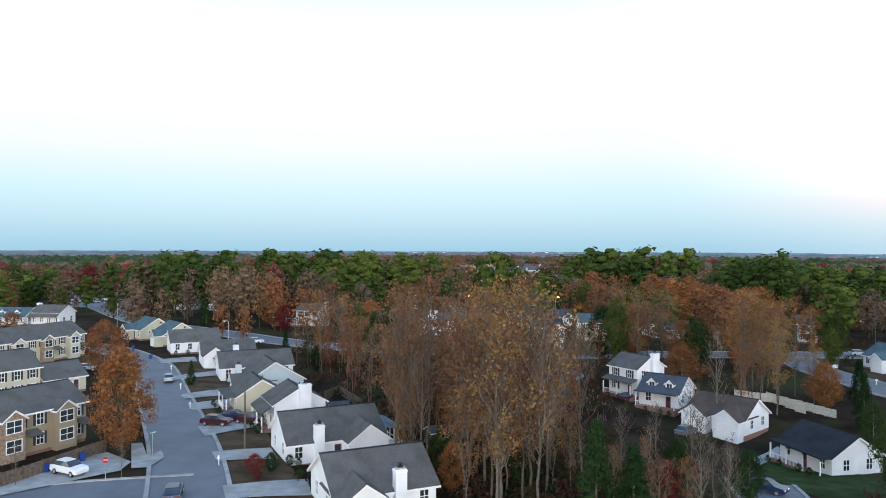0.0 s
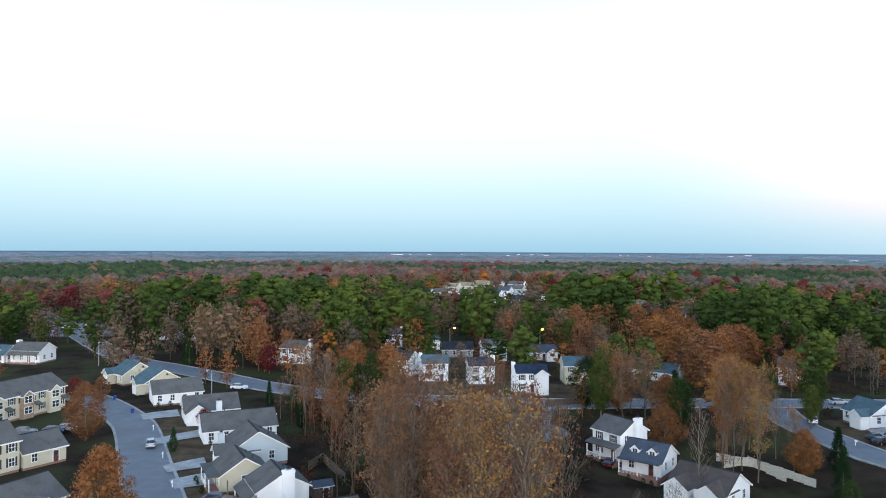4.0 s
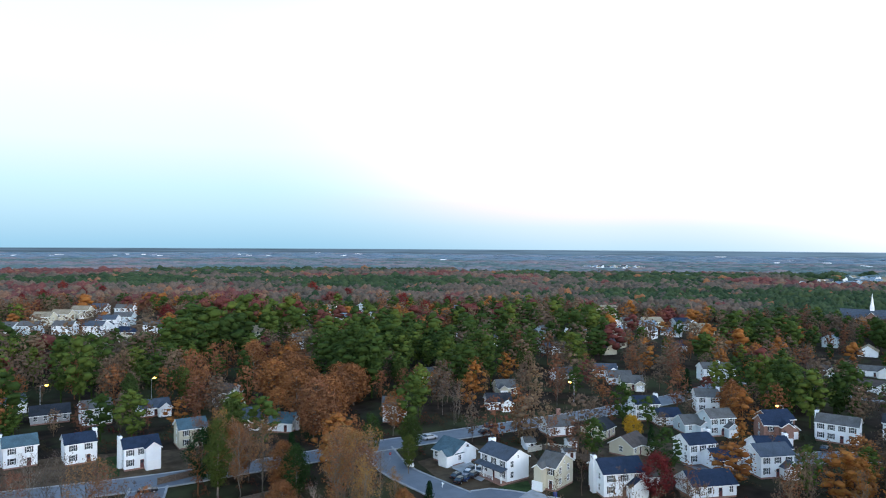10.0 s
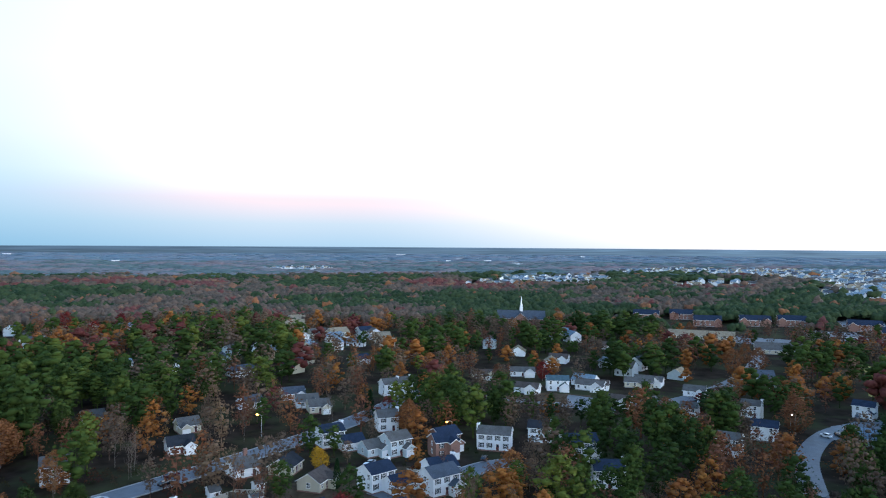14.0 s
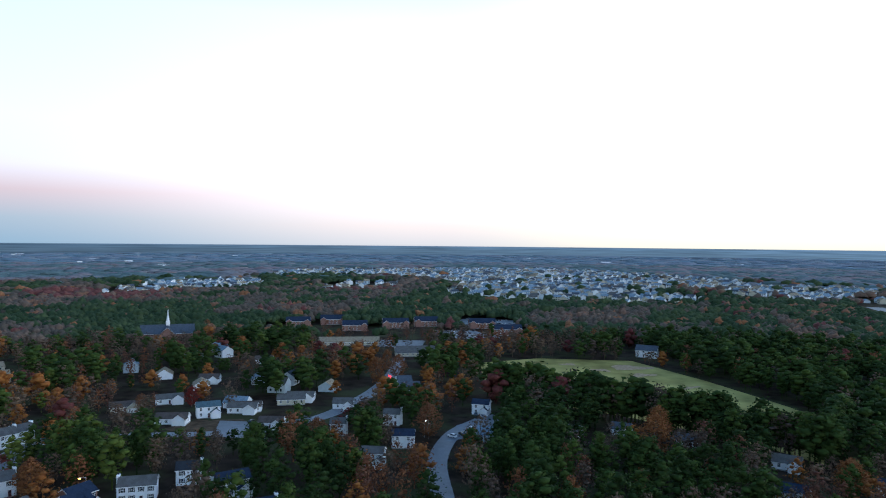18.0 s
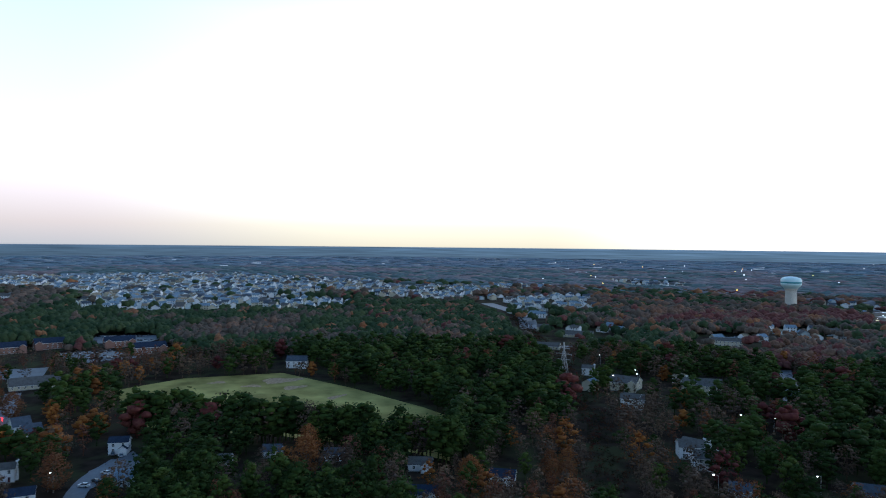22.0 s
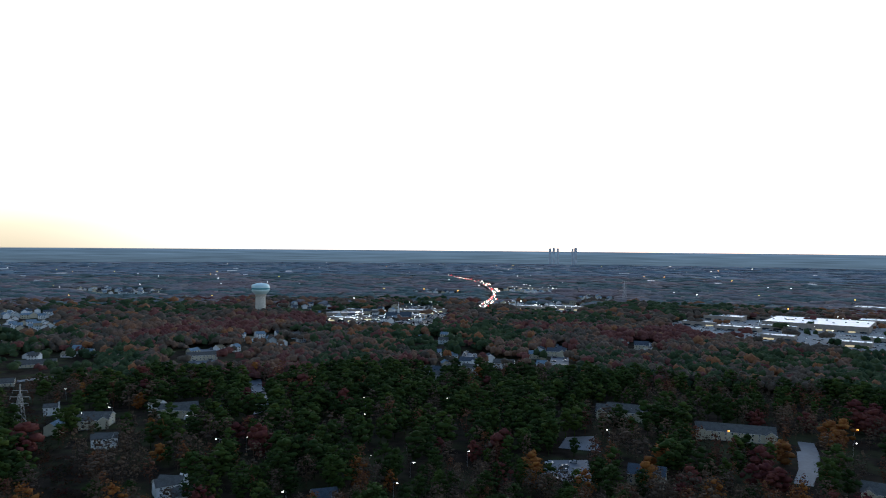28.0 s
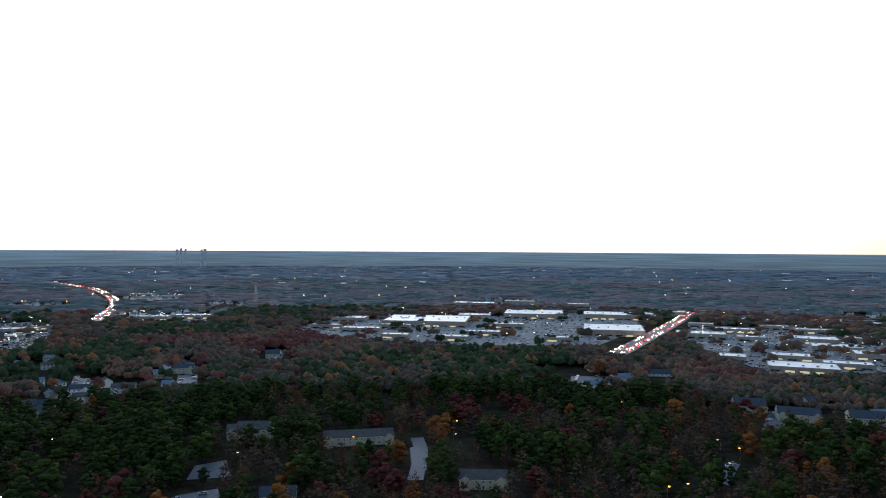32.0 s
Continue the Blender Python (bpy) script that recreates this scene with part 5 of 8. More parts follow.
# ---- houses ----
def relief(name, xs, zs, depth, slot, materials):
    """A panel in relief, all of one piece: depth and slot give each cell's height before the wall and its material."""
    s = Shape()
    index = {}

    def vert(x, y, z):
        key = (round(x, 4), round(y, 4), round(z, 4))
        if key not in index:
            index[key] = len(s.v)
            s.v.append(key)
        return index[key]

    def quad(*pts, m):
        s.f.append(tuple(vert(*p) for p in pts))
        s.s.append(m)

    nx, nz = len(xs) - 1, len(zs) - 1
    at = lambda i, j: depth(i, j) if 0 <= i < nx and 0 <= j < nz else 0.0
    for i in range(nx):
        for j in range(nz):
            y, m = -at(i, j), slot(i, j)
            x0, x1, z0, z1 = xs[i], xs[i + 1], zs[j], zs[j + 1]
            quad((x0, y, z0), (x1, y, z0), (x1, y, z1), (x0, y, z1), m=m)
            for di, dj, p, q in ((-1, 0, (x0, z0), (x0, z1)), (1, 0, (x1, z0), (x1, z1)), (0, -1, (x0, z0), (x1, z0)), (0, 1, (x0, z1), (x1, z1))):
                y2 = -at(i + di, j + dj)
                if y2 > y:
                    quad((p[0], y, p[1]), (q[0], y, q[1]), (q[0], y2, q[1]), (p[0], y2, p[1]), m=m)
    return s.mesh(name, *materials)


def window_mesh(w, h, shutters, lit=False):
    xs = [-w / 2 - 0.1, -w / 2, -0.03, 0.03, w / 2, w / 2 + 0.1]
    if shutters:
        xs = [xs[0] - 0.36] + xs + [xs[-1] + 0.36]
    zs = [-0.1, 0, h * 0.48, h * 0.53, h, h + 0.1]
    k = 1 if shutters else 0
    glass = lambda i, j: i - k in (1, 3) and j in (1, 3)
    side = lambda i: shutters and i in (0, len(xs) - 2)
    return relief("window", xs, zs, lambda i, j: 0.02 if glass(i, j) else 0.05 if side(i) else 0.07, lambda i, j: 1 if glass(i, j) else 2 if side(i) else 0, (TRIM, LIT if lit else GLASS, SHUTTER))


WINDOWS = {"plain": window_mesh(0.95, 1.45, False), "shutters": window_mesh(0.95, 1.45, True), "wide": window_mesh(1.9, 1.5, False), "lit": window_mesh(0.95, 1.45, False, True)}


def door_mesh():
    xs, zs = [-0.6, -0.48, -0.28, 0.28, 0.48, 0.6], [0, 0.02, 1.2, 1.85, 2.05, 2.2]
    return relief("door", xs, zs, lambda i, j: 0.07 if i in (0, 4) or j == 4 else 0.03, lambda i, j: 0 if i in (0, 4) or j == 4 else 2 if (i, j) == (2, 2) else 1, (TRIM, DOOR_RED, GLASS))


def garage_mesh(w=2.7):
    xs = [-w / 2 - 0.12, -w / 2, w / 2, w / 2 + 0.12]
    zs = [0, 0.5, 0.54, 1.04, 1.08, 1.58, 1.62, 2.12, 2.28]
    return relief("garage_door", xs, zs, lambda i, j: 0.08 if i != 1 or j == 7 else 0.05 if j % 2 == 0 else 0.02, lambda i, j: 0, (TRIM,))


DOOR, GARAGE, GARAGE_WIDE = door_mesh(), garage_mesh(), garage_mesh(4.6)
cap = Shape()
cap.box(-0.3, -0.3, 0, 0.3, 0.3, 0.08)
cap.box(-0.14, -0.14, 0.08, 0.14, 0.14, 0.34)
cap.prism([(-0.24, 0.34), (0.24, 0.34), (0, 0.46)], -0.24, 0.24, 0, "y")
CHIMNEY_CAP = cap.mesh("cap", BLACK)
pane = Shape()
for x0, x1 in ((-0.455, -0.045), (0.045, 0.455)):
    for z0, z1 in ((0.02, 0.68), (0.79, 1.43)):
        pane.box(x0, -0.03, z0, x1, -0.024, z1)
PANE = pane.mesh("panes", GLASS)
knob = Shape()
knob.box(0.3, -0.12, 0.95, 0.36, -0.03, 1.05)
KNOB = knob.mesh("door_handle", METAL)
FOUNDATION = 0.45
STOREY = 2.6


def gable_roof(s, w, d, z, rise, over=0.4, thick=0.24):
    """Two slopes over a block w along the ridge and d across, with white fascia edges."""
    run, drop = d / 2 + over, rise * over / (d / 2)
    prof = [(-run, z - drop), (0, z + rise), (run, z - drop), (run, z - drop + thick), (0, z + rise + thick), (-run, z - drop + thick)]
    n, k = len(s.v), 6
    for x in (-w / 2 - over, w / 2 + over):
        s.v += [(x, p, q) for p, q in prof]
    for e in (0, k):
        s.f += [(n + e, n + e + 1, n + e + 4, n + e + 5), (n + e + 1, n + e + 2, n + e + 3, n + e + 4)]
        s.s += [1, 1]
    for i in range(k):
        j = (i + 1) % k
        s.f.append((n + i, n + k + i, n + k + j, n + j))
        s.s.append(0 if i in (3, 4) else 1)


def gable_wall(s, w, d, z0, z1, rise, x=0.0, y=0.0, along="x"):
    prof = [(-d / 2, z0), (d / 2, z0), (d / 2, z1), (0, z1 + rise), (-d / 2, z1)]
    if along == "x":
        s.prism([(y + p, q) for p, q in prof], x - w / 2, x + w / 2, 0, "x")
    else:
        s.prism([(x + p, q) for p, q in prof], y - w / 2, y + w / 2, 0, "y")


def turned_roof(w, d, z, rise, over=0.4):
    """The slopes of a wing whose ridge runs front to back."""
    s = Shape()
    gable_roof(s, w, d, z, rise, over)
    s.v = [(q, p, r) for p, q, r in s.v]
    return s


COLOUR_WORDS = {"white": "white", "cream": "cream", "pale_blue": "pale blue", "grey": "grey", "brick": "red brick", "tan": "tan", "stone": "tan stone"}
ROOF_WORDS = {"grey": "grey", "teal": "blue-green", "slate": "slate-blue", "brown": "brown", "dark": "near-black", "navy": "dark navy", "cream_roof": "tan", "pale_roof": "pale blue", "white_roof": "flat white"}


def house(x, y, turn, w, d, storeys, wall, roof, feats, group):
    z = terrain(x, y)
    near = math.hypot(x, y) < 300
    h = FOUNDATION + STOREY * storeys
    rise = d * (0.31 if storeys == 1 else 0.28)
    words = "two-storey" if storeys == 2 else "single-storey" if storeys == 1 else "one-and-a-half-storey"
    what = "apartment building" if w > 17 else "house"
    label = f"{words} {COLOUR_WORDS[wall]} {what} with {ROOF_WORDS[roof]} roof among trees"
    ob = thing("apartment_building" if w > 17 else "house", label, "building" if w > 17 else "house", group, (x, y, z), turn)
    s = Shape()
    gable_wall(s, w, d, FOUNDATION, h, rise)
    part("wall", s.mesh("wall", WALLS[wall]), ob)
    s = Shape()
    s.box(-w / 2 + 0.05, -d / 2 + 0.05, -1.6, w / 2 - 0.05, d / 2 - 0.05, FOUNDATION)
    part("foundation", s.mesh("foundation", WALLS["brick"] if near else CONCRETE), ob)
    s = Shape()
    gable_roof(s, w, d, h, rise)
    top_roof = part("roof", s.mesh("roof", ROOFS[roof], TRIM), ob)
    close = math.hypot(x, y) < 175
    if close:
        peak, fall = h + rise + 0.24, 0.18 * rise / (d / 2)
        s = Shape()
        s.prism([(-0.18, peak - fall - 0.02), (0.18, peak - fall - 0.02), (0.18, peak - fall + 0.035), (0, peak + 0.035), (-0.18, peak - fall + 0.035)], -w / 2 - 0.4, w / 2 + 0.4, 0, "x")
        part("ridge_cap", s.mesh("ridge_cap", ROOFS["dark"]), top_roof, label="dark shingle ridge cap")
        for vx, vy in ((-w * 0.22, d * 0.16), (w * 0.12, d * 0.24)):
            s = Shape()
            foot = h + rise * (1 - vy / (d / 2))
            s.tube([(vx, vy, foot), (vx, vy, foot + 0.7)], [0.07, 0.07], 6)
            part("vent_pipe", s.mesh("vent_pipe", BLACK), top_roof, label="black roof vent pipe")
    front = -d / 2
    spots = []
    for letter in feats:
        if letter in "gG":
            side = 1 if letter == "g" else -1
            ww, dd = min(w * 0.42, 6.0), 2.2
            wx, wh = side * (w / 2 - ww / 2 - 0.15), FOUNDATION + STOREY * (storeys if w > 17 or (storeys == 2 and turn % 2) else 1)
            wr = ww * 0.36
            s = Shape()
            gable_wall(s, d / 2 + dd, ww, FOUNDATION, wh, wr, wx, -d / 4 - dd / 2, "y")
            s.box(wx - ww / 2 + 0.05, -d / 2 - dd + 0.05, -1.6, wx + ww / 2 - 0.05, -d / 2, FOUNDATION)
            part("wing_wall", s.mesh("wing_wall", WALLS[wall]), ob)
            r = turned_roof(d / 2 + dd, ww, wh, wr)
            part("wing_roof", r.mesh("wing_roof", ROOFS[roof], TRIM), ob, (wx, -d / 4 - dd / 2, 0))
            if near or w <= 17:
                part("garage_door", GARAGE_WIDE if ww > 5.5 else GARAGE, ob, (wx, -d / 2 - dd, 0.15))
            spots.append((wx, ww / 2 + 0.4))
        elif letter in "cC":
            side = 1 if letter == "c" else -1
            s = Shape()
            cx = side * (w / 2 + 0.4)
            top = h + (rise * 0.5 if storeys == 1 else rise + 0.7)
            s.box(cx - 0.45, -0.9 + d * 0.08, -1.0, cx + 0.45, 0.9 + d * 0.08, top, 0)
            s.box(cx - 0.52, -0.97 + d * 0.08, top - 0.25, cx + 0.52, 0.97 + d * 0.08, top - 0.1, 0)
            s.box(cx - 0.3, -0.4 + d * 0.08, top, cx + 0.3, 0.4 + d * 0.08, top + 0.18, 1)
            stack = part("chimney", s.mesh("chimney", WALLS[wall], METAL), ob)
            part("cap", CHIMNEY_CAP, stack, (cx, d * 0.08, top + 0.18), label="dark metal chimney cap")
        elif letter in "fF":
            s = Shape()
            cx, top = w * (0.12 if letter == "f" else -0.2), h + rise * 0.6 + 0.4
            s.box(cx - 0.62, front - 0.7, -1.0, cx + 0.62, front + 0.3, top, 0)
            s.box(cx - 0.68, front - 0.76, top - 0.22, cx + 0.68, front + 0.36, top - 0.1, 0)
            s.box(cx - 0.5, front - 0.5, top, cx + 0.5, front, top + 0.2, 1)
            stack = part("chimney", s.mesh("chimney", WALLS[wall], METAL), ob, label="boxed siding-clad chimney")
            part("cap", CHIMNEY_CAP, stack, (cx, front - 0.25, top + 0.2), label="dark metal chimney cap")
        elif letter == "b":
            s = Shape()
            s.box(w * 0.3, d / 2, -1, w * 0.3 + 1.2, d / 2 + 0.7, h + rise + 1.2)
            part("chimney", s.mesh("chimney", WALLS["brick"]), ob, label="tall red brick chimney")
        elif letter == "p":
            s = Shape()
            s.prism([(front - 2.0, 2.65 + FOUNDATION), (front, 3.25 + FOUNDATION if storeys == 2 else h), (front, 3.4 + FOUNDATION if storeys == 2 else h + 0.2), (front - 2.0, 2.85 + FOUNDATION)], -w / 2 - 0.2, w / 2 + 0.2, 0, "x")
            part("porch_roof", s.mesh("porch_roof", ROOFS[roof]), ob)
            s = Shape()
            s.box(-w / 2, front - 1.9, -1.2, w / 2, front - 0.01, FOUNDATION)
            part("porch_floor", s.mesh("porch_floor", WALLS["brick"]), ob)
            post = Shape()
            post.box(-0.09, -0.09, FOUNDATION, 0.09, 0.09, FOUNDATION + 2.3)
            pm = post.mesh("post", TRIM)
            n = max(3, int(w / 2.2))
            for k in range(n):
                part("post", pm, ob, (-w / 2 + 0.15 + (w - 0.3) * k / (n - 1), front - 1.8, 0))
            rail = Shape()
            rail.box(-w / 2 + 0.1, front - 1.83, FOUNDATION + 0.85, w * 0.12, front - 1.76, FOUNDATION + 0.95)
            k = -w / 2 + 0.25
            while k < w * 0.12:
                rail.box(k, front - 1.82, FOUNDATION + 0.1, k + 0.05, front - 1.77, FOUNDATION + 0.9)
                k += 0.28
            part("railing", rail.mesh("railing", TRIM), ob)
        elif letter == "y":
            n = max(2, int(w / 6.5))
            for k in range(n):
                bx = -w / 2 + w * (k + 0.5) / n
                s = Shape()
                gable_wall(s, 1.8, 3.0, FOUNDATION - 1.6, h - 0.3, 1.1, bx, front - 0.1, "y")
                part("bay", s.mesh("bay", WALLS["stone" if k % 2 else wall]), ob)
                r = turned_roof(3.4, 3.0, h - 0.3, 1.1, 0.25)
                part("bay_roof", r.mesh("bay_roof", ROOFS[roof], TRIM), ob, (bx, front + 0.6, 0))
                for zz in (FOUNDATION + 0.8, FOUNDATION + STOREY + 0.7):
                    part("window", WINDOWS["wide"], ob, (bx, front - 1.0, zz))
                s = Shape()
                s.prism([(front - 1.5, 2.75), (front, 3.35), (front, 3.5), (front - 1.55, 2.9)], bx + 1.9, bx + 3.7, 0, "x")
                part("entrance_hood", s.mesh("entrance_hood", ROOFS[roof]), ob)
                spots.append((bx, 1.9))
            s = Shape()
            for k in range(n * 2):
                px = -w / 2 + w * (k + 0.5) / (n * 2)
                s.box(px - 0.12, d * 0.2, h + rise * 0.55, px + 0.12, d * 0.2 + 0.24, h + rise * 0.62 + 0.55)
            part("roof_vents", s.mesh("roof_vents", METAL), ob)
        elif letter == "d":
            for dx in (-w * 0.22, w * 0.22):
                s = Shape()
                gable_wall(s, 2.4, 1.6, h - 0.2, h + rise * 0.55, 0.7, dx, -d * 0.22, "y")
                part("dormer", s.mesh("dormer", WALLS[wall]), ob)
                r = turned_roof(2.6, 1.6, h + rise * 0.55, 0.7, 0.2)
                part("dormer_roof", r.mesh("dormer_roof", ROOFS[roof], TRIM), ob, (dx, -d * 0.22, 0))
                part("window", WINDOWS["plain"], ob, (dx, -d * 0.22 - 1.2, h + 0.15))
        elif letter == "S":
            s = Shape()
            x0, x1, y0, y1 = w / 2, w / 2 + 3.4, -d / 2 + 1.6, d / 2 - 0.6
            s.prism([(x0, 3.25 + FOUNDATION), (x1 + 0.3, 2.5 + FOUNDATION), (x1 + 0.3, 2.66 + FOUNDATION), (x0, 3.42 + FOUNDATION)], y0 - 0.3, y1 + 0.3, 0, "y")
            part("sunroom_roof", s.mesh("sunroom_roof", ROOFS["pale_roof"]), ob, label="pale blue metal sunroom roof")
            s = Shape()
            for q in np.linspace(y0, y1, 6):
                s.box(x1 - 0.12, q - 0.06, FOUNDATION, x1, q + 0.06, 2.5 + FOUNDATION)
            for q in np.linspace(x0, x1, 4):
                s.box(q - 0.06, y0, FOUNDATION, q + 0.06, y0 + 0.12, 2.6 + FOUNDATION)
            s.box(x0, y0, -1.4, x1, y1, FOUNDATION)
            s.box(x0, y0 + 0.02, FOUNDATION + 0.78, x1, y0 + 0.1, FOUNDATION + 0.88)
            s.box(x1 - 0.1, y0 + 0.1, FOUNDATION + 0.78, x1 - 0.02, y1, FOUNDATION + 0.88)
            part("sunroom", s.mesh("sunroom", TRIM), ob)
        elif letter == "s":
            s = Shape()
            x0, x1, y0, y1 = -w * 0.1, w * 0.45, d / 2, d / 2 + 3.6
            s.prism([(y0, 3.3 + FOUNDATION), (y1 + 0.3, 2.6 + FOUNDATION), (y1 + 0.3, 2.75 + FOUNDATION), (y0, 3.5 + FOUNDATION)], x0 - 0.3, x1 + 0.3, 0, "x")
            part("sunroom_roof", s.mesh("sunroom_roof", ROOFS["pale_roof"]), ob, label="pale blue metal sunroom roof")
            s = Shape()
            for q in np.linspace(x0, x1, 5):
                s.box(q - 0.06, y1 - 0.12, 0, q + 0.06, y1, 2.6 + FOUNDATION)
            for q in np.linspace(y0, y1, 4):
                for e in (x0, x1):
                    s.box(e - 0.06, q - 0.06, 0, e + 0.06, q + 0.06, 2.7 + FOUNDATION)
            s.box(x0, y0, -1, x1, y1, FOUNDATION)
            s.box(x0, y1 - 0.1, FOUNDATION, x1, y1 - 0.02, FOUNDATION + 0.8)
            part("sunroom", s.mesh("sunroom", TRIM), ob)
    def window(style, at, turn=0):
        w = part("window", WINDOWS[style], ob, at, turn)
        if close:
            part("panes", PANE, w)

    far = math.hypot(x, y) > 420
    style = "shutters" if (storeys == 2 and near) else "plain"
    step = 2.6 if near else 3.6
    n = max(2, int(w / step))
    for level in range(int(storeys + 0.4)):
        zz = FOUNDATION + 0.85 + level * STOREY
        for k in range(n):
            px = -w / 2 + w * (k + 0.5) / n
            if level == 0 and any(abs(px - a) < b for a, b in spots):
                continue
            if level == 0 and k == n // 2 and not far:
                door = part("door", DOOR, ob, (px, front, FOUNDATION))
                if close:
                    part("door_handle", KNOB, door, label="metal door handle")
            else:
                window(style, (px, front, zz))
            if near or k % 2 == 0:
                window("plain", (-px, d / 2, zz), 180)
        for side in (-1, 1):
            m = 2 if near and d > 8 else 1
            for k in range(m):
                py = (k - (m - 1) / 2) * d * 0.45 - (0.28 * d if any(c in feats for c in "cC") else 0) * (m == 1)
                if abs(py - d * 0.08) < 1.6 and ("c" if side > 0 else "C") in feats:
                    continue
                window("plain", (side * w / 2, py, zz), 90 * side)
    if storeys == 2 and near and "c" not in feats:
        part("vent", WINDOWS["plain"], ob, (w / 2, 0, h + 0.2), 90).scale = (0.5, 1, 0.5)
    return ob


GROUPS = ["houses along the near street", "houses round the cul-de-sac", "rows of town houses", "houses along the main road", "houses on the corner street", "houses north of the main road",
          "houses on the far rise", "houses east of the main road", "campus buildings", "houses in the grove", "houses in the southern woods", "apartment buildings in the woods"]
for row, group in zip(HOUSE_ROWS, GROUPS):
    for spec in row:
        house(*spec, group)


# ---- trees ----
def sprays(rng, centres, radii, count, size, facing=1.6, flat=0.85, stretch=1.0):
    """Small leaf-spray quads on the skins of round clumps: vertices and faces."""
    pick = rng.integers(0, len(centres), count)
    d = rng.normal(size=(count, 3))
    d /= np.linalg.norm(d, axis=1, keepdims=True)
    c = centres[pick] + d * (radii[pick] * rng.uniform(0.72, 1.26, count))[:, None] * np.array([1, 1, flat])
    n = d * facing + rng.normal(size=(count, 3)) * 0.6
    n /= np.linalg.norm(n, axis=1, keepdims=True) + 1e-9
    u = np.cross(n, rng.normal(size=(count, 3)))
    u /= np.linalg.norm(u, axis=1, keepdims=True) + 1e-9
    v = np.cross(n, u)
    s = size * rng.uniform(0.6, 1.4, (count, 1))
    quads = np.stack([c - u * s - v * s * 0.5, c + u * s * 0.3 - v * s * 0.7, c + u * s + v * s * 0.4, c - u * s * 0.4 + v * s * 0.8], 1)
    if stretch != 1.0:
        mid = quads.mean(1, keepdims=True)
        quads = (quads - mid) * np.array([1 / stretch, 1 / stretch, stretch]) + mid
    return quads.reshape(-1, 3), np.arange(count * 4).reshape(-1, 4)


def ball():
    base = bmesh.new()
    bmesh.ops.create_icosphere(base, subdivisions=1, radius=1)
    v = np.array([p.co[:] for p in base.verts])
    f = np.array([[p.index for p in q.verts] for q in base.faces])
    base.free()
    return v, f


BALL_V, BALL_F = ball()
TURN_RNG = np.random.default_rng(77)
BALL_TURNS = [BALL_V @ np.linalg.qr(TURN_RNG.normal(size=(3, 3)))[0] for _ in range(12)]
# crown base, greatest half width, and how high the widest part lies, all for a tree one unit high
HABIT = {"orange": (0.1, 0.4, 0.4), "red": (0.14, 0.42, 0.48), "yellow": (0.18, 0.37, 0.48), "oak": (0.1, 0.36, 0.45), "pine": (0.24, 0.245, 0.56), "cedar": (0.02, 0.25, 0.16), "bare": (0.22, 0.27, 0.55), "russet": (0.2, 0.25, 0.5)}


def half_width(kind, f):
    base, wide, at = HABIT[kind]
    q = f / at if f < at else (1 - f) / (1 - at)
    return wide * (max(q, 0) ** (0.85 if kind == "cedar" else 0.45))


def clumps(kind, rng, n):
    """Round clumps that fill a crown: centres and radii, one unit high."""
    base, wide, _ = HABIT[kind]
    cs, rs = [], []
    for k in range(n):
        f = (k + rng.uniform(0.2, 0.8)) / n
        w = half_width(kind, f)
        r = max(wide * 1.35 / n ** 0.42 * rng.uniform(0.75, 1.25), 0.03)
        r = min(r, w * 0.9 + 0.03)
        a, q = k * 2.4 + rng.uniform(-0.5, 0.5), max(w - r * 0.75, 0) * math.sqrt(rng.uniform(0.3, 1.1))
        cs.append((math.cos(a) * q, math.sin(a) * q, base + (0.97 - base) * f))
        rs.append(r)
    return np.array(cs), np.array(rs)


def cores(rng, cs, rs, fill, flat=0.8):
    """A ragged solid heart in each clump."""
    vs = [BALL_TURNS[int(rng.integers(0, 12))] * rng.uniform(0.68, 1.28, (len(BALL_V), 1)) * r * fill * np.array([1, 1, flat]) + c for c, r in zip(cs, rs)]
    fs = [BALL_F + i * len(BALL_V) for i in range(len(vs))]
    return np.concatenate(vs), np.concatenate(fs)


def limb(s, a, b, r0, r1, rng, bend=0.08, parts=3, sides=4):
    a, b = np.array(a), np.array(b)
    length = np.linalg.norm(b - a)
    pts = [a + (b - a) * k / parts + (rng.normal(size=3) * bend * length * (0 < k < parts)) for k in range(parts + 1)]
    s.tube(pts, [r0 + (r1 - r0) * k / parts for k in range(parts + 1)], sides)
    return pts


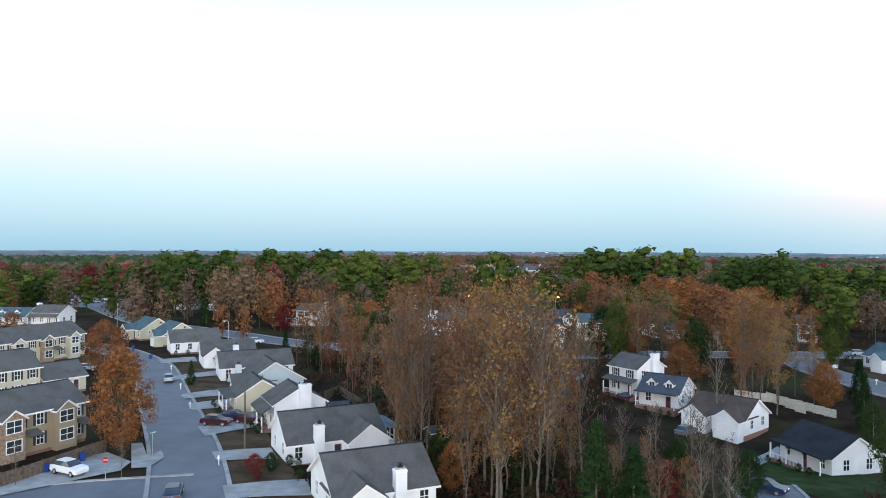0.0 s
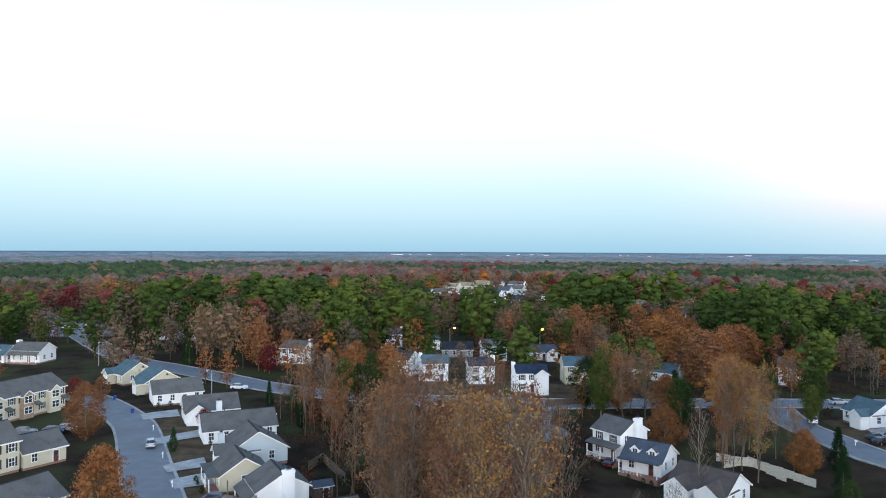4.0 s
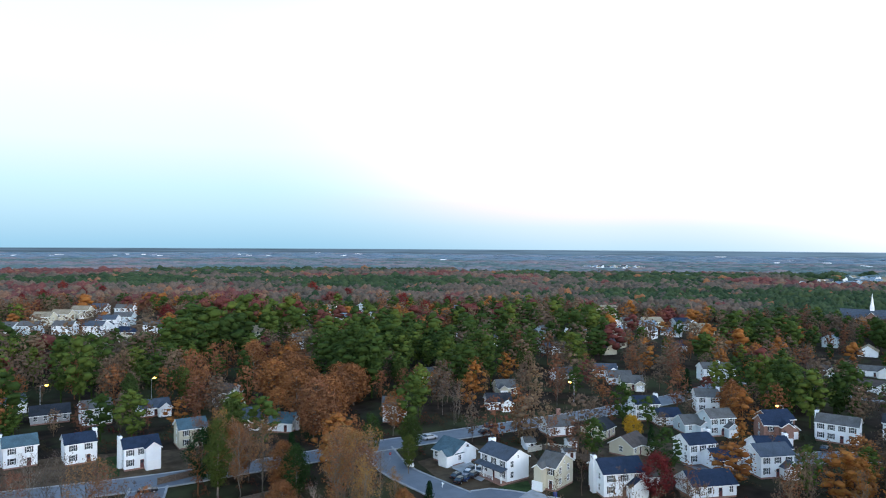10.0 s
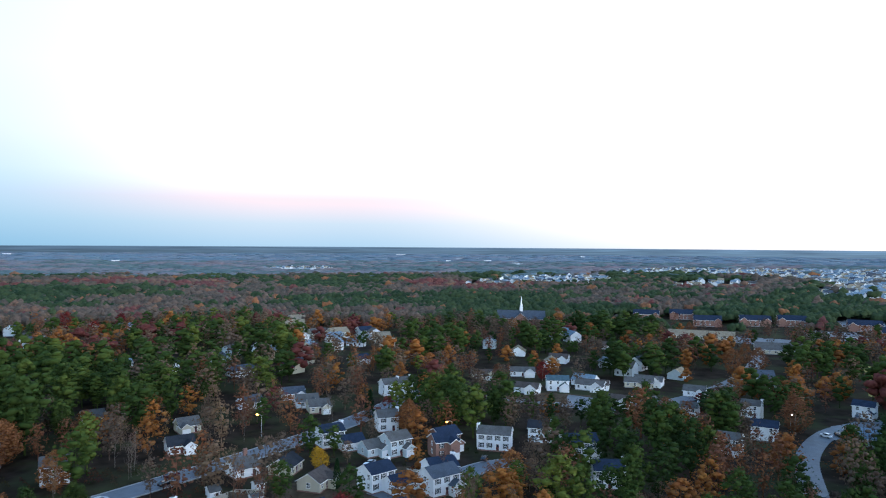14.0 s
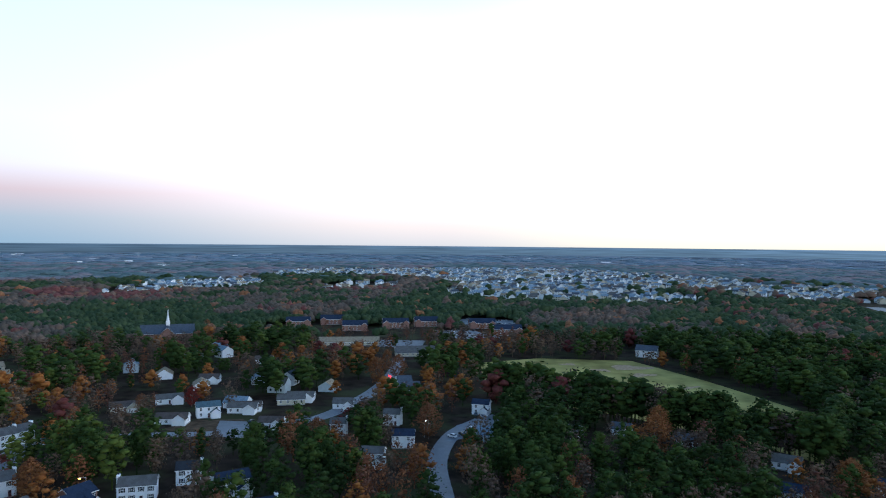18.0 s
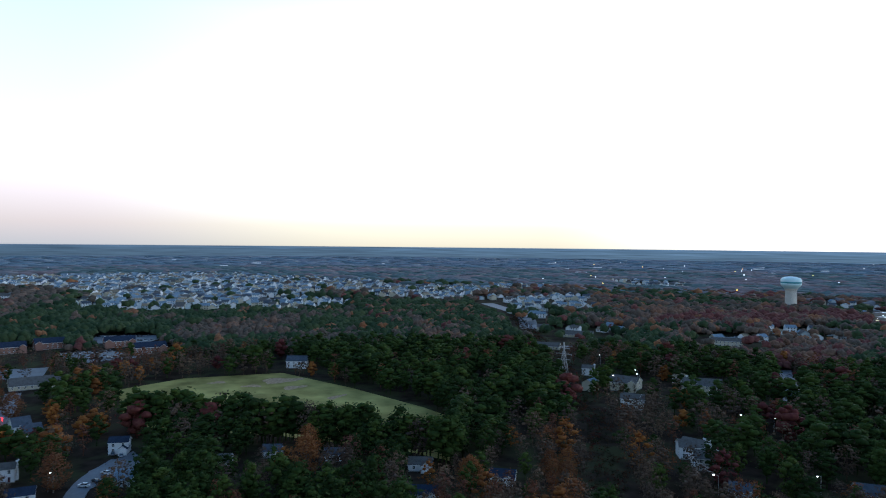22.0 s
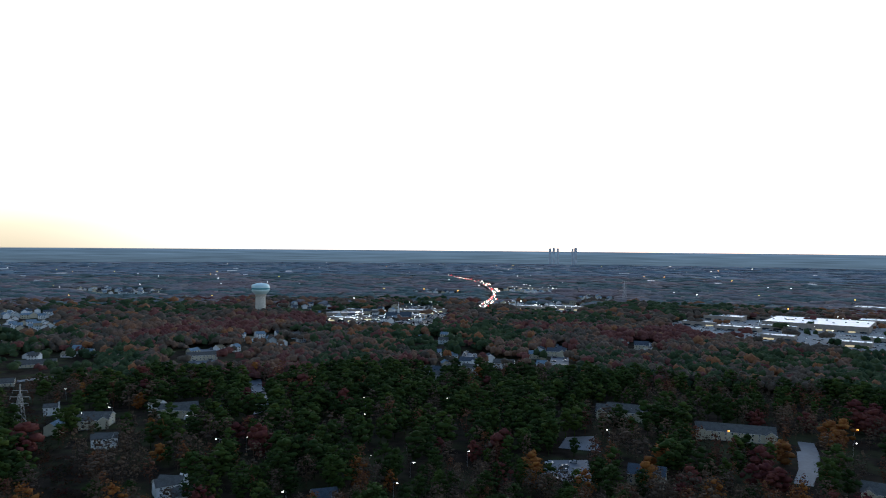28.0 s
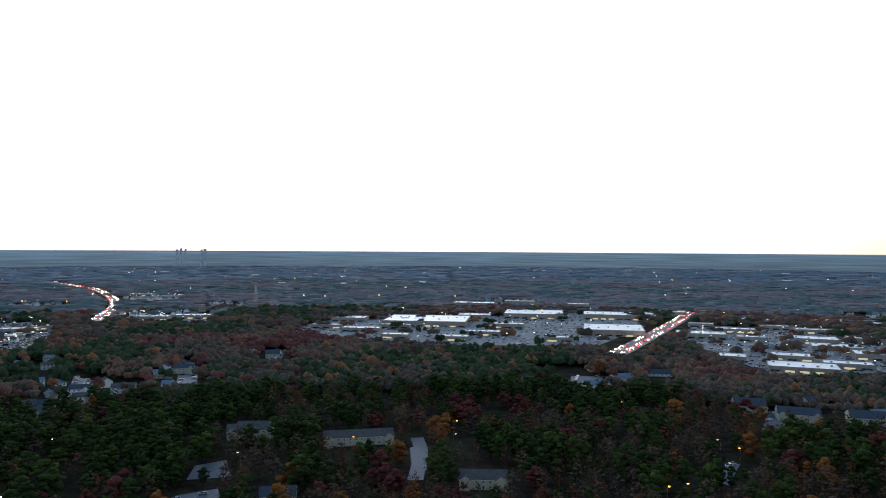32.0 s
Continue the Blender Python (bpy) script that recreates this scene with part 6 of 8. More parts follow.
def tree_shape(kind, rng, quality):
    """Trunk and crown of a tree one unit high: a Shape, then leaf vertices and triangles."""
    s = Shape()
    thin = kind in ("russet", "bare")
    if thin:
        limb(s, (0, 0, -0.02), (rng.normal() * 0.02, rng.normal() * 0.02, 0.97), 0.0078, 0.0016, rng, 0.008, 6, 6 if quality == 2 else 4)
        cs, rs = [], []
        n = 24 if quality == 2 else 12
        for k in range(n):
            f = 0.24 + 0.68 * k / n
            a = k * 2.4 + rng.normal() * 0.4
            reach = 0.15 * (1.2 - 0.9 * abs(f - 0.5) * 2) * rng.uniform(0.6, 1.3)
            p = np.array((math.cos(a) * reach, math.sin(a) * reach, min(f + reach * rng.uniform(1.0, 1.9), 1.02)))
            mid = np.array((0, 0, f)) * 0.45 + p * 0.55
            limb(s, (0, 0, f), p, 0.0036, 0.0009, rng, 0.05, 2, 3)
            cs += [p, mid]
            rs += [0.036, 0.042]
            for _ in range(4 if quality == 2 else 1):
                q = mid + np.array((rng.normal() * 0.04, rng.normal() * 0.04, rng.uniform(0.03, 0.1)))
                limb(s, mid, q, 0.0018, 0.0006, rng, 0.03, 1, 3)
                cs.append(q)
                rs.append(0.038)
        cs, rs = np.array(cs), np.array(rs)
        keep = rng.uniform(size=len(cs)) < (0.7 if kind == "russet" else 0.5)
        cs, rs = cs[keep], rs[keep] * rng.uniform(0.6, 1.15, keep.sum())
        count, size = (1900, 0.0062) if kind == "russet" else (520, 0.0055)
        if quality == 1:
            count, size = (360, 0.011) if kind == "russet" else (260, 0.0095)
        v, f = sprays(rng, cs, rs, count, size, 0.5, 1.3, 1.0 if kind == "russet" else 1.7)
    else:
        n = {"cedar": 60, "pine": 34, "orange": 90}.get(kind, 60)
        cs, rs = clumps(kind, rng, n)
        limb(s, (0, 0, -0.02), (0, 0, 0.9 if kind in ("pine", "cedar") else 0.55), 0.016, 0.004, rng, 0.006, 4, 6)
        for c in cs[::2]:
            limb(s, (0, 0, max(c[2] - 0.1, 0.08)), c, 0.005, 0.0015, rng, 0.03, 2, 3)
        count, size = (9500 if kind == "orange" else 5200, 0.0085 if kind == "orange" else 0.0098) if quality == 2 else (1500, 0.017)
        v, f = sprays(rng, cs, rs, count, size, 1.3, 0.95 if kind == "pine" else 0.9)
        v[:, 2] = np.maximum(v[:, 2], 0.012)
    f = np.concatenate([f[:, (0, 1, 2)], f[:, (0, 2, 3)]])
    if not thin:
        cv, cf = cores(rng, cs, rs, 0.36 if quality == 2 else 0.46 if kind == "pine" else 0.34, 0.95 if kind == "pine" else 0.9)
        f = np.concatenate([f, cf + len(v)])
        v = np.concatenate([v, cv])
    return s, v, f


TREE_WORDS = {"russet": "tall tree with thin russet autumn leaves", "bare": "nearly bare brown-grey deciduous tree", "orange": "full-crowned tree with orange autumn leaves", "red": "round-crowned tree with dark red leaves",
              "yellow": "small tree with yellow autumn leaves", "oak": "broad evergreen tree with dark leaves", "pine": "tall pine with dark green crown", "cedar": "dense conical dark green conifer"}
BARKS = {"russet": PALE_BARK, "bare": PALE_BARK}
tree_rng = np.random.default_rng(5)
PROTOS = {}
for kind in TREE_WORDS:
    for quality in (1, 2):
        for variant in range(3 if kind in ("russet", "bare", "pine", "orange") else 2):
            s, v, f = tree_shape(kind, tree_rng, quality)
            PROTOS.setdefault((kind, quality), []).append((s.mesh("trunk", BARKS.get(kind, BARK)), big_mesh("crown", v, f, LEAVES[kind])))


def tree(x, y, kind, height, group, rng):
    word = "shrub" if "shrub" in kind else "tree"
    look_kind = {"shrub": "oak", "redshrub": "red"}.get(kind, kind)
    quality = 2 if math.hypot(x, y) < 190 else 1
    choices = PROTOS[look_kind, quality]
    trunk, crown = choices[int(rng.integers(0, len(choices)))]
    label = TREE_WORDS[look_kind] if word == "tree" else ("clipped dark green shrub in a front bed" if kind == "shrub" else "small dark red shrub in a front bed")
    ob = thing(word, label, word, group, (x, y, terrain(x, y)), float(rng.uniform(0, 360)))
    wide = height * float(rng.uniform(0.85, 1.15)) * (1.3 if word == "shrub" else (0.85 if math.hypot(x, y) < 120 else 1.2) if look_kind in ("orange", "red") else 1)
    ob.scale = (wide, wide, height)
    part("trunk", trunk, ob)
    part("crown", crown, ob)
    return ob


for x, y, kind, height in KEY_TREES + GROVE_TREES + CREST_TREES + FAR_KEY_TREES:
    tree(x, y, kind, height, "single trees", tree_rng)


# clipped shrubs along the fronts of the nearest houses
for hx, hy, turn, w, d, _, _, _, feats in STREET_ROW[:9] + CULDESAC_ROW:
    out = d / 2 + (2.8 if "p" in feats else 1.0)
    c, q = math.cos(math.radians(turn)), math.sin(math.radians(turn))
    for k in (-0.42, -0.18, 0.2, 0.4):
        if (k > 0.1 and "g" in feats) or (k < -0.1 and "G" in feats) or tree_rng.uniform() < 0.25:
            continue
        tree(hx + k * w * c + out * q, hy + k * w * q - out * c, "shrub", float(tree_rng.uniform(0.8, 1.4)), "shrubs in front beds", tree_rng)


def segment_distance(px, py, line):
    best = 1e9
    for (ax, ay), (bx, by) in zip(line, line[1:]):
        dx, dy = bx - ax, by - ay
        t = min(max(((px - ax) * dx + (py - ay) * dy) / (dx * dx + dy * dy), 0), 1)
        best = min(best, math.hypot(px - ax - t * dx, py - ay - t * dy))
    return best


def inside(px, py, poly):
    hit = False
    for (ax, ay), (bx, by) in zip(poly, poly[1:] + poly[:1]):
        if (ay > py) != (by > py) and px < (bx - ax) * (py - ay) / (by - ay) + ax:
            hit = not hit
    return hit


FOOTPRINTS = [(r[0], r[1], max(r[3], r[4]) * 0.5, r[2], r[3], r[4]) for row in HOUSE_ROWS for r in row]
FOOTPRINTS.append((*CHURCH_AT, 24, 0, 44, 22))
CELLS = {}
for f in FOOTPRINTS:
    for i in range(-1, 2):
        for j in range(-1, 2):
            CELLS.setdefault((int(f[0] // 40) + i, int(f[1] // 40) + j), []).append(f)
CLEAR_POLYGONS = DRIVES + LAWNS + GREEN_LAWNS + LOTS + [FIELD]
KEY_SPOTS = [(r[0], r[1]) for r in KEY_TREES + GROVE_TREES + CREST_TREES + FAR_KEY_TREES]


def open_ground(x, y, sight=True):
    """Whether a tree may stand here, and how near the next house is."""
    near_house = 99
    for hx, hy, hr, *_ in CELLS.get((int(x // 40), int(y // 40)), ()):
        near_house = min(near_house, math.hypot(x - hx, y - hy) - hr)
    if near_house < 3.0 or any(inside(x, y, p) for p in CLEAR_POLYGONS):
        return False, near_house
    r = math.hypot(x, y)
    # keeps the camera's sight lines to car parks and houses clear of trees
    if r > 150:
        for reach in (10,):
            k = 1 + reach / r
            if any(inside(x * k, y * k, p) for p in LOTS):
                return False, near_house
            for hx, hy, hr, *_ in CELLS.get((int(x * k // 40), int(y * k // 40)), ()):
                if math.hypot(x * k - hx, y * k - hy) < hr + 1 and (int(x * 7) + int(y * 5)) % 3:
                    return False, near_house
    for line, width in ALL_ROADS:
        if segment_distance(x, y, line) < width / 2 + (12 if line is EAST_ROAD else 3.5 if width < 20 else 14):
            return False, near_house
    if segment_distance(x, y, POWER_LINE) < 9:
        return False, near_house
    k = 1 + 14 / max(r, 50)
    for i, (cx, cy, cr) in enumerate(CLUSTERS + SOUTH_CLUSTERS if sight else ()):
        if min(math.hypot(x - cx, y - cy), math.hypot(x * k - cx, y * k - cy)) < cr * 0.9 and (int(x * 13) + int(y * 29)) % 100 < (34 if i < len(CLUSTERS) else 80):
            return False, near_house
    # no trees between the camera and a street lamp
    for lx, ly, _ in LAMPS + SOUTH_LAMPS:
        if abs(x - lx) < 34 and abs(y - ly) < 34 and any(math.hypot(x * (1 + q / r) - lx, y * (1 + q / r) - ly) < 4.5 for q in (0, 8, 16, 24)):
            return False, near_house
    for lx, ly, lr in CLEARINGS:
        if math.hypot(x - lx, y - ly) < lr:
            return False, near_house
    return True, near_house


def sight_cap(x, y):
    """Tree height limit, fitted to the camera's view: lower the nearer a house or road stands behind."""
    r, cap = math.hypot(x, y), 99
    if r < 150:
        return cap
    drop = (40 + 0.5 * (math.degrees(math.atan2(x, y)) % 360)) / r
    for reach in range(10, 100, 10):
        k = 1 + reach / r
        for hx, hy, hr, *_ in CELLS.get((int(x * k // 40), int(y * k // 40)), ()):
            if math.hypot(x * k - hx, y * k - hy) < hr + 2:
                cap = min(cap, 4.5 + reach * drop)
        if x < -30 and y > 0 and reach < 65 and segment_distance(x * k, y * k, MAIN_ROAD) < 6:
            cap = min(cap, 0.5 + reach * drop)
        elif x > 150 and reach < 55 and any(segment_distance(x * k, y * k, line) < 7 for line in (EAST_ROAD, GROVE_ROAD, CREST_ROAD)):
            cap = min(cap, 0.5 + reach * drop)
    return cap


def grown_height(y):
    """The tall trees stand nearest; towards the main road the wood is lower."""
    return 24.3 - 8.8 * smooth(85, 130, y)


PATCH_CELLS = {}
for patch_name, discs in PATCHES.items():
    for cx, cy, cr in discs:
        reach = int((cr * 2 + 10) // 60) + 1
        for i in range(-reach, reach + 1):
            for j in range(-reach, reach + 1):
                PATCH_CELLS.setdefault((int(cx // 60) + i, int(cy // 60) + j), []).append((cr, cx, cy, patch_name))


def patch_kind(x, y):
    """The kind of tree that stands together here, the smallest patch first, or nothing."""
    best = None
    for cr, cx, cy, what in PATCH_CELLS.get((int(x // 60), int(y // 60)), ()):
        d = math.hypot(cx, cy)
        along_line, across = ((x - cx) * cx + (y - cy) * cy) / d, ((x - cx) * cy - (y - cy) * cx) / d
        if (across / (cr * 1.1 + 1)) ** 2 + (along_line / (cr * 1.7 + 5)) ** 2 < 1 and (best is None or cr < best[0]):
            best = (cr, what)
    return best[1] if best else None


def zone_kind(x, y, rng):
    u = rng.uniform()
    what = patch_kind(x, y)
    if what and rng.uniform() < 0.8:
        tall = 1.3 if y > 225 and x < 0.5 * y else 1.0
        return what, tall * {"pine": rng.uniform(14, 20.5), "bare": rng.uniform(11, 16), "russet": rng.uniform(11, 16)}.get(what, rng.uniform(10, 14.5)), 1.0
    for zx, zy, zr in RUSSET_WOODS:
        if math.hypot(x - zx, y - zy) < zr:
            return "russet" if u < 0.56 else "bare", grown_height(y) * rng.uniform(0.62, 1.1), 1.0
    for zx, zy, zr in NORTH_WOODS:
        if math.hypot(x - zx, y - zy) < zr:
            return "bare" if u < 0.45 else "russet" if u < 0.7 else "red" if u < 0.8 else "pine", rng.uniform(16, 23), 0.9
    for zones in (PINE_WOODS, FIELD_PINES, SOUTH_PINES):
        for zx, zy, zr in zones:
            if math.hypot(x - zx, y - zy) < zr:
                return ("pine" if u < (0.52 if zones is PINE_WOODS else 0.84 if zones is FIELD_PINES else 0.62) else "bare" if u < 0.86 else "russet" if u < 0.95 else "red"), rng.uniform(14, 20), 0.92
    n = noise.noise(Vector((x / 90, y / 90, 0.3)))
    m = noise.noise(Vector((x / 55, y / 55, 4.1)))
    if n > 0.12:
        kind = "pine" if u < 0.5 else "bare" if u < 0.78 else "russet"
    elif m > 0.2:
        kind = "red" if u < 0.07 else "bare" if u < 0.72 else "pine" if u < 0.82 else "russet"
    else:
        kind = "bare" if u < 0.4 else "russet" if u < 0.66 else "pine" if u < 0.88 else "orange" if u < 0.965 else "red"
    return kind, rng.uniform(10, 17), 0.88


def in_view(x, y, spare=4):
    """Inside the sweep that the flight looks over."""
    az = math.degrees(math.atan2(x, y)) % 360
    return az < 217 + spare or az > 327 - spare


# bare patches (x, y, radius): the first two keep the camera's near view clear, then car parks, yards and drives
CLEARINGS = [(0, 0, 74), (62, 118, 34), (-45, 82, 12), (-30, 110, 12), (92, 150, 12), (100, 128, 12), (340, 115, 18), (420, 75, 20)]
STAND_RNG = np.random.default_rng(11)
STEP = 7.0
stand = []
for i in range(-100, 101):
    for j in range(-100, 101):
        x, y = (i + STAND_RNG.uniform(0, 1)) * STEP, (j + STAND_RNG.uniform(0, 1)) * STEP
        r = math.hypot(x, y)
        u = STAND_RNG.uniform()
        if r > 640 or not in_view(x, y) or STAND_RNG.uniform() < (0.48 if r > 300 else 0.22 if r > 190 else 0):
            continue
        if x < -0.47 * y and 60 < y < 275 and x > -230:
            continue
        patch = patch_kind(x, y)
        free, house_gap = open_ground(x, y, patch is None)
        if not free or min((math.hypot(x - a, y - b) for a, b in KEY_SPOTS), default=99) < (10 if patch == "orange" else 4.5):
            continue
        kind, height, density = zone_kind(x, y, STAND_RNG)
        if patch:
            density *= (0.75 if house_gap < 14 else 1.0) * (0.5 if kind in ("orange", "red") else 0.88)
            house_gap = 99
        elif y > 0 and r < 235 and x < 0.55 * y and not any(math.hypot(x - a, y - b) < c for a, b, c in RUSSET_WOODS + NORTH_WOODS):
            density *= 0.3 if x > 15 and y > 95 else 0.0
        if house_gap < 12 and not any(math.hypot(x - a, y - b) < c for a, b, c in RUSSET_WOODS):
            density *= 0.5
        elif house_gap < 25:
            density *= 0.85
        if kind == "russet" and x > 0.19 * y and r < 150:
            density *= 0.12
        if kind == "red" and r < 260 and not patch:
            kind = "bare"
        if house_gap < 28 and kind == "pine" and STAND_RNG.uniform() < 0.5:
            kind, height = ("bare", height * 0.75) if STAND_RNG.uniform() < 0.7 else ("orange", height * 0.7)
        if kind == "pine" and r < 170 and not patch:
            kind, height = "bare", height * 0.7
        if 230 < r < 480 and x > 0.8 * y > -20:
            density *= 0.95
        if any(min(math.hypot(x - a, y - b), math.hypot(x * (1 + 35 / r) - a, y * (1 + 35 / r) - b)) < c for a, b, c in CLUSTERS) and STAND_RNG.uniform() < 0.45:
            height = min(height, STAND_RNG.uniform(6, 10))
        if kind in ("bare", "russet") and not patch and 160 < r < 560 and x > 0.4 * y > -60 and STAND_RNG.uniform() < 0.13:
            kind, height = "orange", height * 0.75
        if u < density:
            cap = sight_cap(x, y)
            if cap < height and STAND_RNG.uniform() < (0.72 if y > -200 else 0.4):
                if cap < 6:
                    if STAND_RNG.uniform() < 0.5:
                        continue
                    cap = STAND_RNG.uniform(2.6, 4.6)
                kind, height = (kind if cap > 10 or kind != "pine" else "bare"), cap
            stand.append((r, x, y, kind, height))
# the tall pines in a belt along the near side of the field
for (ax, ay), (bx, by) in zip(FIELD[5:], FIELD[6:]):
    n = int(math.hypot(bx - ax, by - ay) / 2.2)
    for k in range(n):
        x, y = ax + (bx - ax) * k / n, ay + (by - ay) * k / n
        back = 1 - STAND_RNG.uniform(1, 17) / math.hypot(x, y)
        x, y = x * back, y * back
        if all(segment_distance(x, y, line) > width / 2 + 2 for line, width in ALL_ROADS[6:9]) and all(math.hypot(x - h[0], y - h[1]) > 8 for h in FOOTPRINTS):
            stand.append((math.hypot(x, y), x, y, "pine" if STAND_RNG.uniform() < 0.8 else "bare", STAND_RNG.uniform(16, 23)))
for zx, zy, zr in RUSSET_WOODS:
    for _ in range(int(zr * zr / 13)):
        a, q = STAND_RNG.uniform(0, 6.28), zr * math.sqrt(STAND_RNG.uniform())
        x, y = zx + q * math.cos(a), zy + q * math.sin(a)
        if open_ground(x, y)[0] and (x < 0.205 * y or STAND_RNG.uniform() < 0.1):
            u = STAND_RNG.uniform()
            stand.append((math.hypot(x, y), x, y, "russet" if u < 0.42 else "bare" if u < 0.83 else "orange" if u < 0.9 else "oak", grown_height(y) * STAND_RNG.uniform(0.5, 1.0) if u < 0.83 else STAND_RNG.uniform(5, 9)))
stand.sort()
SINGLE = 145
for r, x, y, kind, height in stand[:SINGLE]:
    tree(x, y, kind, height, f"{kind} trees", STAND_RNG)


# further off the trees can no longer be counted: each kind is one stand
def stand_tree(kind, rng, level):
    """A tree one unit high for the stands, as triangles: stem, clumps and a skin of leaf sprays."""
    thin = kind in ("bare", "russet")
    if level == 2 and thin:
        s, v, f = tree_shape(kind, rng, 1)
        tv = np.array(s.v)
        tf = [t for q in s.f if len(q) == 4 for t in ((q[0], q[1], q[2]), (q[0], q[2], q[3]))]
        return np.concatenate([tv, v]), np.concatenate([np.array(tf), f + len(tv)])
    ring = np.array([(math.cos(a), math.sin(a), 0) for a in (0, 2.1, 4.2)])
    stem = np.concatenate([ring * 0.012 + (0, 0, -0.03), ring * 0.004 + (0, 0, 0.8)])
    vs, fs = [stem], [np.array([(0, 1, 4), (0, 4, 3), (1, 2, 5), (1, 5, 4), (2, 0, 3), (2, 3, 5)])]
    n, count, size = {2: (34, 520, 0.017), 1: (17, 260, 0.021), 0: (12, 70, 0.03)}[level]
    cs, rs = clumps(kind, rng, n)
    if thin:
        count, size = int(count * 1.2), size * 0.86
    parts = [cores(rng, cs, rs, 0.34 if thin else 0.5 if level == 2 else 0.64 if level == 0 else 0.54 if kind == "pine" else 0.4, 0.95 if kind == "pine" else 0.9)]
    v, f = sprays(rng, cs, rs, count, size, 0.8 if thin else 1.6, 0.95 if kind == "pine" else 0.9, 1.4 if thin else 1.0)
    parts.append((v, np.concatenate([f[:, (0, 1, 2)], f[:, (0, 2, 3)]])))
    k = len(stem)
    for v, f in parts:
        vs.append(v)
        fs.append(f + k)
        k += len(v)
    return np.concatenate(vs), np.concatenate(fs)


def joined_stand(kind, rows, rng):
    vs, fs, tones, n = [], [], [], 0
    for level in (2, 1, 0):
        shapes = [stand_tree(kind, rng, level) for _ in range(6)]
        for i, (r, x, y, _, height) in enumerate(rows):
            if (2 if r < 200 else 1 if r < 350 else 0) != level:
                continue
            av, af = shapes[i % 6]
            a = rng.uniform(0, 6.28)
            c, d = math.cos(a), math.sin(a)
            w = height * rng.uniform(0.85, 1.3) * (1.0 if r < 170 else 1.32 if r < 300 else 1.55 if kind in ("pine", "bare") else 1.35)
            vs.append(np.stack([(av[:, 0] * c - av[:, 1] * d) * w + x, (av[:, 0] * d + av[:, 1] * c) * w + y, av[:, 2] * height + terrain(x, y)], 1))
            fs.append(af + n)
            # shade painted into the leaf tone: trees to the east and south darker
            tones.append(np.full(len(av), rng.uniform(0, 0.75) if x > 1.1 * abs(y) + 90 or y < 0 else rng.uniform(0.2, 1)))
            n += len(av)
    return np.concatenate(vs), np.concatenate(fs), np.concatenate(tones)


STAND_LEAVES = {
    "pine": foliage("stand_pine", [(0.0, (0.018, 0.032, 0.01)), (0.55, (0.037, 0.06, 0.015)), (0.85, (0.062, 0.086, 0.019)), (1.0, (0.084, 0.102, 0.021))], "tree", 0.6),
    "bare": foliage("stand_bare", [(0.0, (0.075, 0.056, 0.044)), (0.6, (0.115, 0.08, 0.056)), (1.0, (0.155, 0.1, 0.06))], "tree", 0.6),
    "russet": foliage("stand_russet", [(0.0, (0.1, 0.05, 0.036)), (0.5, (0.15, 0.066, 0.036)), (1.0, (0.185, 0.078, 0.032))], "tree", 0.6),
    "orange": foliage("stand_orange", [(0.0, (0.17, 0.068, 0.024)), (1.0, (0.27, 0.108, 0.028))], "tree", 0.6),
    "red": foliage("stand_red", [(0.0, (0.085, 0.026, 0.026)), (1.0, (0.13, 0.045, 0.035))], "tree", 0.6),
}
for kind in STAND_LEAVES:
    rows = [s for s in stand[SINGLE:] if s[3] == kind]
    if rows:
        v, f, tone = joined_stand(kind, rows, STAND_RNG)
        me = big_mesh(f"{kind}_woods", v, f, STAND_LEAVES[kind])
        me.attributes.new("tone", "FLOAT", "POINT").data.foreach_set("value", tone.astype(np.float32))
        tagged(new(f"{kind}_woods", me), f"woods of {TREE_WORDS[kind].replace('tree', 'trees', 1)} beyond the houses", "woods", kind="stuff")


# ---- the far woods: crowns that thin out to clumps with distance ----
def bumpy_crowns(rng, clusters, count):
    """Ragged crown tops about one unit wide, open below, each of several clumps: vertices and triangles."""
    base = bmesh.new()
    bmesh.ops.create_icosphere(base, subdivisions=1, radius=1)
    v = np.array([p.co[:] for p in base.verts])
    f = np.array([[p.index for p in q.verts] for q in base.faces])
    base.free()
    f = f[v[f][:, :, 2].mean(1) > -0.5]
    out = []
    for _ in range(count):
        vs, fs = [], []
        for k in range(clusters):
            turn = np.linalg.qr(np.array([[1, 0, 0], [0, 1, 0], [0, 0, 1]]) + rng.normal(size=(3, 3)) * 0.12)[0]
            r = rng.uniform(0.42, 0.7) if clusters > 1 else 1.0
            a, q = k * 2.4 + rng.uniform(-0.4, 0.4), rng.uniform(0.25, 0.75) if clusters > 1 else 0.0
            lift = rng.uniform(-0.1, 0.6) * (1.1 - q) if clusters > 1 else 0.0
            vs.append((v @ turn) * rng.uniform(0.66, 1.3, (len(v), 1)) * r + (math.cos(a) * q, math.sin(a) * q, lift))
            fs.append(f + k * len(v))
        out.append((np.concatenate(vs), np.concatenate(fs)))
    return out


SPECIES = {"pine": (0.0, 0.36), "bare": (0.42, 0.66), "russet": (0.68, 0.8), "orange": (0.82, 0.9), "red": (0.92, 1.0)}


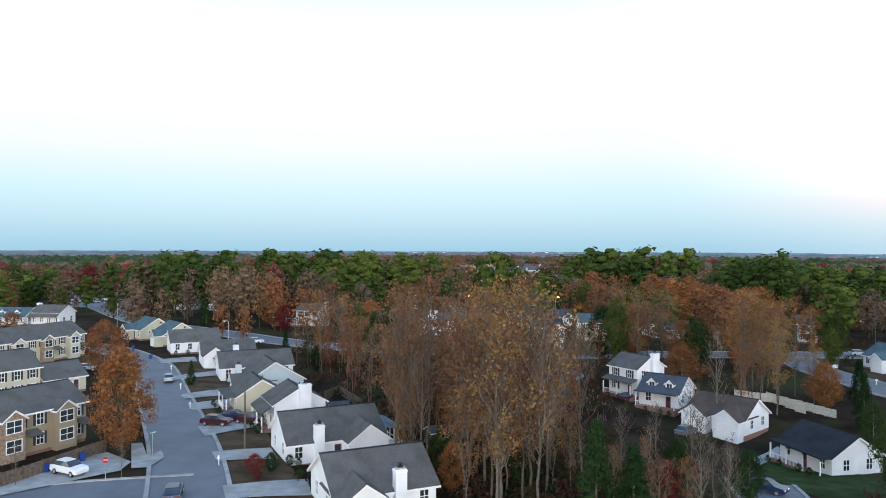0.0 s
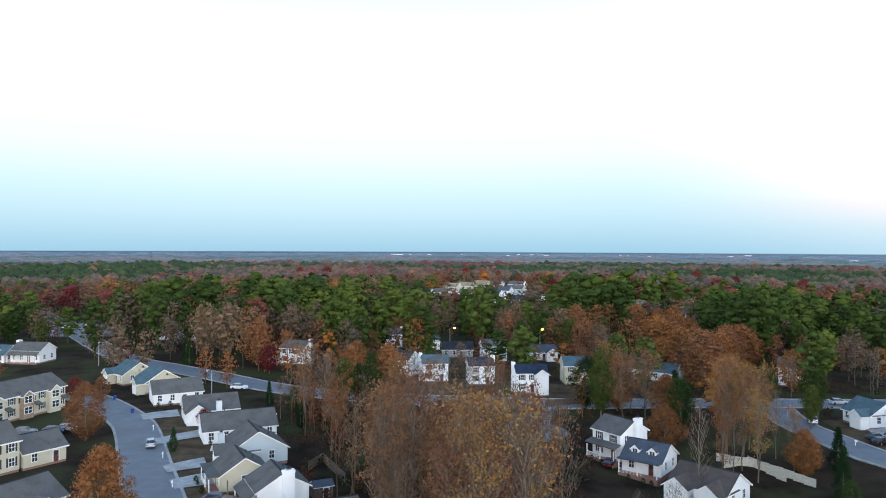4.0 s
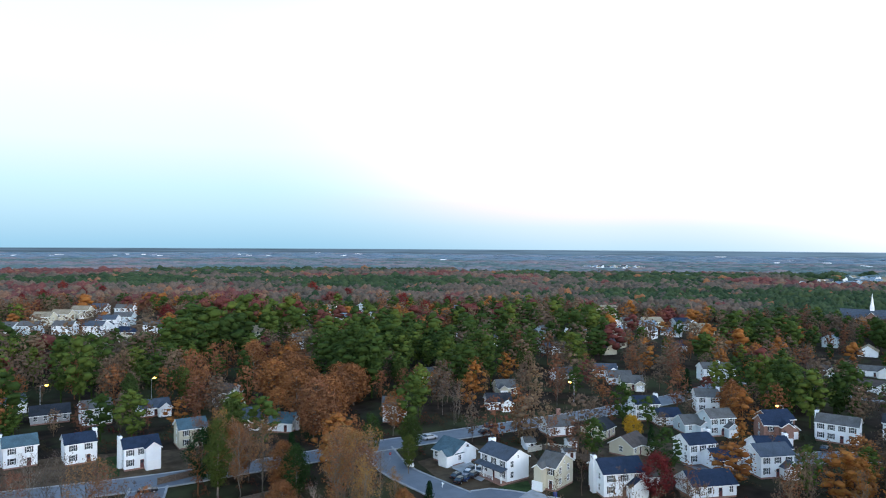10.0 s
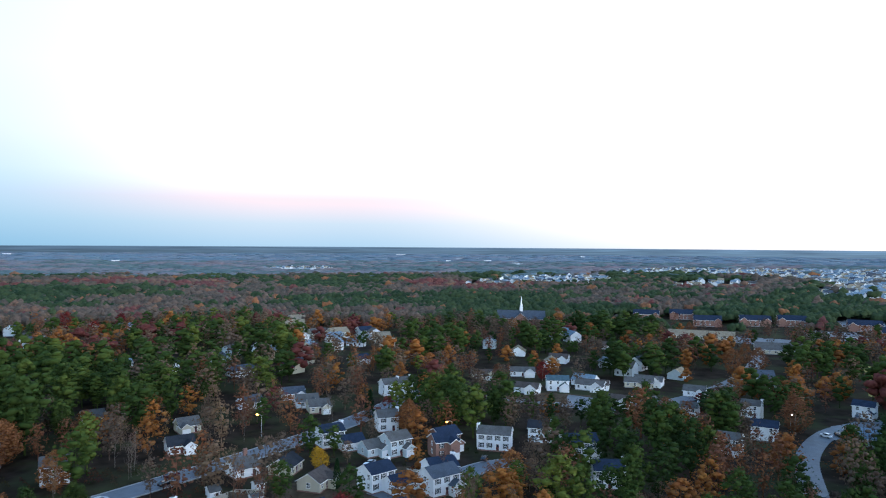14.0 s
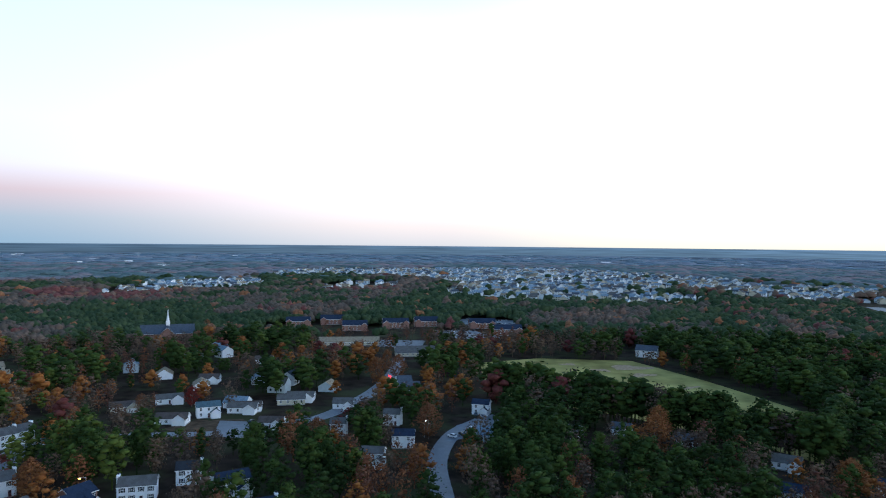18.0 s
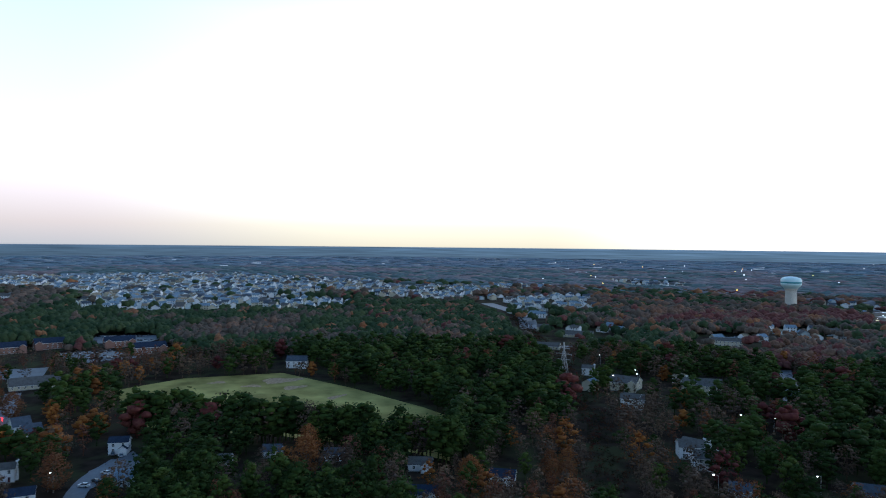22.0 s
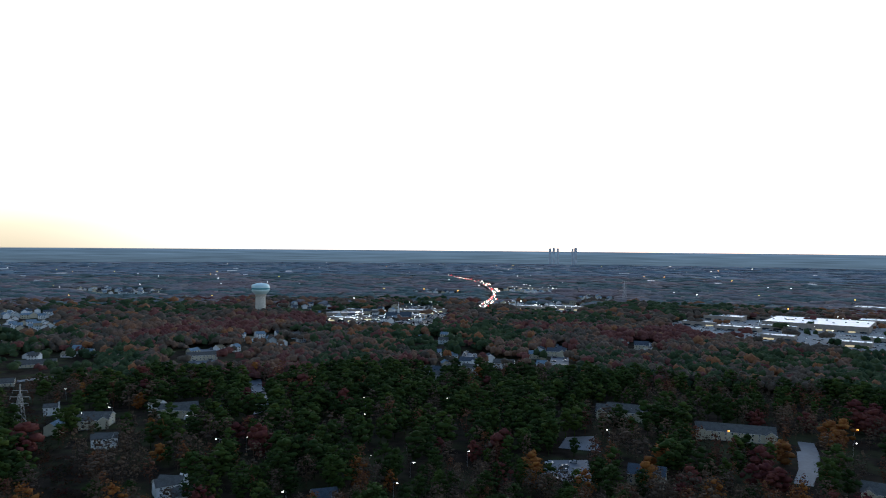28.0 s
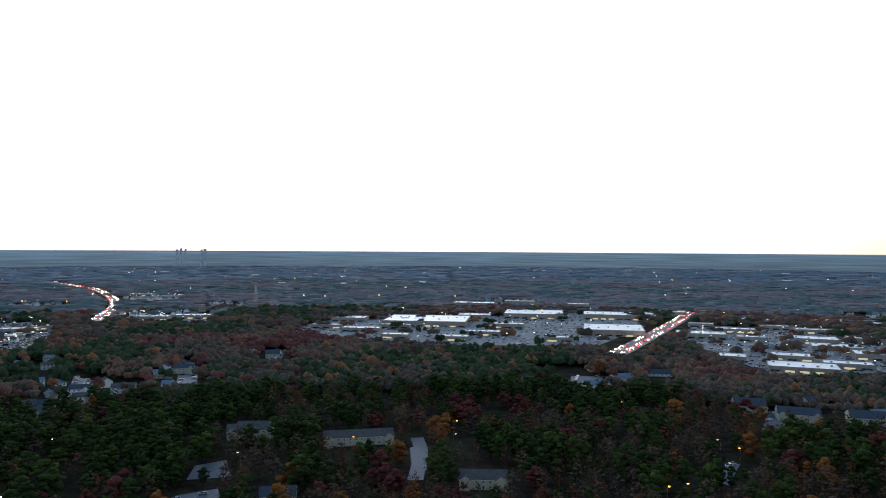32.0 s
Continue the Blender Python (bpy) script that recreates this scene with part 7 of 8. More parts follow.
def far_woods(name, r0, r1, grain, clusters, stops, label, lows, seed):
    rng = np.random.default_rng(seed)
    shapes = bumpy_crowns(rng, clusters, 14)
    vs, fs, tones, n, r = [], [], [], 0, r0
    while r < r1:
        step = r / grain
        count = int(2 * math.pi * r / step)
        for k in range(count):
            az = (k + rng.uniform(0, 1)) / count * 2 * math.pi
            rr = r + rng.uniform(-0.5, 0.5) * step
            x, y = rr * math.sin(az), rr * math.cos(az)
            if not in_view(x, y, 1) or rng.uniform() < 0.04 or far_open(x, y):
                continue
            what = patch_kind(x, y)
            if what is None or rng.uniform() < (0.55 if what == "red" else 0.35):
                broad = noise.noise(Vector((x / 260, y / 260, 8.2))) + 0.5 * noise.noise(Vector((x / 90, y / 90, 2.2))) + rng.normal() * 0.13
                what = "pine" if broad > 0.03 else "bare" if broad > -0.32 else "russet" if broad > -0.45 else "red"
                if rng.uniform() < 0.03:
                    what = "orange"
            if y < -250 and what in ("pine", "bare") and rng.uniform() < 0.14:
                what = ("russet", "red", "orange")[int(rng.integers(0, 3))]
            lo, hi = SPECIES[what]
            size = step * (rng.uniform(0.65, 1.0) if r0 < 1200 else rng.uniform(0.8, 1.15))
            tall = min(size, 8 if r0 < 1200 else 5 if r0 < 2000 else 3) * rng.uniform(0.75, 1.35)
            v, f = shapes[int(rng.integers(0, 14))]
            v = v * np.array([size, size, tall])
            v += (x, y, terrain(x, y) + lows + rng.uniform(-2, 2.5))
            vs.append(v)
            fs.append(f + n)
            tones.append(np.full(len(v), rng.uniform(lo, hi) if r0 < 1200 else lo + (hi - lo) * rng.uniform(0.35, 0.65)))
            n += len(v)
        r += step * 0.85
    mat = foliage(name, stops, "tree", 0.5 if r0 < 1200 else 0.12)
    me = big_mesh(name, np.concatenate(vs), np.concatenate(fs), mat)
    me.attributes.new("tone", "FLOAT", "POINT").data.foreach_set("value", np.concatenate(tones).astype(np.float32))
    tagged(new(name, me), label, "woods", kind="stuff")


# open patches in the far woods (x, y, radius): water tower, steeple, then discs that keep the campus in the camera's
# view
FAR_CLEARINGS = [(TOWER_AT[0], TOWER_AT[1], 16), (WHITE_STEEPLE_AT[0], WHITE_STEEPLE_AT[1], 14), (655, 10, 42), (650, 75, 45), (655, 145, 45), (665, 205, 40)]


def far_open(x, y):
    for cx, cy, cr in FAR_CLEARINGS:
        if math.hypot(x - cx, y - cy) < cr:
            return True
    # crowns that would hide lots, shops, estates, houses or roads from the camera left out
    q = 1 + 35 / math.hypot(x, y)
    if any(inside(x, y, p) or inside(x * q, y * q, p) for p in LOTS):
        return True
    if any(inside(x, y, p) for p in SHOP_LOTS):
        return random.random() < 0.97
    if any(inside(x * (1 + 65 / math.hypot(x, y)), y * (1 + 65 / math.hypot(x, y)), p) for p in SHOP_LOTS):
        return True
    k = 1 + 70 / math.hypot(x, y)
    for cx, cy, cr in ESTATES + EAST_ESTATES + SOUTH_CLUSTERS:
        if min(math.hypot(x - cx, y - cy), math.hypot(x * k - cx, y * k - cy)) < cr:
            return random.random() < (0.97 if cr > 55 else 0.93)
    for q in (1, 1 + 30 / math.hypot(x, y), 1 + 60 / math.hypot(x, y)):
        for hx, hy, hr, *_ in CELLS.get((int(x * q // 40), int(y * q // 40)), ()):
            if math.hypot(x * q - hx, y * q - hy) < hr + 5:
                return True
    for line, width in ALL_ROADS[9:]:
        if any(segment_distance(x * q, y * q, line) < 24 for q in (1, 1 + 40 / math.hypot(x, y), 1 + 85 / math.hypot(x, y))):
            return True
    return segment_distance(x, y, POWER_LINE) < 12


MIXED = [(0.0, (0.024, 0.042, 0.021)), (0.36, (0.054, 0.074, 0.033)), (0.42, (0.074, 0.064, 0.05)), (0.66, (0.128, 0.092, 0.07)), (0.8, (0.172, 0.094, 0.06)), (0.9, (0.23, 0.101, 0.046)), (0.92, (0.112, 0.046, 0.041)), (1.0, (0.15, 0.06, 0.051))]
# distance haze painted into these leaf colours: paler, bluer and more even farther out
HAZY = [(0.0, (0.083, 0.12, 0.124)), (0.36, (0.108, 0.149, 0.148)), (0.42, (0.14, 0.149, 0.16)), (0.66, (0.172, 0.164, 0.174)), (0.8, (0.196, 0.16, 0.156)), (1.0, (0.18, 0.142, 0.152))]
HAZIER = [(0.0, (0.11, 0.168, 0.21)), (0.36, (0.126, 0.182, 0.224)), (0.42, (0.14, 0.182, 0.224)), (0.66, (0.152, 0.186, 0.224)), (1.0, (0.164, 0.18, 0.216))]
far_woods("mid_woods", 630, 1020, 95, 3, MIXED, "mixed green and russet woods in the middle distance", 5, 21)
far_woods("back_woods", 1000, 1500, 80, 2, MIXED, "mixed woods behind the estates and the shops", 5, 24)
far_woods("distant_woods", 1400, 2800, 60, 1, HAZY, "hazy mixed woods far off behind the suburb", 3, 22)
far_woods("farthest_woods", 2650, 4850, 60, 1, HAZIER, "dim blue-grey woods below the horizon", 3, 23)


# ---- lawns, drives, car parks ----
def sheet(name, poly, lift, material, label, category):
    """A level-edged patch of ground cover, cut fine enough to follow the land."""
    bm = bmesh.new()
    face = bm.faces.new([bm.verts.new((x, y, 0)) for x, y in poly])
    bmesh.ops.triangulate(bm, faces=[face])
    for _ in range(4):
        long = [e for e in bm.edges if e.calc_length() > 7]
        if not long or len(bm.faces) > 4000:
            break
        bmesh.ops.subdivide_edges(bm, edges=long, cuts=1)
        bmesh.ops.triangulate(bm, faces=bm.faces[:])
    for v in bm.verts:
        v.co.z = terrain(v.co.x, v.co.y) + lift
    bm.normal_update()
    me = bpy.data.meshes.new(name)
    bm.to_mesh(me)
    bm.free()
    me.materials.append(material)
    return tagged(new(name, me), label, category, kind="structure")


for i, p in enumerate(LAWNS):
    sheet("lawn", p, 0.05 + 0.003 * i, LAWN, "dormant brown lawn with fallen leaves beside the houses", "lawn")
for p in GREEN_LAWNS:
    sheet("lawn", p, 0.075, GREEN_LAWN, "green lawn in front of a house", "lawn")
ex, ey = TEE_STREET[-1]
sheet("road", [(ex + 8 * math.cos(a), ey + 8 * math.sin(a)) for a in np.linspace(0, 2 * math.pi, 25)[:-1]], 0.19, ASPHALT, "round asphalt turning head at the end of a short street", "road")
for i, p in enumerate(DRIVES):
    sheet("driveway", p, 0.2 + 0.003 * i, CONCRETE, "pale concrete driveway running up to a house", "driveway")
for i, p in enumerate(LOTS):
    sheet("car_park", p, 0.2 + 0.003 * i, ASPHALT, "grey asphalt car park among the trees", "car park")
for i, p in enumerate(SHOP_LOTS):
    sheet("car_park", p, 0.3 + 0.02 * i, CONCRETE, "broad pale car park in front of the shops", "car park")
sheet("field", FIELD, 0.12, PASTURE, "pale green mown field ringed by woods", "field")


def worn_patch(x, y, rx, ry, turn, phase):
    out = []
    for a in np.linspace(0, 2 * math.pi, 16)[:-1]:
        k = 1 + 0.25 * math.sin(3 * a + phase) + 0.12 * math.cos(5 * a)
        u, v = rx * k * math.cos(a), ry * k * math.sin(a)
        out.append((x + u * math.cos(turn) - v * math.sin(turn), y + u * math.sin(turn) + v * math.cos(turn)))
    return out


for i, spot in enumerate(((505, -88, 9, 14, 0, 0), (478, -92, 5, 9, 0.4, 1.0), (492, -66, 4, 7, -0.3, 2.0), (440, -112, 3, 9, 0.6, 0.5), (512, -45, 4, 6, 0.1, 3.0))):
    sheet("soil_patch", worn_patch(*spot), 0.2 + 0.004 * i, BARE_SOIL, "bare sandy soil patch worn into the field", "soil")


# ---- vehicles ----
def car_parts():
    body = Shape()
    prof = [(-2.25, 0.35), (2.25, 0.35), (2.3, 0.75), (2.15, 0.92), (1.1, 1.02), (-1.7, 1.05), (-2.25, 0.98), (-2.32, 0.6)]
    body.prism(prof, -0.88, 0.88, 0, "y")
    cabin = Shape()
    lo, hi = [(1.15, 1.0), (-1.95, 1.03)], [(0.35, 1.5), (-1.35, 1.5)]
    pts = [(lo[0][0], y, lo[0][1]) for y in (-0.84, 0.84)] + [(lo[1][0], y, lo[1][1]) for y in (0.84, -0.84)]
    top = [(hi[0][0], y, hi[0][1]) for y in (-0.64, 0.64)] + [(hi[1][0], y, hi[1][1]) for y in (0.64, -0.64)]
    cabin.v = pts + top
    cabin.f = [(0, 1, 5, 4), (1, 2, 6, 5), (2, 3, 7, 6), (3, 0, 4, 7), (4, 5, 6, 7)]
    cabin.s = [0] * 5
    roof = Shape()
    roof.box(-1.4, -0.66, 1.49, 0.38, 0.66, 1.54)
    wheel = Shape()
    n = 12
    ring = [(0.33 * math.cos(2 * math.pi * k / n), 0.33 * math.sin(2 * math.pi * k / n)) for k in range(n)]
    wheel.prism(ring, -0.11, 0.11, 0, "y")
    light = Shape()
    light.box(-0.03, -0.22, -0.07, 0.03, 0.22, 0.07)
    return body, cabin, roof, wheel, light


CAR_BODY, CAR_CABIN, CAR_ROOF, CAR_WHEEL, CAR_LIGHT = car_parts()
CAR_MESHES = {}
for paint in CAR_PAINTS:
    CAR_MESHES[paint.name[4:].split(".")[0]] = (CAR_BODY.mesh("body", paint), CAR_ROOF.mesh("roof_panel", paint))
CABIN_MESH, WHEEL_MESH = CAR_CABIN.mesh("greenhouse", GLASS), CAR_WHEEL.mesh("wheel", BLACK)
rim = Shape()
rim.prism([(0.2 * math.cos(a), 0.2 * math.sin(a)) for a in np.linspace(0, 2 * math.pi, 11)[:-1]], -0.012, 0.012, 0, "y")
RIM_MESH = rim.mesh("rim", METAL)
HEAD_MESH, TAIL_MESH = CAR_LIGHT.mesh("headlight", TRIM), CAR_LIGHT.mesh("tail_light", DOOR_RED)


def car(x, y, turn, paint, group="parked cars"):
    body, roof = CAR_MESHES[paint]
    where = "parked on asphalt" if group != "cars on the road" else "standing on the road"
    tall = 1.12 if paint in ("white", "grey") else 1.0
    ob = thing("car", f"{paint} car with dark windows {where}", "car", group, (x, y, terrain(x, y) + 0.2), turn)
    ob.scale = (1, 1, tall)
    part("body", body, ob)
    part("greenhouse", CABIN_MESH, ob)
    part("roof_panel", roof, ob)
    for wx in (-1.45, 1.4):
        for wy in (-0.8, 0.8):
            wheel = part("wheel", WHEEL_MESH, ob, (wx, wy, 0.33))
            if math.hypot(x, y) < 200:
                part("rim", RIM_MESH, wheel, (0, 0.115 if wy > 0 else -0.115, 0), label="silver wheel rim")
    for wy in (-0.6, 0.6):
        part("headlight", HEAD_MESH, ob, (2.27, wy, 0.72))
        part("tail_light", TAIL_MESH, ob, (-2.29, wy, 0.78))
    return ob


for spec in CARS:
    car(*spec)
for spec in ROAD_CARS:
    car(*spec, "cars on the road")
for spec in LOT_CARS:
    car(*spec, "cars in the car parks")


# ---- street lamps, signs, posts ----
def tube_mesh(name, pts, radii, mat, sides=6):
    s = Shape()
    s.tube(pts, radii, sides)
    return s.mesh(name, mat)


POLE = tube_mesh("pole", [(0, 0, -0.3), (0, 0, 4), (0, 0, 8)], [0.11, 0.09, 0.06], METAL)
arm = Shape()
arm.prism([(-0.05, 7.8), (0.9, 8.15), (1.8, 8.2), (1.8, 8.28), (0.85, 8.25), (-0.05, 7.9)], -0.04, 0.04, 0, "y")
ARM = arm.mesh("arm", METAL)
head = Shape()
head.prism([(1.5, 8.1), (2.3, 8.1), (2.35, 8.2), (2.2, 8.32), (1.6, 8.32)], -0.16, 0.16, 0, "y")
HEAD = head.mesh("lamp_head", METAL)


def lens_mesh(mat, size):
    v = BALL_V * np.array([size, size, size * 0.6])
    return big_mesh("lens", v, BALL_F, mat)


LENSES = {"white": lens_mesh(LAMP_WHITE, 0.4), "orange": lens_mesh(LAMP_ORANGE, 0.5), "off": lens_mesh(TRIM, 0.2)}


def street_lamp(x, y, glow, turn=0.0):
    far = math.hypot(x, y) > 250
    state = {"white": "lit white", "orange": "lit orange", "off": "unlit"}[glow]
    ob = thing("street_lamp", f"grey steel street lamp, {state}, beside the road", "street lamp", "street lamps", (x, y, terrain(x, y)), turn)
    part("pole", POLE, ob)
    part("arm", ARM, ob)
    top = part("lamp_head", HEAD, ob)
    lens = part("lens", LENSES[glow], top, (1.9, 0, 8.0), label=f"{state} lamp lens")
    if far:
        lens.scale = (1.25, 1.25, 1.25)
    return ob


for i, (x, y, glow) in enumerate(LAMPS + SOUTH_LAMPS):
    street_lamp(x, y, glow, 50 * i % 360)


def wood_pole(x, y, height=9):
    ob = thing("utility_pole", "weathered wooden utility pole at the roadside", "pole", "", (x, y, terrain(x, y)))
    part("shaft", tube_mesh("shaft", [(0, 0, -0.3), (0, 0, height)], [0.15, 0.1], WOOD), ob)
    return ob


wood_pole(-26.5, 95.5, 9)
wood_pole(-43, 152, 7)


# ---- fences, bins, letter boxes, signs, sheds ----
def panel_mesh(mat, tall, width=2.4):
    """A fence panel in one piece: upright boards that stand proud by turns."""
    n, front = 15, []
    for k in range(n):
        y = -0.03 if k % 2 else -0.012
        front += [(width * k / n, y), (width * (k + 1) / n, y)]
    ring = front + [(width, 0.02), (0, 0.02)]
    s = Shape()
    m = len(ring)
    s.v = [(x, y, z) for z in (0.06, tall) for x, y in ring]
    s.f = [tuple(range(m)), tuple(range(2 * m - 1, m - 1, -1))] + [(k, (k + 1) % m, m + (k + 1) % m, m + k) for k in range(m)]
    s.s = [0] * len(s.f)
    return s.mesh("panel", mat)


FENCE_STYLE = {"dark": (panel_mesh(WOOD, 1.75), WOOD, 1.85, "weathered dark brown board fence"), "pale": (panel_mesh(PALE_FENCE, 1.6), PALE_FENCE, 1.7, "pale board fence")}


def fence(line, style):
    panel, mat, tall, words = FENCE_STYLE[style]
    ob = thing("fence", f"{words} round a back yard", "fence", "yard fences", (*line[0], terrain(*line[0])))
    s = Shape()
    s.box(-0.06, -0.06, -0.3, 0.06, 0.06, tall)
    post = s.mesh("post", mat)
    ox, oy, oz = line[0][0], line[0][1], terrain(*line[0])
    for (ax, ay), (bx, by) in zip(line, line[1:]):
        length = math.hypot(bx - ax, by - ay)
        n = max(1, round(length / 2.4))
        turn = math.degrees(math.atan2(by - ay, bx - ax))
        for k in range(n):
            x, y = ax + (bx - ax) * k / n, ay + (by - ay) * k / n
            z = terrain(x, y) - oz
            part("post", post, ob, (x - ox, y - oy, z), turn)
            part("panel", panel, ob, (x - ox, y - oy, z), turn).scale = (length / n / 2.4, 1, 1)


for line, style in FENCES:
    fence(line, style)

BIN_BLUE = surface("blue_plastic", (0.012, 0.045, 0.22), 0.45, 2, 0.1)
SIGN_RED = surface("sign_red", (0.4, 0.02, 0.02), 0.5, 2, 0.05)
SIGN_GREEN = surface("sign_green", (0.01, 0.2, 0.08), 0.5, 2, 0.05)


def wheelie_bin(x, y, turn, _):
    ob = thing("wheelie_bin", "blue plastic wheeled bin standing by the kerb", "bin", "wheelie bins", (x, y, terrain(x, y) + 0.06), turn)
    s = Shape()
    s.prism([(-0.24, 0.1), (0.24, 0.1), (0.32, 1.0), (-0.32, 1.0)], -0.3, 0.3, 0, "y")
    part("body", s.mesh("body", BIN_BLUE), ob)
    s = Shape()
    s.prism([(-0.38, 1.0), (0.36, 1.0), (0.3, 1.1), (-0.3, 1.12)], -0.33, 0.33, 0, "y")
    part("lid", s.mesh("lid", BIN_BLUE), ob)
    for side in (-0.27, 0.27):
        s = Shape()
        s.prism([(-0.28 + 0.1 * math.cos(a), 0.1 + 0.1 * math.sin(a)) for a in np.linspace(0, 6.283, 11)[:-1]], side - 0.03, side + 0.03, 0, "y")
        part("wheel", s.mesh("wheel", BLACK), ob)


def mailbox(x, y, turn, _):
    ob = thing("mailbox", "white letter box on a white wooden post", "mailbox", "letter boxes along the kerb", (x, y, terrain(x, y)), turn)
    s = Shape()
    s.box(-0.06, -0.06, -0.2, 0.06, 0.06, 1.0)
    s.box(-0.06, -0.4, 0.92, 0.06, 0.25, 1.0)
    part("post", s.mesh("post", TRIM), ob)
    s = Shape()
    s.prism([(-0.13, 1.0), (0.13, 1.0), (0.13, 1.18), (0.09, 1.26), (-0.09, 1.26), (-0.13, 1.18)], -0.42, 0.18, 0, "y")
    box = part("box", s.mesh("box", TRIM), ob)
    s = Shape()
    s.box(0.13, -0.2, 1.1, 0.15, -0.02, 1.3)
    part("flag", s.mesh("flag", SIGN_RED), box, label="small red flag")


def sign(x, y, turn, what):
    red = what == "stop"
    ob = thing("stop_sign" if red else "street_sign", "red octagonal road sign on a steel post" if red else "green street-name blade on a steel post", "sign", "", (x, y, terrain(x, y)), turn)
    part("post", tube_mesh("post", [(0, 0, -0.2), (0, 0, 2.9 if red else 3.1)], [0.04, 0.04], METAL), ob)
    s = Shape()
    if red:
        s.prism([(0.38 * math.cos(a + 0.393), 2.5 + 0.38 * math.sin(a + 0.393)) for a in np.linspace(0, 6.283, 9)[:-1]], -0.07, -0.05, 0, "y")
    else:
        s.box(-0.55, -0.02, 2.9, 0.55, 0.02, 3.12)
    part("plate", s.mesh("plate", SIGN_RED if red else SIGN_GREEN), ob)
    if red:
        text = bpy.data.curves.new("lettering", "FONT")
        text.body, text.size, text.align_x, text.extrude = "STOP", 0.26, "CENTER", 0.002
        letters = new("lettering", text)
        text.materials.append(TRIM)
        letters.parent = ob
        letters.matrix_basis = pose(0, -0.075, 2.41, 90, 0, 0)
    else:
        s = Shape()
        s.box(-0.42, -0.026, 2.98, 0.42, -0.021, 3.05)
        part("bar", s.mesh("bar", TRIM), ob)


def shed(x, y, turn, colour):
    ob = thing("shed", f"small {'dark brown' if colour == 'dark' else 'white'} garden shed in a back yard", "shed", "garden sheds", (x, y, terrain(x, y)), turn)
    s = Shape()
    gable_wall(s, 3.2, 2.6, -0.4, 2.0, 0.7)
    part("wall", s.mesh("wall", WOOD if colour == "dark" else WALLS["white"]), ob)
    s = Shape()
    gable_roof(s, 3.2, 2.6, 2.0, 0.7, 0.2, 0.1)
    part("roof", s.mesh("roof", ROOFS["slate" if colour == "dark" else "grey"], TRIM), ob)
    part("door", DOOR, ob, (0.4, -1.3, 0.0)).scale = (0.9, 1, 0.85)


for rows, make in ((BINS, wheelie_bin), (MAILBOXES, mailbox), (SIGNS, sign), (SHEDS, shed)):
    for spec in rows:
        make(*spec)


# ---- undergrowth on the floor of the near woods ----
def undergrowth():
    rng = np.random.default_rng(31)
    vs, fs, tones, n = [], [], [], 0
    shapes = []
    for _ in range(6):
        cs = rng.normal(size=(4, 3)) * np.array([0.5, 0.5, 0.22]) + (0, 0, 0.5)
        rs = rng.uniform(0.28, 0.5, 4)
        v, f = sprays(rng, cs, rs, 46, 0.12, 0.8)
        shapes.append((v, np.concatenate([f[:, (0, 1, 2)], f[:, (0, 2, 3)]])))
    spots = []
    for zx, zy, zr in RUSSET_WOODS:
        for _ in range(int(zr * zr / 3.2)):
            a, q = rng.uniform(0, 6.28), zr * 1.15 * math.sqrt(rng.uniform())
            spots.append((zx + q * math.cos(a), zy + q * math.sin(a)))
    for p in dense(POWER_LINE, 3.0):
        for _ in range(5):
            spots.append((p.x + rng.uniform(-9, 9), p.y + rng.uniform(-9, 9)))
    while len(spots) < 4200:
        a, q = radians(rng.uniform(-12, 75)), rng.uniform(78, 240)
        spots.append((q * math.sin(a), q * math.cos(a)))
    for i, (x, y) in enumerate(spots):
        if not open_ground(x, y)[0] and segment_distance(x, y, POWER_LINE) > 10:
            continue
        v, f = shapes[i % 6]
        k = rng.uniform(0.7, 2.1)
        vs.append(v * k + (x, y, terrain(x, y)))
        fs.append(f + n)
        tones.append(np.full(len(v), rng.uniform()))
        n += len(v)
    mat = foliage("undergrowth", [(0.0, (0.02, 0.03, 0.012)), (0.35, (0.05, 0.035, 0.022)), (0.6, (0.085, 0.04, 0.02)), (0.8, (0.07, 0.02, 0.018)), (1.0, (0.03, 0.04, 0.014))], "tree", 1.0)
    me = big_mesh("undergrowth", np.concatenate(vs), np.concatenate(fs), mat)
    me.attributes.new("tone", "FLOAT", "POINT").data.foreach_set("value", np.concatenate(tones).astype(np.float32))
    tagged(new("undergrowth", me), "dark red and green undergrowth on the wood floor", "undergrowth", kind="stuff")


undergrowth()


# ---- water tower ----
def lathe(profile, sides, mat, name):
    s = Shape()
    s.tube([(0, 0, z) for _, z in profile], [r for r, _ in profile], sides)
    me = s.mesh(name, mat)
    for p in me.polygons:
        p.use_smooth = True
    return me


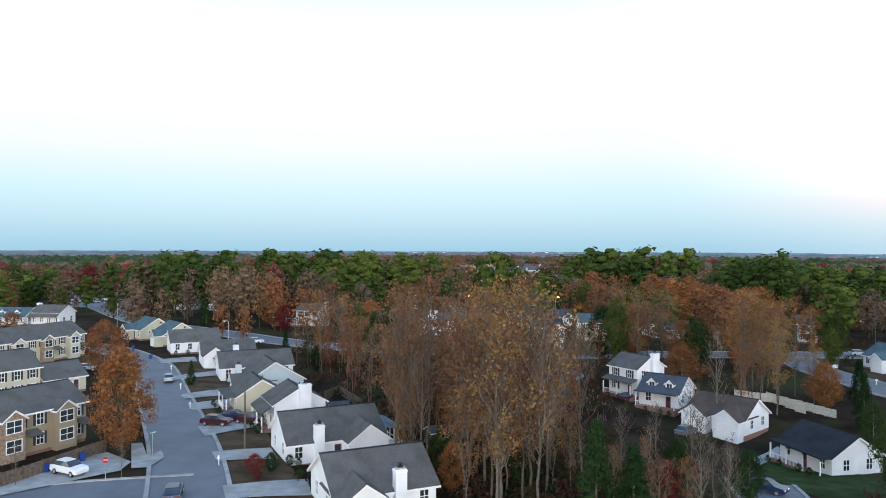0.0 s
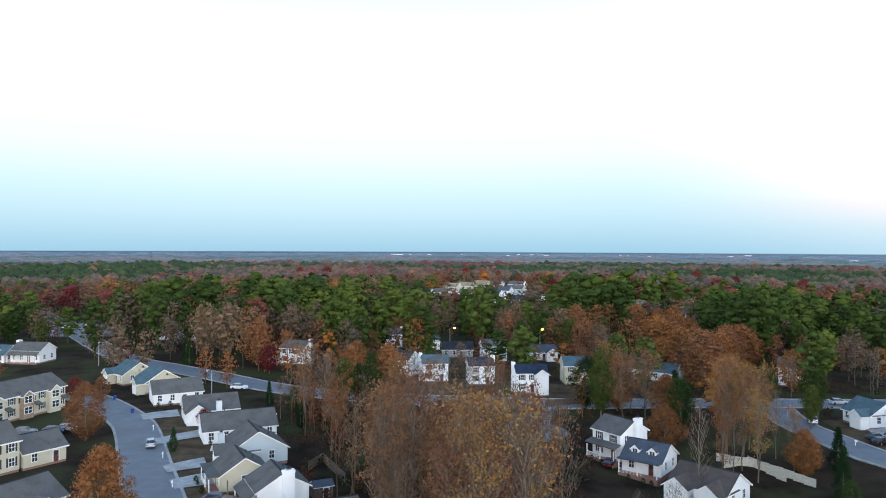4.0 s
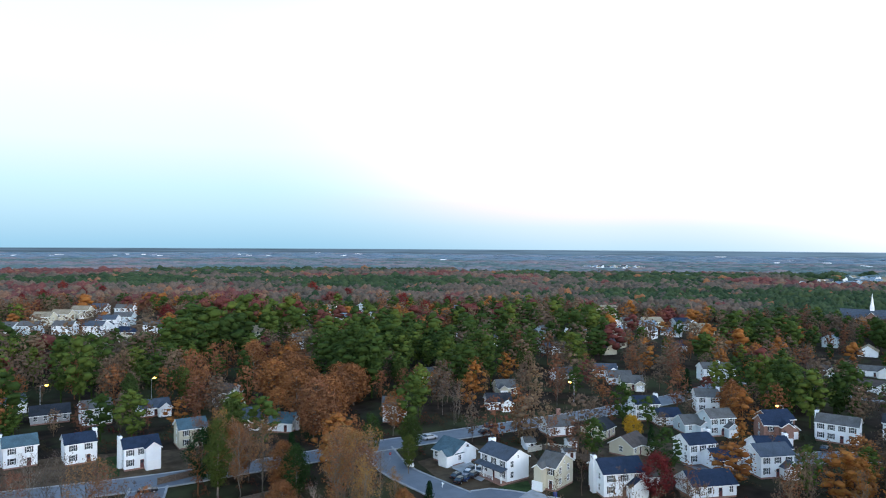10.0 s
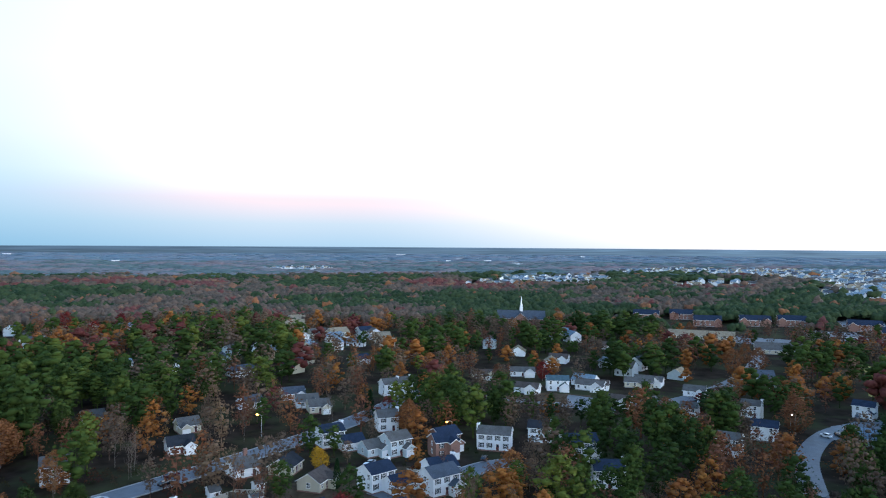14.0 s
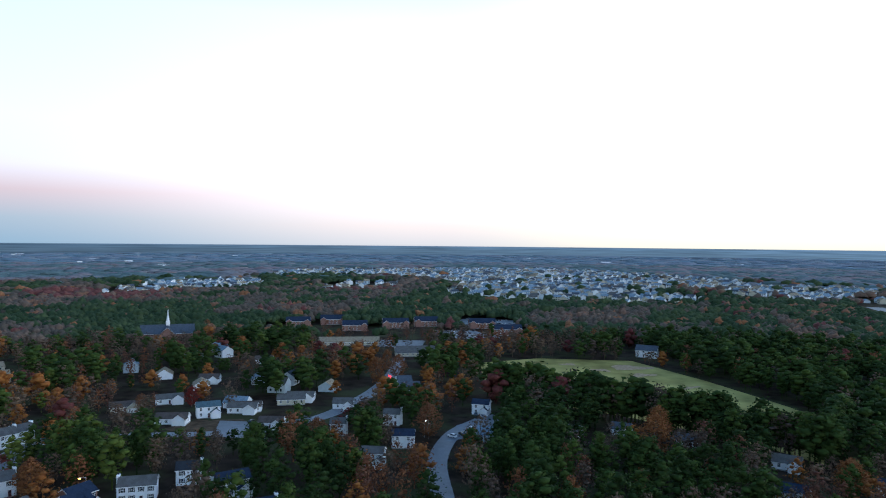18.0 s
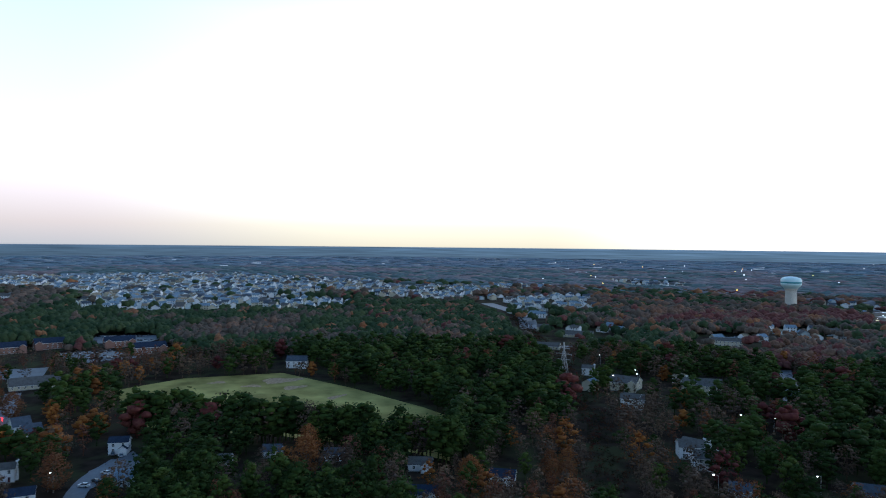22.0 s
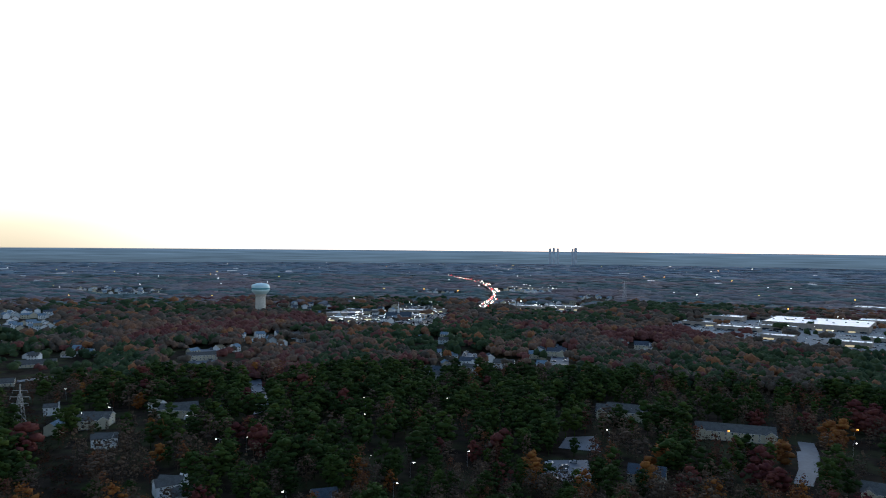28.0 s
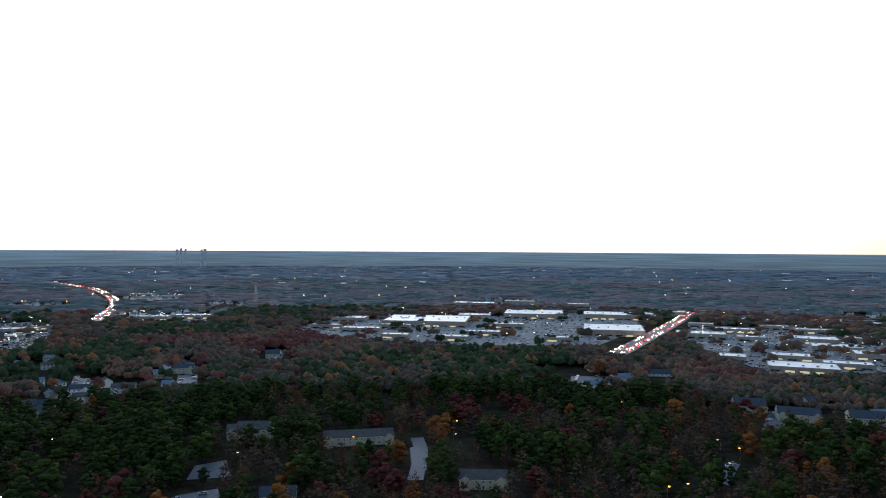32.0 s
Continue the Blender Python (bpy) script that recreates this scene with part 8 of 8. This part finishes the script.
def water_tower(x, y):
    z = terrain(x, y)
    ob = thing("water_tower", "pale water tower with teal band on a fluted column", "water tower", "", (x, y, z))
    ob.scale = (0.92, 0.92, 0.97)
    n = 32
    s = Shape()
    for k in range(n):
        a0, a1 = 2 * math.pi * k / n, 2 * math.pi * (k + 1) / n
        rows = []
        for q, r in ((-1, 9.3), (30, 8.6), (35, 10.5)):
            rows.append([((r + (0.35 if i == 1 else 0)) * math.cos(a), (r + (0.35 if i == 1 else 0)) * math.sin(a), q) for i, a in enumerate((a0, (a0 + a1) / 2, a1))])
        for lo, hi in zip(rows, rows[1:]):
            for i in (0, 1):
                s.face((lo[i], lo[i + 1], hi[i + 1], hi[i]))
    part("column", s.mesh("column", STEM), ob, label="fluted cream column")
    part("bowl", lathe([(10.0, 34), (14.0, 37.5), (16.0, 40.5), (16.6, 43)], 40, TANK, "bowl"), ob)
    part("band", lathe([(16.6, 43), (16.75, 43.2), (16.75, 45.4), (16.6, 45.6)], 40, TANK_BAND, "band"), ob, label="teal painted band")
    part("dome", lathe([(16.6, 45.6), (16.4, 49.2), (14.0, 51.6), (9.0, 53.2), (3.0, 53.9), (0.3, 54)], 40, TANK, "dome"), ob)
    part("vent", lathe([(0.8, 53.8), (0.8, 55.0), (0.1, 55.3)], 10, METAL, "vent"), ob)


water_tower(*TOWER_AT)


# ---- pylons ----
def pylon(x, y, height, turn):
    ob = thing("pylon", "grey steel lattice pylon standing in the cleared line", "pylon", "pylons", (x, y, terrain(x, y)), turn)
    k = height / 30
    foot, waist = 3.2 * k, 0.7 * k

    def beam(a, b, w):
        s = Shape()
        a, b = Vector(a), Vector(b)
        d = (b - a).normalized()
        u = d.orthogonal().normalized()
        v = d.cross(u)
        c = [(a + u * w, a + v * w, a - u * w, a - v * w), (b + u * w, b + v * w, b - u * w, b - v * w)]
        for i in range(4):
            j = (i + 1) % 4
            s.face((c[0][i], c[0][j], c[1][j], c[1][i]))
        return s

    def width(z):
        return foot + (waist - foot) * min(z / (24 * k), 1)

    for sx in (-1, 1):
        for sy in (-1, 1):
            part("leg", beam((sx * foot, sy * foot, -0.3), (sx * waist, sy * waist, 24 * k), 0.14 * k).mesh("leg", METAL), ob)
    part("mast", beam((0, 0, 23 * k), (0, 0, 30 * k), 0.5 * k).mesh("mast", METAL), ob)
    levels = [z * k for z in (2, 6.5, 11, 15, 18.5, 21.5, 24)]
    for a, b in zip(levels, levels[1:]):
        wa, wb = width(a), width(b)
        for i, (p, q) in enumerate((((-1, -1), (1, -1)), ((1, -1), (1, 1)), ((1, 1), (-1, 1)), ((-1, 1), (-1, -1)))):
            part("brace", beam((p[0] * wa, p[1] * wa, a), (q[0] * wb, q[1] * wb, b), 0.08 * k).mesh("brace", METAL), ob)
            part("brace", beam((q[0] * wa, q[1] * wa, a), (p[0] * wb, p[1] * wb, b), 0.08 * k).mesh("brace", METAL), ob)
    for z, reach in ((18, 5.0), (22, 6.0), (26, 4.6)):
        part("crossarm", beam((-reach * k, 0, z * k), (reach * k, 0, z * k), 0.22 * k).mesh("crossarm", METAL), ob)
        for e in (-1, 1):
            part("insulator", beam((e * reach * k, 0, z * k), (e * reach * k, 0, (z - 1.6) * k), 0.1 * k).mesh("insulator", METAL), ob)


pylon(*PYLON_AT, 30, 30)
pylon(*FAR_PYLON_AT, 44, 70)


# ---- church and steeples ----
def steeple(name, x, y, label, tall, turn, hall):
    ob = thing(name, label, "church", "", (x, y, terrain(x, y)), turn)
    s = Shape()
    w, d, h, r = hall
    gable_wall(s, w, d, -1, h, r)
    part("wall", s.mesh("wall", WALLS["brick"]), ob)
    s = Shape()
    gable_roof(s, w, d, h, r, 0.9)
    part("roof", s.mesh("roof", ROOFS["slate"], TRIM), ob)
    t = turned_roof(d + 16, w * 0.3, h - 0.3, r * 0.95, 0.7)
    part("wing_roof", t.mesh("wing_roof", ROOFS["slate"], TRIM), ob)
    s = Shape()
    gable_wall(s, d + 15, w * 0.3 - 1, -1, h - 0.4, r * 0.9, 0, 0, "y")
    part("wing_wall", s.mesh("wing_wall", WALLS["brick"]), ob)
    s = Shape()
    s.box(-1.6, -1.6, h, 1.6, 1.6, h + r + 3)
    part("steeple_base", s.mesh("steeple_base", TRIM), ob)
    s = Shape()
    s.tube([(0, 0, h + r + 3), (0, 0, h + r + 5), (0, 0, h + r + 6), (0, 0, tall)], [1.35, 1.15, 0.95, 0.08], 8)
    part("spire", s.mesh("spire", TRIM), ob, label="white tapered spire")


steeple("church", *CHURCH_AT, "low brick church with slate roof and white spire", 25, -65, (44, 22, 5, 6.5))
steeple("church", *WHITE_STEEPLE_AT, "distant brick church with white steeple near shops", 30, -150, (40, 20, 6, 6))


# ---- shops ----
SHOP_WALL = surface("shop_render", (0.34, 0.3, 0.26), 0.8, 0.2, 0.15)
SHOP_SIGN = glowing("lit_shop_front", (1.0, 0.8, 0.5), 1.6)


def shop(x, y, w, d, h, turn):
    ob = thing("shop_building", "flat-roofed pale shop building with lit front windows", "shop", "shops round the car parks", (x, y, terrain(x, y)), turn)
    s = Shape()
    s.box(-w / 2, -d / 2, -1, w / 2, d / 2, h)
    part("wall", s.mesh("wall", SHOP_WALL), ob)
    s = Shape()
    s.box(-w / 2 + 0.4, -d / 2 + 0.4, h, w / 2 - 0.4, d / 2 - 0.4, h + 0.15)
    part("roof", s.mesh("roof", ROOFS["white_roof"]), ob)
    s = Shape()
    for a, b, c, e in ((-w / 2, -d / 2, w / 2, -d / 2 + 0.4), (-w / 2, d / 2 - 0.4, w / 2, d / 2), (-w / 2, -d / 2 + 0.4, -w / 2 + 0.4, d / 2 - 0.4), (w / 2 - 0.4, -d / 2 + 0.4, w / 2, d / 2 - 0.4)):
        s.box(a, b, h, c, e, h + 0.9)
    part("parapet", s.mesh("parapet", SHOP_WALL), ob)
    rng = random.Random(int(x * 10))
    n = max(2, int(w / 14))
    unit = Shape()
    unit.box(-1.3, -1.0, 0, 1.3, 1.0, 1.4)
    um = unit.mesh("rooftop_unit", METAL)
    for k in range(n):
        part("rooftop_unit", um, ob, (-w / 2 + w * (k + 0.5) / n, rng.uniform(-d / 4, d / 4), h + 0.15))
    for k in range(n):
        g = Shape()
        g.box(-w / n * 0.32, -0.08, 0.6, w / n * 0.32, 0, 2.8)
        part("shop_window", g.mesh("shop_window", SHOP_SIGN if rng.random() < 0.35 else GLASS), ob, (-w / 2 + w * (k + 0.5) / n, -d / 2, 0))


for spec in SHOPS + MORE_SHOPS:
    shop(*spec)


# ---- what cannot be counted: cars in the big car parks, traffic, estates ----
def scatter_boxes(name, spots, size, materials, pick, label, category):
    s = Shape()
    w, d, h = size
    for x, y, a in spots:
        c, q = math.cos(a), math.sin(a)
        z = terrain(x, y) + 0.35
        slot = pick()
        for zz0, zz1, f in ((0.3, 0.95, 1.0), (0.95, 1.45, 0.62)):
            n = len(s.v)
            for zz in (zz0, zz1):
                for sx, sy in ((-1, -1), (1, -1), (1, 1), (-1, 1)):
                    px, py = sx * w / 2 * f, sy * d / 2 * (1 if f == 1 else 0.85)
                    s.v.append((x + px * c - py * q, y + px * q + py * c, z + zz * h))
            s.f += [(n, n + 1, n + 5, n + 4), (n + 1, n + 2, n + 6, n + 5), (n + 2, n + 3, n + 7, n + 6), (n + 3, n, n + 4, n + 7), (n + 4, n + 5, n + 6, n + 7)]
            s.s += [slot if f == 1 else len(materials) - 1] * 4 + [slot]
    tagged(new(name, s.mesh(name, *materials)), label, category, kind="stuff")


rng = random.Random(3)
spots = []
for poly in SHOP_LOTS:
    xs, ys = [p[0] for p in poly], [p[1] for p in poly]
    for _ in range(1700):
        x, y = round(rng.uniform(min(xs), max(xs)) / 9) * 9 + rng.choice((-2.6, 2.6)), round(rng.uniform(min(ys), max(ys)) / 2.8) * 2.8
        if inside(x, y, poly):
            spots.append((x, y, rng.choice((0, math.pi))))
for poly in WOOD_LOTS:
    for _ in range(34):
        k = rng.random()
        a, b = [(poly[i][0] * (1 - k) + poly[j][0] * k, poly[i][1] * (1 - k) + poly[j][1] * k) for i, j in ((0, 3), (1, 2))]
        side = rng.choice((0.2, 0.8))
        spots.insert(0, (a[0] * (1 - side) + b[0] * side, a[1] * (1 - side) + b[1] * side, rng.choice((0.6, 3.7))))
scatter_boxes("parked_cars", spots[:4200], (4.5, 1.8, 1.0), [*CAR_PAINTS, GLASS], lambda: rng.choice((0, 0, 1, 1, 3, 4, 5)), "many parked cars filling the distant shop car parks", "cars")


def along(line, offset, gap, chance):
    out = []
    pts = dense(line, gap)
    for a, b in zip(pts, pts[1:]):
        d = (b - a).normalized()
        if rng.random() < chance:
            out.append((a.x - d.y * offset, a.y + d.x * offset, math.atan2(d.y, d.x)))
    return out


traffic = [q for line in (HIGHWAY_LEFT, HIGHWAY_RIGHT) for o in (-9, -5, 5, 9) for q in along(line, o, 11, 0.55)]
scatter_boxes("traffic", traffic, (4.5, 1.8, 1.0), [*CAR_PAINTS, GLASS], lambda: rng.choice((0, 1, 3, 5)), "line of cars queuing along the distant highway", "cars")


def lights(name, spots, size, mat, label):
    vs, fs = [], []
    for i, (x, y, z) in enumerate(spots):
        vs.append(BALL_V * size + (x, y, z))
        fs.append(BALL_F + i * len(BALL_V))
    if vs:
        tagged(new(name, big_mesh(name, np.concatenate(vs), np.concatenate(fs), mat)), label, "lights", kind="stuff")


head_spots, tail_spots = [], []
for x, y, a in traffic:
    front = (x + math.cos(a) * 2.3, y + math.sin(a) * 2.3)
    z = terrain(x, y) + 1.2
    (head_spots if rng.random() < 0.55 else tail_spots).append((*front, z))
lights("vehicle_headlights", head_spots, 1.15, HEADLIGHT, "lit headlights of cars along the distant highway")
lights("vehicle_tail_lights", tail_spots, 1.1, LAMP_RED, "lit red tail lights of cars along the highway")
waiting = [(x + dx, y + dy, terrain(x, y) + 1.1) for x, y, _, _ in BRAKING for dx, dy in ((0, 0), (1.2, 0.4), (6, 1), (7.2, 1.4))]
lights("brake_lights", waiting, 0.24, LAMP_RED, "red brake lights of cars waiting on the road")
yard = []
for poly in SHOP_LOTS:
    xs, ys = [p[0] for p in poly], [p[1] for p in poly]
    for _ in range(42):
        x, y = rng.uniform(min(xs), max(xs)), rng.uniform(min(ys), max(ys))
        if inside(x, y, poly):
            yard.append((x, y, terrain(x, y) + 9))
lights("car_park_lamps", yard, 0.55, LAMP_WHITE, "lit white lamps over the distant shop car parks")
glints = []
while len(glints) < 130:
    az, r = radians(rng.uniform(120, 215)), rng.uniform(1300, 4300)
    glints.append((r * math.sin(az), r * math.cos(az), 9 + rng.uniform(0, 4)))
lights("far_lamps", glints[:70], 1.0, LAMP_WHITE, "far white lamps glinting among the woods")
lights("far_orange_lamps", glints[95:], 1.1, LAMP_ORANGE, "far orange lamps glinting among the woods")


def simple_house(s, x, y, turn, w, d, h, slot, roof_slot, z):
    c, q = math.cos(turn), math.sin(turn)
    at = lambda a, b, e: (x + a * c - b * q, y + a * q + b * c, z + e)
    r = d * 0.32
    A = [at(sx * w / 2, sy * d / 2, e) for e in (-1, h) for sx, sy in ((-1, -1), (1, -1), (1, 1), (-1, 1))]
    R = [at(sx * (w / 2 + 0.4), 0, h + r) for sx in (-1, 1)]
    E = [at(sx * (w / 2 + 0.4), sy * (d / 2 + 0.5), h - 0.25) for sx, sy in ((-1, -1), (1, -1), (1, 1), (-1, 1))]
    for i in range(4):
        j = (i + 1) % 4
        s.face((A[i], A[j], A[j + 4], A[i + 4]), slot)
    s.face((A[4], A[7], R[0]), slot)
    s.face((A[6], A[5], R[1]), slot)
    s.face((E[0], E[1], R[1], R[0]), roof_slot)
    s.face((E[2], E[3], R[0], R[1]), roof_slot)
    for k in (-0.28, 0.0, 0.28):
        for side in (-1, 1):
            f = side * (d / 2 + 0.03)
            for lv in range(2 if h > 4 else 1):
                z0 = 1.0 + lv * 2.7
                s.face((at(k * w - 0.6, f, z0), at(k * w + 0.6, f, z0), at(k * w + 0.6, f, z0 + 1.5), at(k * w - 0.6, f, z0 + 1.5)), 7)


def estate(name, discs, gap, label, seed):
    r2 = random.Random(seed)
    s = Shape()
    mats = [WALLS["white"], WALLS["cream"], WALLS["pale_blue"], ROOFS["grey"], ROOFS["slate"], ROOFS["pale_roof"], ROOFS["cream_roof"], GLASS]
    done = []
    for cx, cy, cr in discs:
        n = int(math.pi * cr * cr / (gap * gap))
        for _ in range(n):
            a, r = r2.uniform(0, 6.28), cr * math.sqrt(r2.random())
            x, y = cx + r * math.cos(a), cy + r * math.sin(a)
            if any(abs(x - p) < gap * 0.75 and abs(y - q) < gap * 0.75 for p, q in done[-400:]) or not far_ok(x, y):
                continue
            done.append((x, y))
            simple_house(s, x, y, round((x + y) / 160) * 0.5 + r2.choice((0, 1.57)), r2.uniform(9, 13), r2.uniform(8, 10), r2.choice((3.1, 5.6, 5.6)), r2.choice((0, 0, 0, 1, 2)), r2.choice((3, 4, 5, 5, 6)), terrain(x, y))
    tagged(new(name, s.mesh(name, *mats)), label, "houses", kind="stuff")


def far_ok(x, y):
    return open_ground(x, y)[0] if math.hypot(x, y) < 800 else True


estate("estate_houses", ESTATES, 14, "large estate of small pale houses in the distance", 4)
estate("far_estate_houses", EAST_ESTATES, 18, "distant estates of pale houses between the woods", 5)
estate("scattered_houses", CLUSTERS, 24, "pale houses scattered through the wooded suburb", 6)

estate("southern_houses", SOUTH_CLUSTERS, 24, "pale houses and flats scattered through the southern woods", 7)

# ---- the city on the skyline ----
# distance haze mixed into the cladding colour; heights set to the camera's horizon
SKYLINE = surface("tower_cladding", (0.55, 0.6, 0.66), 0.9, 0.05, 0.2)
for dx, w, h in ((-170, 20, 118), (-150, 12, 113), (-52, 14, 114), (-24, 14, 120), (0, 16, 113)):
    az = radians(162.4)
    x, y = 4840 * math.sin(az) - dx * math.cos(az), 4840 * math.cos(az) + dx * math.sin(az)
    ob = thing("skyscraper", "grey office tower far off on the skyline", "tower", "towers on the skyline", (x, y, terrain(x, y)), 20)
    s = Shape()
    s.box(-w / 2, -w / 2, -1, w / 2, w / 2, h - 6)
    part("shaft", s.mesh("shaft", SKYLINE), ob)
    s = Shape()
    s.box(-w / 2.3, -w / 2.3, h - 6, w / 2.3, w / 2.3, h)
    part("crown", s.mesh("crown", SKYLINE), ob)


# ---- white sheds and long roofs in the far distance ----
s = Shape()
rng = random.Random(9)
for k in range(60):
    if k < 16:
        az, r = radians(rng.uniform(-3, 18)), rng.uniform(3300, 3900)
    else:
        az, r = radians(rng.uniform(20, 214)), rng.uniform(2300, 4600)
    x, y, w, d, h = r * math.sin(az), r * math.cos(az), rng.uniform(14, 44), rng.uniform(15, 30), rng.uniform(7, 9.5)
    n = len(s.v)
    s.box(-w / 2, -d / 2, -2, w / 2, d / 2, h)
    c, q = math.cos(-az), math.sin(-az)
    s.v[n:] = [(x + a * c - b * q, y + a * q + b * c, e + terrain(x, y)) for a, b, e in s.v[n:]]
tagged(new("far_sheds", s.mesh("far_sheds", ROOFS["white_roof"])), "long white sheds and roofs between far woods", "buildings", kind="stuff")
